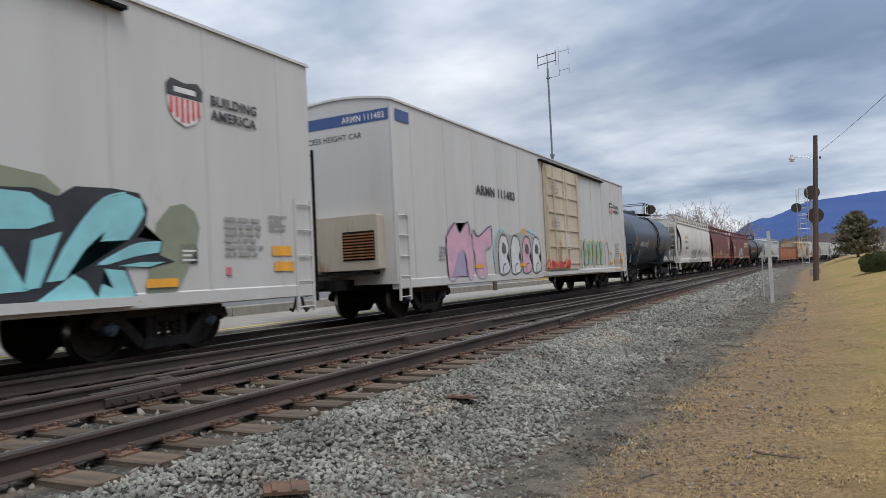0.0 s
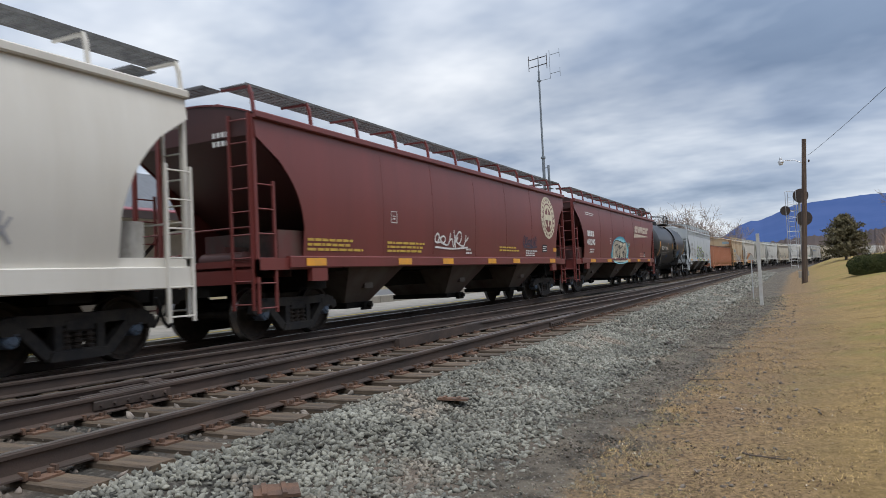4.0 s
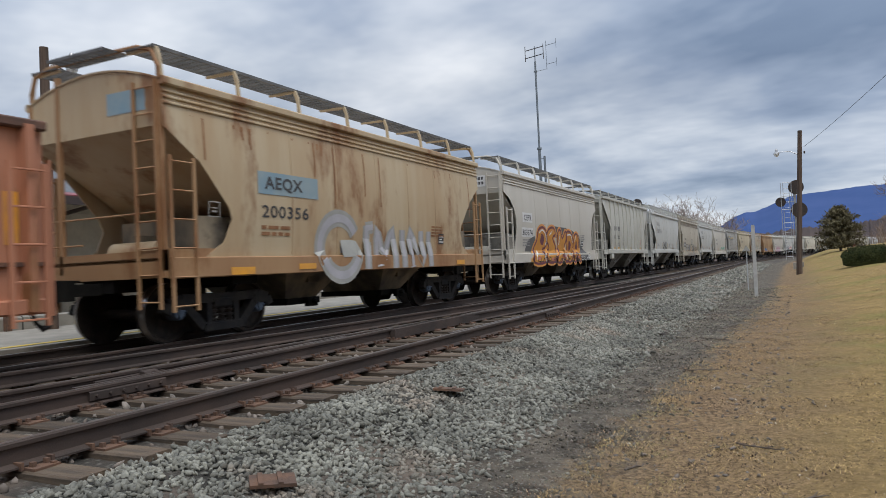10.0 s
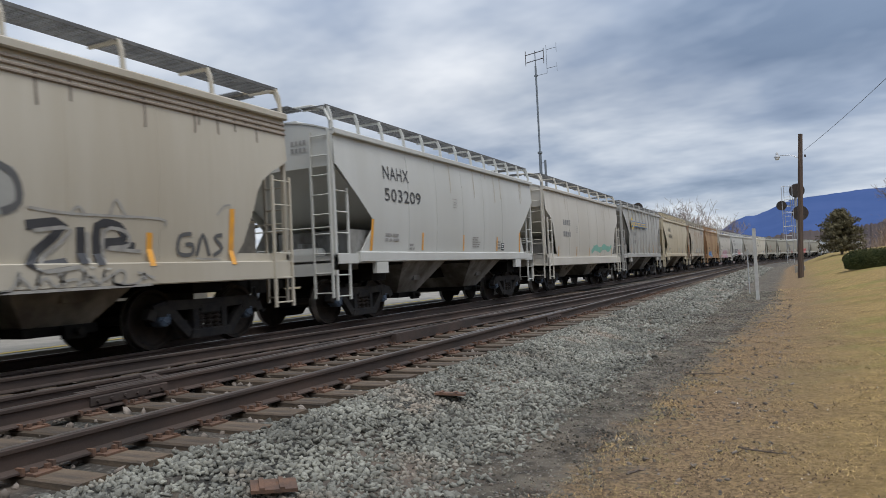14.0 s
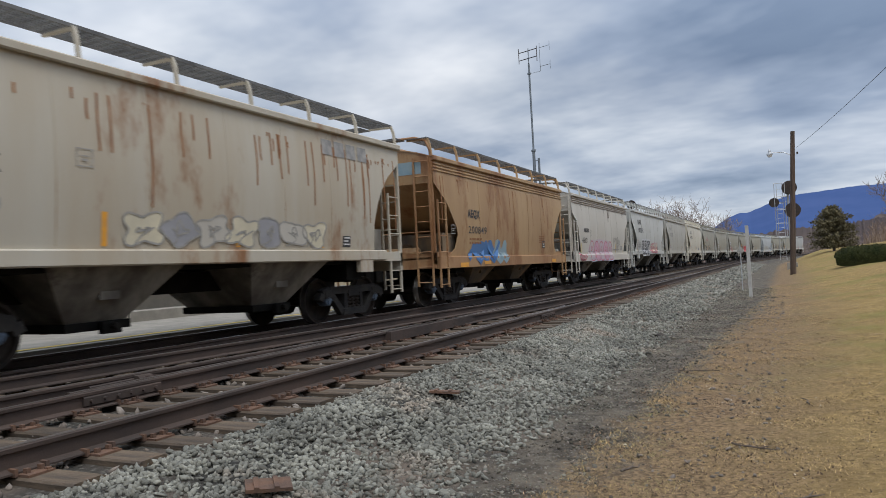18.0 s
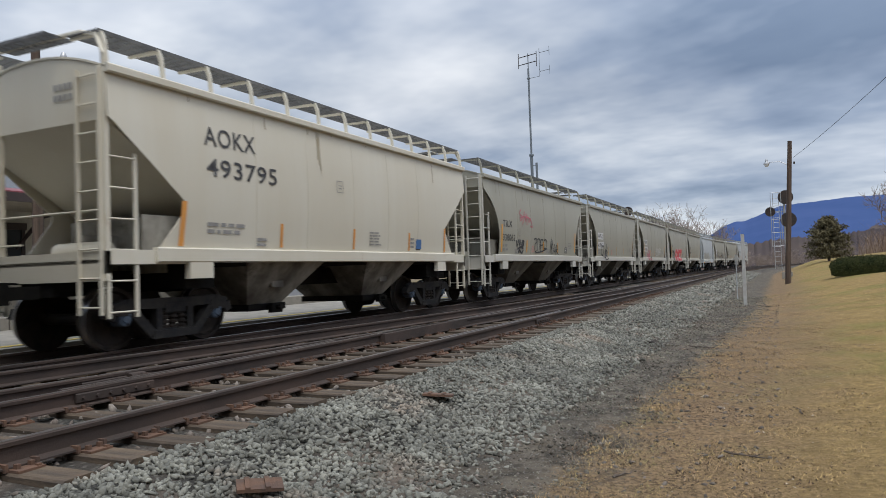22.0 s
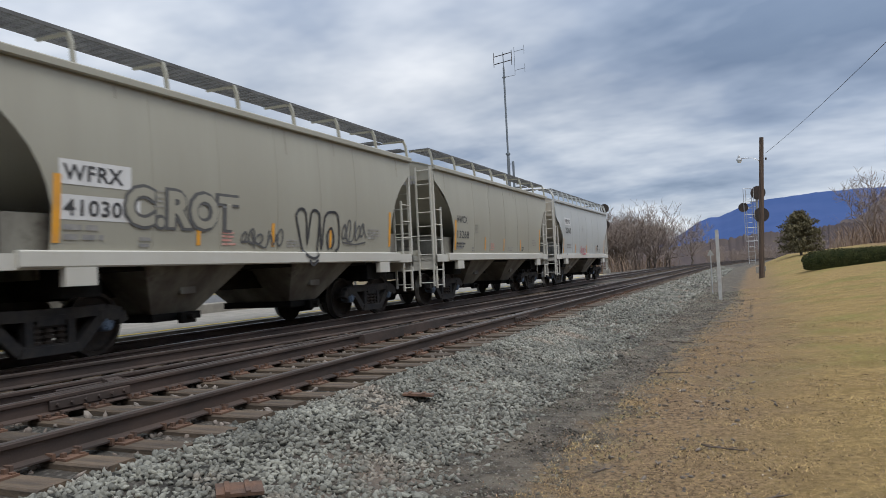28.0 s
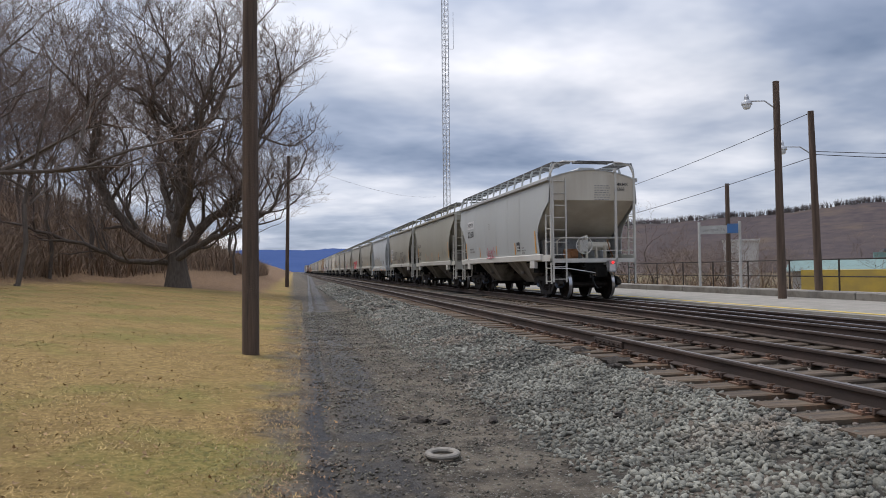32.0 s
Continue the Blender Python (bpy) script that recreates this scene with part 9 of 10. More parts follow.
part("roof", Geo().prism([(0.6, 4.1), (-5, 4.95), (-10.6, 4.1)], "x", 3.1, 26.5), M["roof_green"], shed)
part("roof_vent", Geo().box(9, -4.4, 4.6, 11.2, -3.0, 5.5), M["roof_green"], shed)
br = thing("brick_building", "far red brick building with a flat roof", "building", at=pose(-56.0, -67, -4, 0, 0, 138))
part("wall", Geo().box(3, -12, 0, 18, 0, 6.3), M["brick_red"], br)
part("roof", Geo().box(2.7, -12.3, 6.3, 18.3, 0.3, 6.55), M["slate"], br)
wb = thing("white_building", "pale three-storey building far behind the bushes", "building", at=pose(-61.8, -100, -4, 0, 0, 145))
part("wall", Geo().box(0.6, -8, 0, 5.4, 0, 8.7), M["far_white"], wb)
for q in range(3):
    for u in (1.2, 2.5, 3.8):
        part("window", Geo().box(u, -0.02, 1.6 + 2.5 * q, u + 0.8, 0.03, 3.0 + 2.5 * q), M["glass"], wb)
part("roof", Geo().box(0.4, -8.2, 8.7, 5.6, 0.2, 9.0), M["far_white"], wb)
for i in range(3):
    for k in range(2):
        part("window", Geo().box(0.8 + 1.9 * i, 0.0, 4.4 + 2.2 * k, 1.7 + 1.9 * i, 0.05, 5.6 + 2.2 * k), M["glass"], wb)

# ---- small things by the path ----
def slab(label, x, y, rz, sx, sy, tilt, mat_):
    t = thing("tie_plate", label, "tie plate", "loose plates", at=pose(x, y, land(x, y) + 0.05, tilt, 4, rz))
    g = Geo().box(-sx / 2, -sy / 2, 0, sx / 2, sy / 2, 0.022).box(-sx / 2 + 0.05, -sy / 2, 0.022, -sx / 2 + 0.08, sy / 2, 0.034).box(sx / 2 - 0.11, -sy / 2, 0.022, sx / 2 - 0.08, sy / 2, 0.034)
    part("plate", g, mat_, t)
    return t


slab("loose rusty tie plate lying on the ballast", 1.52, 3.46, 44, 0.28, 0.18, 6, M["plate"])
slab("loose rusty tie plate half sunk in the ballast", 1.33, 6.38, 20, 0.30, 0.19, -5, M["plate"])
ring = thing("concrete_ring", "pale concrete ring lying on the cinders", "ring", at=pose(3.33, -5.5, land(3.33, -5.5) + 0.01))
n = 28
part("ring_body", Geo().grid(lambda a, b: ((0.115 + 0.03 * math.cos(b)) * math.cos(a), (0.115 + 0.03 * math.cos(b)) * math.sin(a), 0.02 + 0.022 * math.sin(b)), [2 * math.pi * i / n for i in range(n + 1)], [2 * math.pi * i / 10 for i in range(11)]), mat("ring_grey", (0.24, 0.22, 0.185), (0.15, 0.135, 0.115), 12), ring, "", True)


def clod(x, y, s, seed, mat_):
    rd = random.Random(seed)
    g = Geo()
    off = rd.uniform(0, 50)
    def f(a, b):
        r = s * (0.72 + 0.5 * noise.noise((math.cos(a) * math.sin(b) * 1.6 + off, math.sin(a) * math.sin(b) * 1.6, math.cos(b) * 1.6)))
        return (1.5 * r * math.cos(a) * math.sin(b), 0.8 * r * math.sin(a) * math.sin(b), 0.6 * r * math.cos(b))
    g.grid(f, [2 * math.pi * i / 14 for i in range(15)], [math.pi * i / 8 for i in range(9)])
    t = thing("dirt_clod", "dark lump of dirt lying on the ballast shoulder", "dirt clod", "dirt clods", at=pose(x, y, land(x, y) + 0.3 * s, 0, 0, rd.uniform(0, 180)))
    part("lump", g, mat_, t, "", True)


M["dirt"] = mat("dark_dirt", (0.035, 0.03, 0.026), (0.06, 0.05, 0.04), 12, 0.95, 0, 0.8, 40)
for i, (x, y, s) in enumerate(((0.62, -8.0, 0.17), (0.75, -7.75, 0.09), (0.5, -9.4, 0.14), (0.62, -9.0, 0.08), (1.57, -6.0, 0.07), (1.1, -8.3, 0.06), (3.25, -6.9, 0.08), (3.05, -6.75, 0.06), (3.4, -7.05, 0.05), (2.6, -6.6, 0.07), (2.3, 13.5, 0.10))):
    clod(x, y, s, i, M["dirt"])


# ---- trees and shrubs ----
M["bark"] = mat("bark_grey_brown", (0.085, 0.067, 0.054), (0.135, 0.111, 0.092), 5, 0.95, 0, 0.7, 18, (2, 2, 0.4))
M["twig"] = mat("twig_brown", (0.135, 0.10, 0.082), (0.20, 0.15, 0.122), 2, 0.95, 0, 0)
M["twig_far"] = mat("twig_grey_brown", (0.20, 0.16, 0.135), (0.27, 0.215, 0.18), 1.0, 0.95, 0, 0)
M["brush"] = mat("brush_brown", (0.15, 0.105, 0.072), (0.225, 0.155, 0.105), 1.2, 0.95, 0, 0, island=0.35)
M["evergreen"] = mat("evergreen_needles", (0.10, 0.092, 0.055), (0.15, 0.13, 0.076), 2, 0.95, 0, 0, island=0.45, spec=0.1)
M["hedge"] = mat("hedge_leaves", (0.020, 0.026, 0.010), (0.042, 0.046, 0.016), 3, 0.9, 0, 0, island=0.5, spec=0.08)


def grow(g_big, g_small, p, d, length, r, depth, rd, droop=0.0, small=0.045, least=0.0, wob=0.30):
    """One branch and, from it, its smaller branches."""
    r = max(r, least)
    n = 4
    pts = [p.copy()]
    dd = d.copy()
    for i in range(n):
        dd = (dd + Vector((rd.uniform(-1, 1), rd.uniform(-1, 1), rd.uniform(-0.6, 0.8))) * wob + Vector((0, 0, -droop if depth < 3 else 0.04))).normalized()
        pts.append(pts[-1] + dd * length / n)
    tgt = g_big if r > small else g_small
    tgt.tube(pts, r, 7 if r > 0.12 else (5 if r > small else 3), r * 0.55, cap=False)
    if depth <= 0:
        return
    kids = 3 if depth > 1 else 4
    for k in range(kids):
        q = rd.uniform(0.35, 1.0) if k else 1.0
        i = min(n - 1, int(q * n))
        base = pts[i].lerp(pts[i + 1], q * n - i) if q < 1 else pts[-1]
        side = Vector((rd.uniform(-1, 1), rd.uniform(-1, 1), rd.uniform(-0.25, 0.8))).normalized()
        nd = (dd * (0.75 if k else 1.1) + side * 0.75).normalized()
        grow(g_big, g_small, base, nd, length * rd.uniform(0.58, 0.80), r * (0.50 if k else 0.55) * rd.uniform(0.85, 1.1), depth - 1, rd, droop, small, least, wob)


def bare_tree(label, seed, h, r, spread=0.8, limbs=6, depth=4, fork=0.3, at=None, group="bare trees", least=0.0, twigs=None, wob=0.30, girth=1.0):
    rd = random.Random(seed)
    t = thing("tree", label, "tree", group, at=at)
    big, small = Geo(), Geo()
    tk = Geo()
    top = h * fork
    pts = [Vector((0, 0, -0.3)), Vector((0.02 * h, 0, top * 0.4)), Vector((0.0, 0.02 * h, top * 0.75)), Vector((0.02 * h, 0.02 * h, top))]
    tk.tube([pts[0], pts[0] + Vector((0, 0, 0.5))], r * 1.5, 12, r * 1.1, cap=False)
    tk.tube(pts, r, 12, r * 0.8, cap=False)
    for k in range(limbs):
        a = 2 * math.pi * k / limbs + rd.uniform(-0.3, 0.3)
        up = rd.uniform(0.2, 1.15)
        d = Vector((math.cos(a) * spread, math.sin(a) * spread, up)).normalized()
        grow(big, small, pts[-1] - Vector((0, 0, rd.uniform(0, top * 0.25))), d, h * rd.uniform(0.28, 0.38), r * girth * rd.uniform(0.34, 0.48), depth, rd, 0.02, 0.045, least, wob)
    grow(big, small, pts[-1], Vector((0.05, 0, 1)), h * 0.36, r * 0.6, depth, rd, 0.0, 0.045, least, wob)
    trunk = part("trunk", tk, M["bark"], t, "", True)
    part("branchwork", big, twigs or M["bark"], t)
    part("crown", small, twigs or M["twig"], t)
    return t


def great_tree(x0, y0):
    """An old broad tree: leaning trunk and six heavy limbs, each with its own branches."""
    z0 = land(x0, y0)
    t = thing("tree", "great spreading bare tree with a thick grey trunk", "tree", "bare trees", at=pose(x0, y0, z0))
    rd_ = random.Random(19)
    tk, big, small = Geo(), Geo(), Geo()
    tk.tube([(0, 0, -0.4), (0, 0, 0.25), (0.02, 0, 0.8), (0.05, 0, 1.6)], 0.88, 14, 0.52, cap=False)
    tk.tube([(0.05, 0, 1.6), (0.1, 0.1, 2.4), (0.2, 0.1, 3.2)], 0.54, 14, 0.42, cap=False)
    limbs = (
        ([(0.1, 0, 2.4), (-0.1, 0.2, 5.2), (-0.3, 0.4, 7.6), (-1.4, 0.6, 9.3), (-2.4, 0.2, 11.2), (-3.8, 0, 14.2)], 0.36),
        ([(-0.3, 0.4, 7.2), (0.2, 1.0, 9.7), (1.2, 1.4, 11.2), (0.2, 1.6, 13.2), (0.8, 2.0, 15.0)], 0.20),
        ([(0.2, 0, 2.2), (2.4, -0.4, 3.2), (4.0, -0.8, 5.2), (4.9, -0.6, 7.8), (4.6, -0.2, 9.8), (5.6, 0.4, 12.0)], 0.32),
        ([(0.0, 0, 2.0), (-1.6, 0.6, 3.6), (-3.5, 0.8, 5.5), (-4.2, 0.6, 7.7), (-5.2, 0.2, 10.6), (-6.0, 0.4, 12.5)], 0.32),
        ([(0.1, 0.2, 1.6), (-1.8, 1.4, 2.7), (-3.6, 2.4, 3.4), (-5.4, 3.0, 4.4), (-6.3, 3.2, 6.0)], 0.24),
        ([(0.3, 0, 1.5), (2.0, 1.0, 1.5), (4.0, 1.8, 2.2), (6.8, 2.6, 3.2), (8.8, 3.0, 3.8)], 0.20),
        ([(0.1, 0.1, 3.0), (0.8, -1.6, 5.0), (1.6, -3.2, 7.4), (1.8, -4.4, 10.0), (2.6, -5.0, 12.4)], 0.27),
        ([(0.0, 0.1, 3.0), (-0.8, 2.0, 4.8), (-1.4, 3.8, 7.4), (-2.2, 5.0, 10.2), (-3.0, 5.6, 12.4)], 0.25))
    for pts, r in limbs:
        pts = [Vector(q) for q in smooth_line(pts, 4)]
        pts = [q + Vector((rd_.uniform(-1, 1), rd_.uniform(-1, 1), rd_.uniform(-1, 1))) * 0.12 if 0 < i else q for i, q in enumerate(pts)]
        big.tube(pts, r, 9, r * 0.22, cap=False)
        n = len(pts)
        for i in range(3, n):
            f = i / (n - 1)
            d = (pts[i] - pts[i - 1]).normalized()
            for k in range(2 if f > 0.45 else 1):
                side = Vector((rd_.uniform(-1, 1), rd_.uniform(-1, 1), rd_.uniform(-0.35, 0.9))).normalized()
                grow(big, small, pts[i], (d * 0.6 + side).normalized(), rd_.uniform(1.6, 2.9) * (1.15 - 0.35 * f), r * (1 - 0.72 * f) * rd_.uniform(0.35, 0.6), 4 if f > 0.3 else 3, rd_, 0.0, 0.045, 0.008, 0.36)
        grow(big, small, pts[-1], (pts[-1] - pts[-2]).normalized(), 2.2, r * 0.24, 4, rd_, 0.02, 0.045, 0.0085, 0.42)
    part("trunk", tk, M["bark"], t, "", True)
    part("branchwork", big, M["bark"], t)
    part("crown", small, M["twig"], t)


great_tree(11.2, -44.4)
bare_tree("bare tree with long low limbs over the lawn", 5, 17, 0.4, 1.3, 6, 4, 0.24, pose(18.0, -31.0, land(18, -31)), least=0.004, wob=0.36, girth=0.8)
temps = [bare_tree("slender bare woodland tree", 20 + i, (14, 16, 12, 15)[i], 0.125, 0.6, 5, 4, 0.38, pose(20 + 4 * i, -60 - 6 * i, land(20 + 4 * i, -60 - 6 * i)), "woodland trees", 0.008, wob=0.36) for i in range(4)]
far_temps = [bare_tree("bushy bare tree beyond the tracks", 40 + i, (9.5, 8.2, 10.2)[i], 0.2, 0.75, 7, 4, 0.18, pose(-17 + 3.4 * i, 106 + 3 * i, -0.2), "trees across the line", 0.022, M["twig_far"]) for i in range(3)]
rd = random.Random(77)
for i in range(56):
    y = -rd.uniform(26, 110)
    x = rd.uniform(15.0, 46.0) if y > -52 else rd.uniform(8.5, 40.0)
    if math.hypot(x - 11.6, y + 44.4) < 4:
        continue
    s = rd.uniform(0.75, 1.25)
    c = copy_thing(temps[i % 4], pose(x, y, land(x, y) - 0.1, rd.uniform(-3, 3), rd.uniform(-3, 3), rd.uniform(0, 360)))
    c.scale = (s, s, s)
# north: clump across the line, single tree, far row, and the wood on the east side
for i in range(16):
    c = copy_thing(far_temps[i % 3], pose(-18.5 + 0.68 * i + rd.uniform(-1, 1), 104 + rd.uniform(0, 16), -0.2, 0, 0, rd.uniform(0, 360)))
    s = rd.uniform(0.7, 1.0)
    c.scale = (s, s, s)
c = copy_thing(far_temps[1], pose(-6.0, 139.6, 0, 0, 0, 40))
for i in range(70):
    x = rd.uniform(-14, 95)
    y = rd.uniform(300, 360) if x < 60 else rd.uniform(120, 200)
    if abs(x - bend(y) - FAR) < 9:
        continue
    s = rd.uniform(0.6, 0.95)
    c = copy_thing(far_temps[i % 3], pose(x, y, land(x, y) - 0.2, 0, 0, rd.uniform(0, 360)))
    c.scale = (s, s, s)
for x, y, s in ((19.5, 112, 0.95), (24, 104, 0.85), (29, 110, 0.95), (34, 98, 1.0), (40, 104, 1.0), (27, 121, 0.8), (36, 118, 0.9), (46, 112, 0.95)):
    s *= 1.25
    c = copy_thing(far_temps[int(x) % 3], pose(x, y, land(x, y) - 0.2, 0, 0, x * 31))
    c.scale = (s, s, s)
# bushes below the platform
for i in range(24):
    x, y = -rd.uniform(17, 40), -rd.uniform(38, 85)
    s = rd.uniform(0.28, 0.42)
    c = copy_thing(temps[i % 4], pose(x, y, land(x, y) - 0.1, 0, 0, rd.uniform(0, 360)))
    c.scale = (s * 1.5, s * 1.5, s)


def twig_field(name, label, n, place, h0, h1, seed, material=None):
    """Undergrowth: many thin bent stems in one mesh."""
    rg = np.random.default_rng(seed)
    g = Geo()
    for i in range(n):
        x, y = place(rg)
        z = land(x, y)
        h = rg.uniform(h0, h1)
        a, b = rg.uniform(0, 6.28), rg.uniform(0.3, 1.7)
        dx, dy = math.cos(a) * b * h * 0.6, math.sin(a) * b * h * 0.6
        w = rg.uniform(0.012, 0.035)
        ox, oy = -math.sin(a) * w, math.cos(a) * w
        m = (x + dx * 0.35, y + dy * 0.35, z + h * 0.55)
        e = (x + dx, y + dy, z + h)
        g.add([(x - ox, y - oy, z - 0.1), (x + ox, y + oy, z - 0.1), (m[0] + ox, m[1] + oy, m[2]), (m[0] - ox, m[1] - oy, m[2]), e], [(0, 1, 2, 3), (3, 2, 4)])
        q = (m[0] + rg.uniform(-.4, .4) * h, m[1] + rg.uniform(-.4, .4) * h, m[2] + h * rg.uniform(0.1, 0.4))
        g.add([m, (m[0], m[1], m[2] + w * 1.5), q], [(0, 1, 2)])
    return tagged(new(name, g.mesh(name, material or M["brush"])), label, "undergrowth", "", "stuff")


def edge_wood(rg):
    y = -rg.uniform(22, 120)
    x = (17.5 + abs(rg.normal(0, 7))) if y > -48 else 8.5 + (18 - 8.5) * max(0, (y + 75) / 27) * 0.7 + abs(rg.normal(0, 7))
    return x, y


twig_field("undergrowth", "tangled brown winter undergrowth at the wood's edge", 19000, edge_wood, 0.35, 2.0, 3)
twig_field("undergrowth", "thin bare brown saplings in the wood", 4200, lambda rg: (rg.uniform(13, 50), -rg.uniform(50, 120)), 2.0, 5.5, 4)
twig_field("undergrowth", "brown brush across the tracks to the north", 2600, lambda rg: (-rg.uniform(9, 34), rg.uniform(84, 150)), 0.5, 3.0, 5)
twig_field("undergrowth", "grey-brown brush beyond the curve", 4500, lambda rg: ((lambda y: (bend(y) + rg.uniform(12, 70), y))(rg.uniform(150, 330))), 1.0, 5.5, 6)
twig_field("undergrowth", "brown brush below the platform", 5500, lambda rg: (-rg.uniform(15, 40), -rg.uniform(30, 110)), 0.6, 3.2, 7)
twig_field("undergrowth", "brown brush at the edge of the eastern wood", 3500, lambda rg: (rg.uniform(17, 60), rg.uniform(85, 150)), 0.8, 5.0, 8)


def leaf_cloud(n, place, size, seed):
    rg = np.random.default_rng(seed)
    g = Geo()
    for i in range(n):
        c, nrm = place(rg)
        u = Vector(nrm).orthogonal().normalized()
        w = Vector(nrm).cross(u)
        a = rg.uniform(0, 6.28)
        u, w = u * math.cos(a) + w * math.sin(a), w * math.cos(a) - u * math.sin(a)
        s = size * rg.uniform(0.6, 1.4)
        c = Vector(c)
        tip = Vector(nrm) * s * rg.uniform(-0.2, 0.7)
        g.add([tuple(c - u * s * 0.45), tuple(c + w * s * 0.9 + tip), tuple(c + u * s * 0.45), tuple(c - w * s * 0.5)], [(0, 1, 2, 3)])
    return g


def hedge():
    x0, x1, y0, y1 = 6.75, 16.5, 39.3, 41.0
    zb = land(7.5, 40) - 0.02
    t = thing("hedge", "trimmed dark green hedge with a rounded top", "hedge", at=pose(0, 0, 0))
    def top(x, y):
        end = min(1.0, max(0.0, (x - x0) / 0.8))
        return zb + 0.45 + (0.47 + 0.10 * noise.noise((x * 0.8, y, 1)) + 0.02 * (x - x0)) * math.sqrt(1 - (1 - end) ** 2)
    core = Geo().grid(lambda x, a: (x, (y0 + y1) / 2 - math.cos(a) * 0.72, zb + (top(x, 40) - zb - 0.06) * math.sin(a) ** 0.5), [x0 + 0.15 + (x1 - x0 - 0.3) * i / 24 for i in range(25)], [math.pi * i / 12 for i in range(13)])
    part("core", core, M["hedge"], t)
    def pl(rg):
        x = rg.uniform(x0, x1)
        a = rg.uniform(0.02, math.pi * 0.75)
        if rg.uniform() < 0.10:
            x = x0 + abs(rg.normal(0, 0.05))
        r = 1 + rg.normal(0, 0.035)
        y = (y0 + y1) / 2 - math.cos(a) * 0.82 * r
        z = zb + (top(x, 40) - zb) * math.sin(a) ** 0.5 * r
        return (x, y, max(zb, z)), (rg.normal(0, 0.4), -math.cos(a), math.sin(a) + 0.2)
    part("leaves", leaf_cloud(13000, pl, 0.055, 9), M["hedge"], t)


hedge()


def conifer(x, y, h, r, seed):
    z = land(x, y)
    t = thing("evergreen_tree", "broad dull green evergreen tree by the lawn", "tree", "evergreens", at=pose(x, y, z))
    part("trunk", Geo().tube([(0, 0, -0.2), (0.05, 0, h * 0.5), (0, 0.05, h * 0.95)], 0.13, 8, 0.03), M["bark"], t)
    rg = np.random.default_rng(seed)
    br = Geo()
    tips = []
    for k in range(210):
        zz = h * (0.07 + 0.90 * rg.uniform() ** 1.1)
        rr = r * (1 - (zz / h) ** 2.2) ** 0.8 * rg.uniform(0.7, 1.12) + 0.1
        a = rg.uniform(0, 6.28)
        e = (rr * math.cos(a), rr * math.sin(a), zz + rr * rg.uniform(-0.05, 0.25))
        br.tube([(0, 0, zz), (e[0] * 0.5, e[1] * 0.5, zz + 0.05), e], 0.025, 4, 0.008)
        tips.append(((0, 0, zz), e))
    part("branchwork", br, M["bark"], t)
    def pl(g2):
        a, e = tips[g2.integers(len(tips))]
        q = g2.uniform(0.12, 1.12)
        c = tuple(a[i] + (e[i] - a[i]) * q + g2.normal(0, 0.09) for i in range(3))
        return c, (g2.normal(0, 1), g2.normal(0, 1), g2.uniform(0.2, 1))
    part("needles", leaf_cloud(15000, pl, 0.09, seed + 1), M["evergreen"], t)


conifer(8.65, 75.0, 4.2, 1.9, 31)

# ---- far hills ----
CRESTS = {}


def ridge(name, label, pts, depth, mat_, seed, rough_, steps=90):
    """A wooded ridge through crest points (x, y, z), falling towards the viewer."""
    rd_ = random.Random(seed)
    g = Geo()
    n = len(pts) - 1
    crest = []
    for i in range(steps + 1):
        q = i / steps * n
        k = min(n - 1, int(q))
        a, b = Vector(pts[k]), Vector(pts[k + 1])
        f = q - k
        f = f * f * (3 - 2 * f)
        p = a.lerp(b, q - k)
        p.z = a.z + (b.z - a.z) * f + rough_ * noise.noise((i * 0.35, seed, 0)) + rough_ * 0.5 * noise.noise((i * 1.3, seed, 3)) + rough_ * 0.3 * rd_.uniform(-1, 1)
        crest.append(p)
    CRESTS[name] = crest
    cx = Vector((4.5, 0, 0))
    rows = [0.0, 0.25, 0.55, 0.8, 1.0]
    def f2(i, v):
        p = crest[int(i)]
        toward = (cx - Vector((p.x, p.y, 0))).normalized() * depth * v
        return (p.x + toward.x, p.y + toward.y, p.z * (1 - v ** 0.8) - 6 * v)
    g.grid(f2, list(range(steps + 1)), rows)
    return structure(name, g, mat_, label, "hill", True)


# the blue of distance haze is put into the mountain colour
M["mountain"] = mat("far_mountain_hazed", (0.050, 0.085, 0.20), (0.060, 0.095, 0.215), 0.006, 1.0, 0, 0, detail=3.0, spec=0.0)
# winter wood, darkened and tinted bluish: distance haze held in its colour
M["far_wood"] = mat("far_winter_wood_hazed", (0.070, 0.060, 0.064), (0.100, 0.082, 0.078), 0.06, 1.0, 0.0, 0.0, 40, (1, 1, 1), (0.125, 0.098, 0.078), (0.5, 0.7), 0.012, detail=9.0, spec=0.0)
ridge("hill_far_north", "long wooded mountain ridge on the horizon, blued by haze", [(-900, 2860, -10), (-560, 2950, 0), (-311, 2983, 82), (-137, 2996, 158), (50, 3000, 214), (282, 2987, 226), (520, 2960, 224), (900, 2850, 240), (1500, 2600, 230), (2200, 2100, 180)], 1200, M["mountain"], 1, 2.5, 160)
ridge("hill_east", "brown wooded hillside beyond the lawn", [(30, 420, 6), (60, 500, 20), (95, 560, 40), (160, 580, 62), (260, 560, 75), (420, 420, 80), (520, 250, 60)], 220, M["far_wood"], 2, 1.6, 90)
ridge("hill_far_south", "low hill at the end of the straight track, blued by haze", [(500, -3000, 80), (100, -2990, 92), (-60, -2998, 90), (-160, -2996, 97), (-420, -2970, 86), (-700, -2900, 70), (-1100, -2800, 60)], 900, M["mountain"], 3, 2.5, 80)
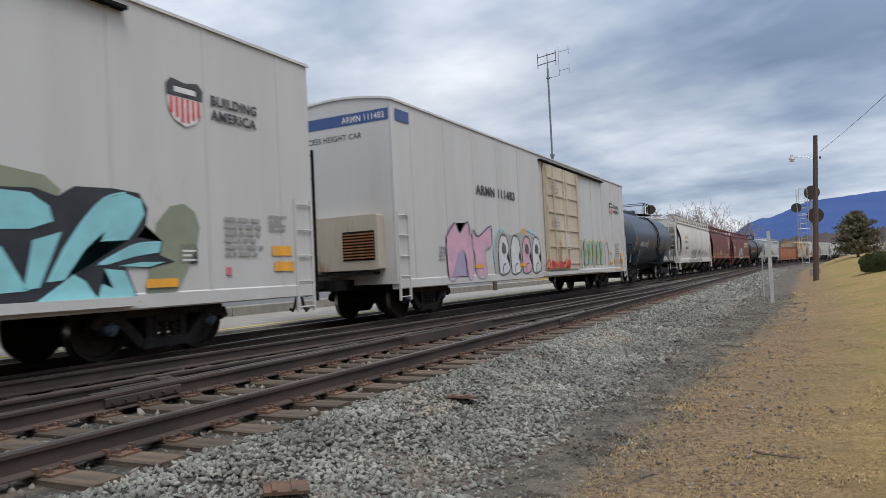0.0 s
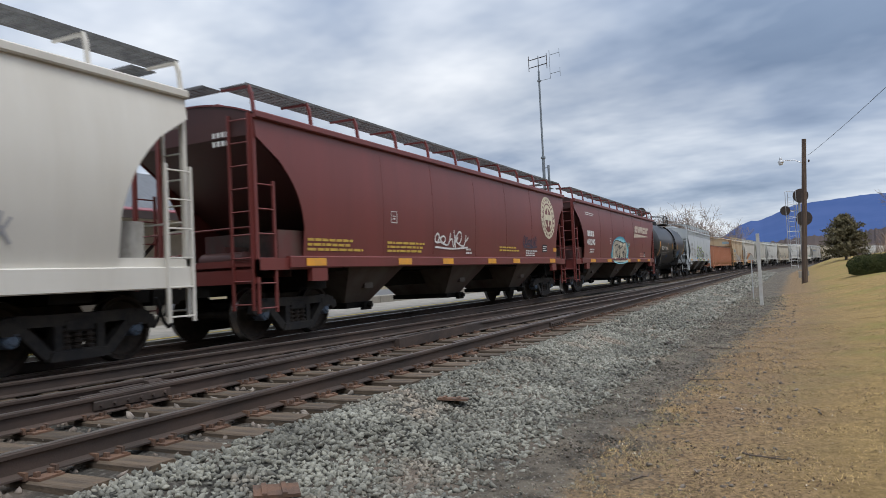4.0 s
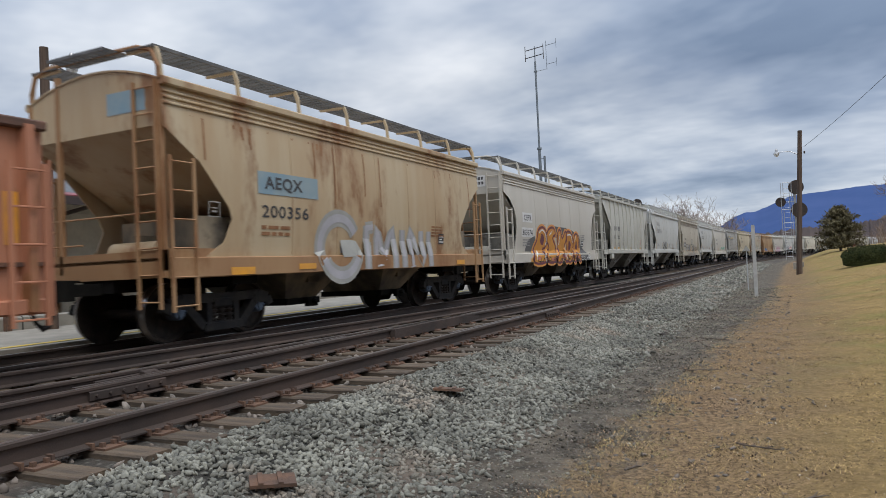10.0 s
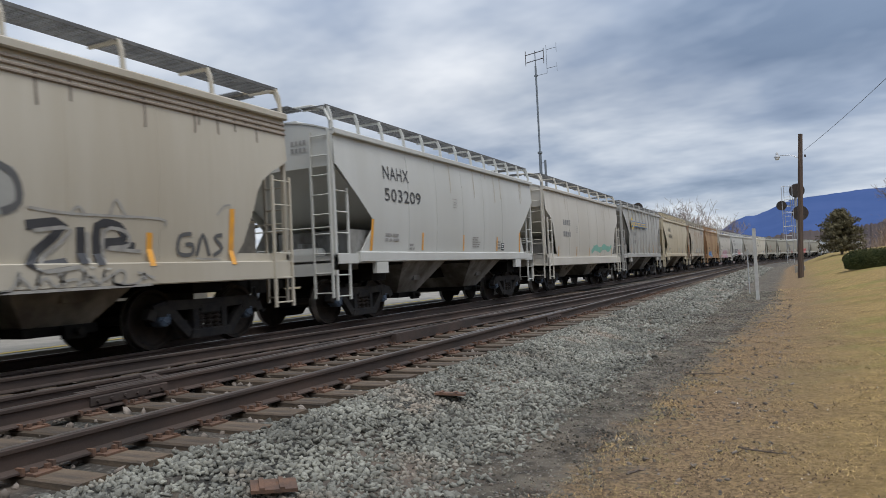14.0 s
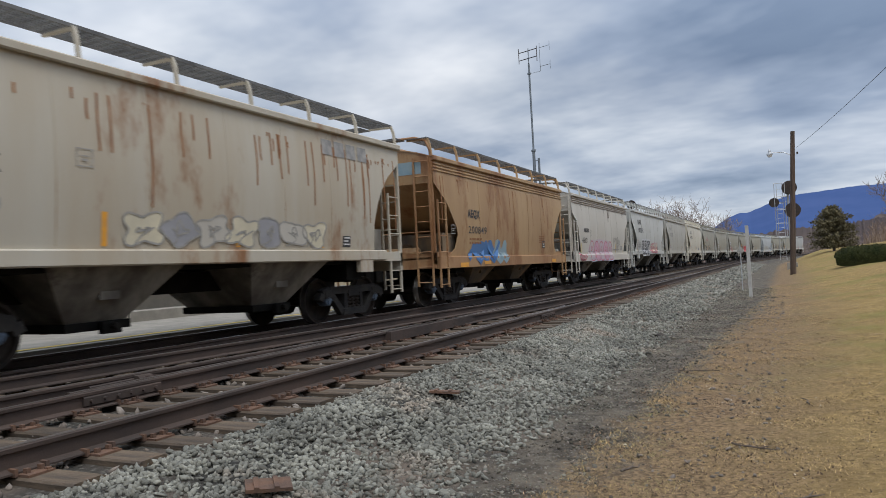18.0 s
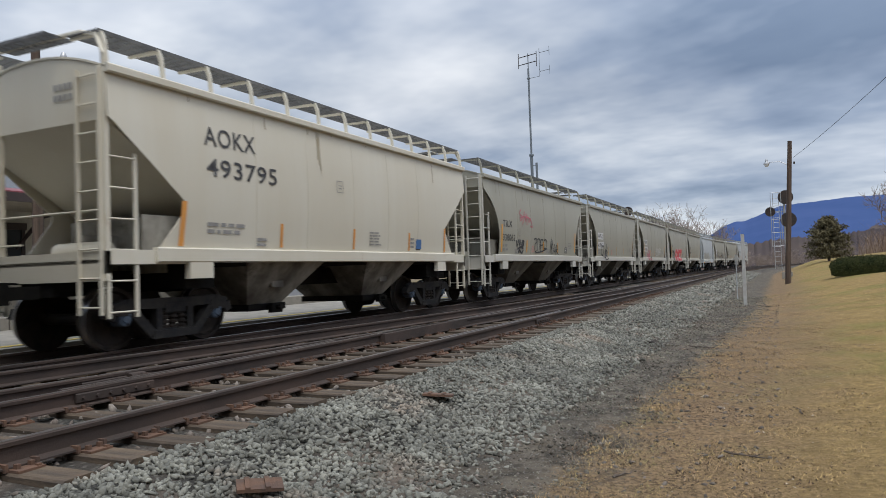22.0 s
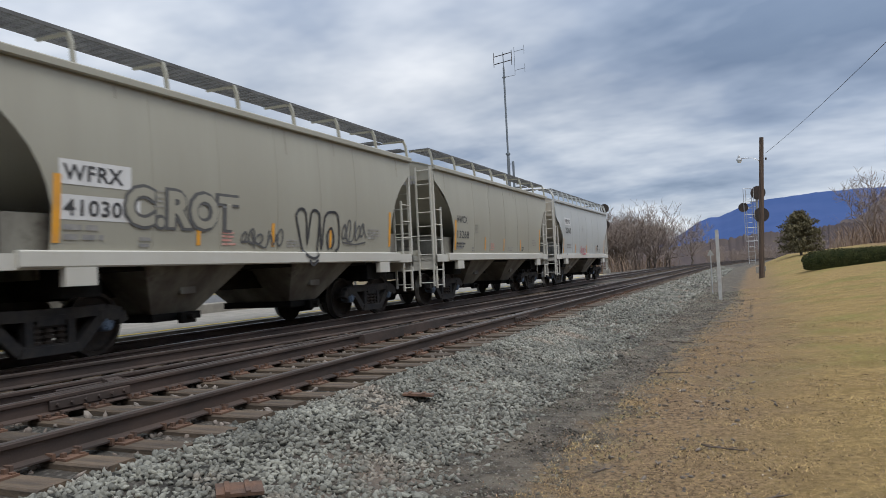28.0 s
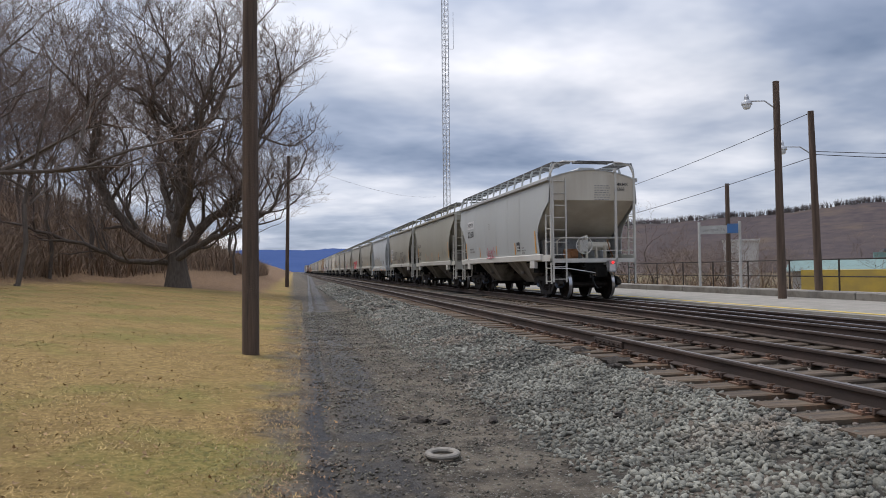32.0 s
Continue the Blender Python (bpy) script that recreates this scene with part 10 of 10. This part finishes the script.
ridge("hill_south_west", "broad brown wooded ridge above the valley", [(-200, -1000, 22), (-330, -860, 42), (-424, -792, 55), (-520, -730, 60), (-624, -645, 70), (-760, -480, 78), (-860, -260, 80), (-900, 0, 76), (-860, 300, 66), (-700, 600, 45)], 420, M["far_wood"], 4, 1.8, 200)
ridge("hill_south_east", "wooded rise behind the eastern wood", [(60, -330, 9), (90, -220, 14), (110, -120, 17), (110, -40, 16), (110, 20, 12)], 60, M["far_wood"], 5, 1.5, 80)
ridge("hill_treeline_east", "brown leafless wood beyond the curve", [(-30, 400, 9), (20, 385, 12), (60, 380, 15), (110, 330, 17), (150, 240, 18), (170, 150, 16)], 22, M["far_wood"], 6, 1.6, 260)
ridge("hill_treeline_north", "low brown treeline across the line", [(-90, 300, 6), (-50, 350, 7), (-15, 395, 8), (12, 400, 8)], 20, M["far_wood"], 7, 1.4, 160)


# leafless trees standing on the crest of the south-western ridge
def crest_trees(crest, n, seed):
    rg = np.random.default_rng(seed)
    g = Geo()
    for i in range(n):
        q = rg.uniform(0, len(crest) * 0.62)
        k = int(q)
        p = crest[k].lerp(crest[k + 1], q - k)
        h = rg.uniform(4, 9.5)
        z0 = p.z - 1.0
        for j in range(7):
            a = rg.uniform(0, 6.28)
            s = rg.uniform(0.05, 0.34) * h
            w = rg.uniform(0.12, 0.3)
            c, d = math.cos(a), math.sin(a)
            e = (p.x + c * s, p.y + d * s, z0 + h * rg.uniform(0.6, 1.0))
            g.add([(p.x - d * w, p.y + c * w, z0), (p.x + d * w, p.y - c * w, z0), (e[0] + 0.1, e[1], e[2]), (e[0] - 0.1, e[1], e[2])], [(0, 1, 2, 3)])
    return tagged(new("ridge_trees", g.mesh("ridge_trees", M["ridge_twig"])), "thin line of leafless trees on the ridge", "trees", "", "stuff")


M["ridge_twig"] = mat("ridge_twig", (0.105, 0.088, 0.088), (0.15, 0.125, 0.115), 0.05, 1.0, 0, 0)
crest_trees(CRESTS["hill_south_west"], 1500, 12)

# dry leaves blown over the lawn
M["leaf_litter"] = mat("dry_leaves", (0.22, 0.135, 0.06), (0.34, 0.22, 0.11), 3, 0.9, 0, 0, island=0.4)
def lawn_leaf(rg):
    y = -4.5 - 40 * rg.random() ** 1.4
    x = 5.0 + 15 * rg.random() + 0.5 * rg.normal()
    return (x, y, land(x, y) + 0.025), Vector((rg.normal() * 0.35, rg.normal() * 0.35, 1)).normalized()
tagged(new("fallen_leaves", leaf_cloud(9000, lawn_leaf, 0.028, 21).mesh("fallen_leaves", M["leaf_litter"])), "dry brown leaves scattered on the lawn", "leaves", "", "stuff")

# ---- ties, plates, ballast stones and grass ----
track = thing("track_ties", "weathered creosoted wooden ties under the rails", "railway ties", "", "structure")


def tie_mesh(x0, x1, seed):
    rd_ = random.Random(seed)
    g = Geo()
    n = 5
    for i in range(n + 1):
        x = x0 + (x1 - x0) * i / n
        j = rd_.uniform(-0.008, 0.008)
        g.v += [(x, -0.115 + j, -0.36), (x, 0.115 + j, -0.36), (x, 0.117 + j, -0.20 + j), (x, 0.10 + j, -0.186 + j * 0.4), (x, -0.10 + j, -0.186 - j * 0.4), (x, -0.117 + j, -0.20)]
        if i:
            k = len(g.v) - 12
            g.f += [(k + a, k + (a + 1) % 6, k + 6 + (a + 1) % 6, k + 6 + a) for a in range(6)]
    g.f += [(5, 4, 3, 2, 1, 0), tuple(range(len(g.v) - 6, len(g.v)))]
    return g.mesh("tie", M["tie"])


short = [tie_mesh(-2.06, 0.56, i) for i in range(4)]
long_ = [tie_mesh(-3.60, 0.62, 10 + i) for i in range(3)]
farm = [tie_mesh(-6.24, -3.64, 20 + i) for i in range(2)]
rd = random.Random(5)


def plate_mesh():
    g = Geo().box(-0.18, -0.09, -0.187, 0.18, 0.09, -0.170)
    for x, y in ((0.095, 0.05), (0.105, -0.05), (-0.095, -0.05), (-0.105, 0.05), (0.15, 0.06)):
        g.box(x - 0.018, y - 0.014, -0.172, x + 0.018, y + 0.014, -0.140 if abs(x) < 0.12 else -0.158)
    for y in (0.105, -0.105):
        g.box(-0.085, y - 0.012, -0.185, 0.085, y + 0.012, -0.135)
    return g.mesh("tie_plate", M["plate"])


pm = plate_mesh()
y = -42.0
while y < 52:
    big = -22 < y < 30
    o = part("tie", rd.choice(long_ if big else short), None, track)
    o.matrix_basis = pose(bend(y) + rd.uniform(-0.05, 0.06), y + rd.uniform(-0.03, 0.03), rd.uniform(-0.012, 0.004), 0, 0, rd.uniform(-1.2, 1.2))
    if -14 < y < 30:
        for xx in (0.0, NEAR - GAUGE):
            q = part("tie_plate", pm, None, o)
            q.matrix_basis = pose(xx - (o.matrix_basis.translation.x - bend(y)), 0, 0, 0, 0, 0)
        if -8 < y < 12:
            q = part("tie_plate", pm, None, o)
            q.matrix_basis = pose(lerp(y, XE), 0, 0, 0, 0, 4)
    y += 0.51
y = -30.0
while y < 30:
    o = part("tie", rd.choice(farm), None, track)
    o.matrix_basis = pose(bend(y), y, -0.004, 0, 0, rd.uniform(-1, 1))
    y += 0.55
rest = Geo()
y = 52.0
while y < 260:
    for c in (NEAR, FAR):
        b = bend(y) + c
        rest.box(b - 1.3, y - 0.11, -0.3, b + 1.3, y + 0.11, -0.19)
    y += 0.55
y = -42.0
while y > -200:
    for c in (NEAR, FAR):
        rest.box(c - 1.3, y - 0.11, -0.3, c + 1.3, y + 0.11, -0.19)
    y -= 0.55
tagged(new("far_ties", rest.mesh("far_ties", M["tie"])), "dark wooden ties along the distant track", "railway ties", "", "stuff")


def scatter(name, label, category, xs, ys, sizes, material, seed, flat=0.7, sink=0.25):
    """Broken stones: a bent icosahedron each, all in one mesh."""
    rg = np.random.default_rng(seed)
    n = len(xs)
    p = (1 + 5 ** 0.5) / 2
    base = np.array([(-1, p, 0), (1, p, 0), (-1, -p, 0), (1, -p, 0), (0, -1, p), (0, 1, p), (0, -1, -p), (0, 1, -p), (p, 0, -1), (p, 0, 1), (-p, 0, -1), (-p, 0, 1)], float)
    base /= np.linalg.norm(base[0])
    base = np.sign(base) * np.abs(base) ** 0.8
    tri = np.array([(0, 11, 5), (0, 5, 1), (0, 1, 7), (0, 7, 10), (0, 10, 11), (1, 5, 9), (5, 11, 4), (11, 10, 2), (10, 7, 6), (7, 1, 8), (3, 9, 4), (3, 4, 2), (3, 2, 6), (3, 6, 8), (3, 8, 9), (4, 9, 5), (2, 4, 11), (6, 2, 10), (8, 6, 7), (9, 8, 1)])
    v = base[None] * rg.uniform(0.5, 1.3, (n, 12, 1))
    v *= (rg.uniform(0.7, 1.3, (n, 1, 3)) * np.array([1.15, 0.75, flat]))
    q = rg.normal(size=(n, 4)) * np.array([1, 0.45, 0.45, 1])
    q /= np.linalg.norm(q, axis=1, keepdims=True)
    w, a, b, c = q.T
    R = np.stack([1 - 2 * (b * b + c * c), 2 * (a * b - c * w), 2 * (a * c + b * w), 2 * (a * b + c * w), 1 - 2 * (a * a + c * c), 2 * (b * c - a * w), 2 * (a * c - b * w), 2 * (b * c + a * w), 1 - 2 * (a * a + b * b)], 1).reshape(n, 3, 3)
    v = np.einsum("nij,nkj->nki", R, v) * sizes[:, None, None]
    zz = np.array([land(x, y) for x, y in zip(xs, ys)])
    v += np.stack([xs, ys, zz + sizes * (rg.uniform(-sink, 0.5, n))], 1)[:, None, :]
    f = (tri[None] + 12 * np.arange(n)[:, None, None]).reshape(-1)
    me = bpy.data.meshes.new(name)
    me.vertices.add(n * 12)
    me.vertices.foreach_set("co", v.reshape(-1))
    me.loops.add(len(f))
    me.loops.foreach_set("vertex_index", f.astype(np.int32))
    me.polygons.add(len(f) // 3)
    me.polygons.foreach_set("loop_start", np.arange(0, len(f), 3, dtype=np.int32))
    me.materials.append(material)
    me.update(calc_edges=True)
    return tagged(new(name, me), label, category, "", "stuff")


M["stone"] = mat("ballast_stone", (0.225, 0.222, 0.186), (0.112, 0.11, 0.093), 1.2, 0.9, 0, 0.5, 60, (1, 1, 1), (0.225, 0.185, 0.145), (0.52, 0.70), 0.9, island=0.46)
M["gravel"] = mat("fine_gravel", (0.175, 0.165, 0.13), (0.085, 0.076, 0.06), 1.4, 0.95, 0, 0.4, 60, (1, 1, 1), (0.20, 0.15, 0.11), (0.52, 0.7), 0.8, island=0.5)
M["stone_dirty"] = mat("ballast_stone_dirty", (0.13, 0.105, 0.085), (0.20, 0.175, 0.15), 1.5, 0.95, 0, 0.4, 60, island=0.4)
rg = np.random.default_rng(12)


def band(n, x0, x1, y0, y1, near=0.0, pw=1.0):
    """Random places; more of them towards y = near."""
    u = rg.uniform(0, 1, n) ** pw
    y = near + (np.where(rg.uniform(0, 1, n) < (y1 - near) / (y1 - y0), y1, y0) - near) * u
    return rg.uniform(x0, x1, n), y


def bent(x, y):
    return x + np.array([bend(q) for q in y])


x, y = band(33000, 0.46, 2.6, -24, 34, 0.0, 1.3)
keep = rg.uniform(0, 1, len(x)) < np.clip((2.65 - x) / 0.7, 0.12, 1)
x, y = x[keep], y[keep]
scatter("ballast", "loose grey-green crushed stone ballast on the shoulder", "ballast", bent(x, y), y, rg.uniform(0.016, 0.033, len(x)) * (1 + np.abs(y) / 45), M["stone"], 1, 0.55)
x, y = band(27000, 0.48, 2.5, -9, 14, 0.0, 1.0)
keep = rg.uniform(0, 1, len(x)) < np.clip((2.6 - x) / 0.6, 0.15, 1)
x, y = x[keep], y[keep]
scatter("ballast", "fresh loose ballast close beside the near rail", "ballast", x, y, rg.uniform(0.018, 0.034, len(x)), M["stone"], 5, 0.6, 0.4)
x, y = band(7000, 0.6, 2.4, -70, 90, 0.0, 0.8)
x, y = x[np.abs(y) > 22], y[np.abs(y) > 22]
scatter("ballast", "loose grey-green crushed stone ballast further along the line", "ballast", bent(x, y), y, rg.uniform(0.05, 0.085, len(x)), M["stone"], 2)
x, y = band(17000, -6.3, 0.45, -24, 30, 0.0, 1.2)
scatter("ballast", "dirty brown ballast between the ties", "ballast", bent(x, y), y, rg.uniform(0.02, 0.042, len(x)), M["stone_dirty"], 3, 0.7, 0.1)
x, y = band(44000, 1.7, 4.2, -26, 32, 0.0, 1.3)
keep = x < np.interp(y, [-26, -5, 4, 14, 24, 40], [4.35, 4.6, 3.15, 3.5, 3.8, 4.0]) - 0.1 + rg.normal(0, 0.22, len(x))
x, y = x[keep], y[keep]
scatter("gravel", "fine grey-green gravel trodden into the path", "gravel", bent(x, y), y, rg.uniform(0.006, 0.016, len(x)) * (1 + np.abs(y) / 24), M["gravel"], 14, 0.5, 0.35)
x, y = band(5000, 2.2, 4.4, -20, 26, 0.0, 1.3)
scatter("pebbles", "small stones pressed into the cinder path", "pebbles", bent(x, y), y, rg.uniform(0.006, 0.020, len(x)) * (1 + np.abs(y) / 30), M["stone_dirty"], 4, 0.5, 0.5)

M["straw"] = mat("dry_grass_blades", (0.46, 0.325, 0.14), (0.30, 0.20, 0.078), 1.0, 0.9, 0, 0, 40, (1, 1, 1), (0.22, 0.20, 0.075), (0.48, 0.62), 0.45, island=0.7)
M["leaf"] = mat("dead_leaves", (0.25, 0.16, 0.082), (0.40, 0.29, 0.17), 1.0, 0.9, 0, 0, island=0.55)
M["bark_bits"] = mat("bark_scraps", (0.075, 0.045, 0.028), (0.045, 0.03, 0.02), 2.0, 0.95, 0, 0, island=0.5)
M["pale_chip"] = mat("bleached_chips", (0.60, 0.54, 0.43), (0.48, 0.42, 0.32), 2.0, 0.9, 0, 0, island=0.3)
M["leaf_brown"] = mat("wet_brown_leaves", (0.17, 0.10, 0.055), (0.30, 0.195, 0.11), 2.0, 0.9, 0, 0, island=0.6)


def blades(name, label, xs, ys, h, seed, material, wide=0.004, lie=1.0):
    r2 = np.random.default_rng(seed)
    n = len(xs)
    a = r2.uniform(0, 6.28, n)
    ln = h * r2.uniform(0.5, 1.4, n)
    zz = np.array([land(p, q) for p, q in zip(xs, ys)])
    d = np.stack([np.cos(a), np.sin(a)], 1)
    s = np.stack([-np.sin(a), np.cos(a)], 1) * wide * r2.uniform(0.6, 1.6, n)[:, None]
    up = r2.uniform(0.25, 1.0, n) * (1.2 - 0.7 * lie)
    o = np.stack([xs, ys], 1)
    v = np.zeros((n, 3, 3))
    v[:, 0, :2], v[:, 1, :2], v[:, 2, :2] = o - s, o + s, o + d * (ln * lie)[:, None]
    v[:, 0, 2], v[:, 1, 2], v[:, 2, 2] = zz - 0.004, zz - 0.004, zz + ln * up
    me = bpy.data.meshes.new(name)
    me.vertices.add(n * 3)
    me.vertices.foreach_set("co", v.reshape(-1))
    me.loops.add(n * 3)
    me.loops.foreach_set("vertex_index", np.arange(n * 3, dtype=np.int32))
    me.polygons.add(n)
    me.polygons.foreach_set("loop_start", np.arange(0, n * 3, 3, dtype=np.int32))
    me.materials.append(material)
    me.update(calc_edges=True)
    return tagged(new(name, me), label, "grass", "", "stuff")


def lawn_edge(y):
    return np.interp(y, [-30, -5, 4, 14, 24, 40], [4.35, 4.72, 3.2, 3.6, 4.0, 4.2])


for i, (n, y0, y1, wd, hh, pw) in enumerate(((190000, 2.0, 34, 7.5, 0.030, 1.5), (190000, -2.6, -38, 11, 0.036, 1.5))):
    u = rg.uniform(0, 1, n)
    y = y0 + (y1 - y0) * u ** pw
    x = lawn_edge(y) - 0.25 + wd * (0.4 + np.abs(y) / 30) * rg.uniform(0, 1, n) ** 1.2
    keep = np.array([noise.noise((p * 0.9, q * 0.9, 4)) for p, q in zip(x, y)]) > -0.35
    x, y = x[keep], y[keep]
    blades("dry_grass", "matted dry winter grass of the lawn", x, y, hh * (1 + np.abs(y) / 40), 50 + i, M["straw"], 0.0022 + 0.0012 * i)
    m = 3800
    u = rg.uniform(0, 1, m)
    y = y0 + (y1 - y0) * u ** 1.4
    x = lawn_edge(y) - 0.55 + rg.exponential(1.6, m)
    blades("fallen_leaves", "dead brown leaves and straw along the lawn's edge", x, y, 0.024, 60 + i, M["leaf_brown"], 0.005, 0.95)
m = 70000
y = 1.8 + 16 * rg.uniform(0, 1, m) ** 1.4
x = lawn_edge(y) - 0.45 + rg.gamma(1.7, 0.75, m)
blades("wood_litter", "pale chips and broken twigs scattered on bare soil", x, y, 0.018, 65, M["leaf"], 0.0032, 0.95)
m = 26000
y = 1.8 + 16 * rg.uniform(0, 1, m) ** 1.5
x = lawn_edge(y) - 0.5 + rg.gamma(1.7, 0.7, m)
blades("wood_litter", "small dark scraps of bark and rotten leaf", x, y, 0.022, 66, M["bark_bits"], 0.006, 0.95)
m = 1500
y = 1.8 + 16 * rg.uniform(0, 1, m) ** 1.5
x = lawn_edge(y) - 0.5 + rg.gamma(1.7, 0.8, m)
blades("wood_litter", "pale bleached chips of wood", x, y, 0.024, 67, M["pale_chip"], 0.005, 0.96)
m = 9000
y = -2.4 - 16 * rg.uniform(0, 1, m) ** 1.4
x = lawn_edge(y) - 0.1 + rg.normal(0, 0.28, m)
blades("fallen_leaves", "brown leaf litter between the lawn and the wet cinders", x, y, 0.03, 68, M["leaf_brown"], 0.006, 0.9)


def fallen_twig(x, y, length, turn_, seed):
    rd_ = random.Random(seed)
    t = thing("fallen_twig", "thin dark broken twig lying on the ground", "twig", "fallen twigs", at=pose(x, y, land(x, y) + 0.012, 0, 0, turn_))
    pts = [(length * k / 5, rd_.uniform(-0.015, 0.015), rd_.uniform(0, 0.012)) for k in range(6)]
    part("stem", Geo().tube(pts, 0.008, 5, 0.004), M["bark"], t)
    part("side_shoot", Geo().tube([pts[3], (pts[3][0] + 0.07, 0.05, 0.02)], 0.004, 4, 0.002), M["bark"], t)


for i, (x, y, length, turn_) in enumerate(((4.02, 5.9, 0.36, -20), (3.35, 5.0, 0.22, 60), (3.15, 9.6, 0.5, 10), (4.6, 7.4, 0.28, 95), (3.5, 4.1, 0.2, 150), (2.95, 13.2, 0.6, -30), (4.4, 4.6, 0.25, 35))):
    fallen_twig(x, y, length, turn_, i)


# ---- motion: the train runs south past the camera, and its wheels roll ----
def motions():
    for t, u in TRAIN:
        rows = []
        for k in range(33):
            x, y, turned = along(u - SPEED * k + lerp(k, DRIFT))
            a = radians(turned)
            rows.append((float(k), pose(x + FAR * math.cos(a), y + FAR * math.sin(a), 0, 0, 0, turned)))
        walk(t, rows)
    turn = math.degrees(SPEED / WHEEL_R) / FPS
    for s in (-1, 1):
        first = WHEELS[s][0]
        walk(first, [(k / FPS, pose(0, s * 0.889, WHEEL_R, turn * k)) for k in range(32 * FPS + 1)])
        for w in WHEELS[s][1:]:
            w.rotation_mode = "QUATERNION"
            keys = w.animation_data_create()
            keys.action = first.animation_data.action
            keys.action_slot = first.animation_data.action_slot


motions()
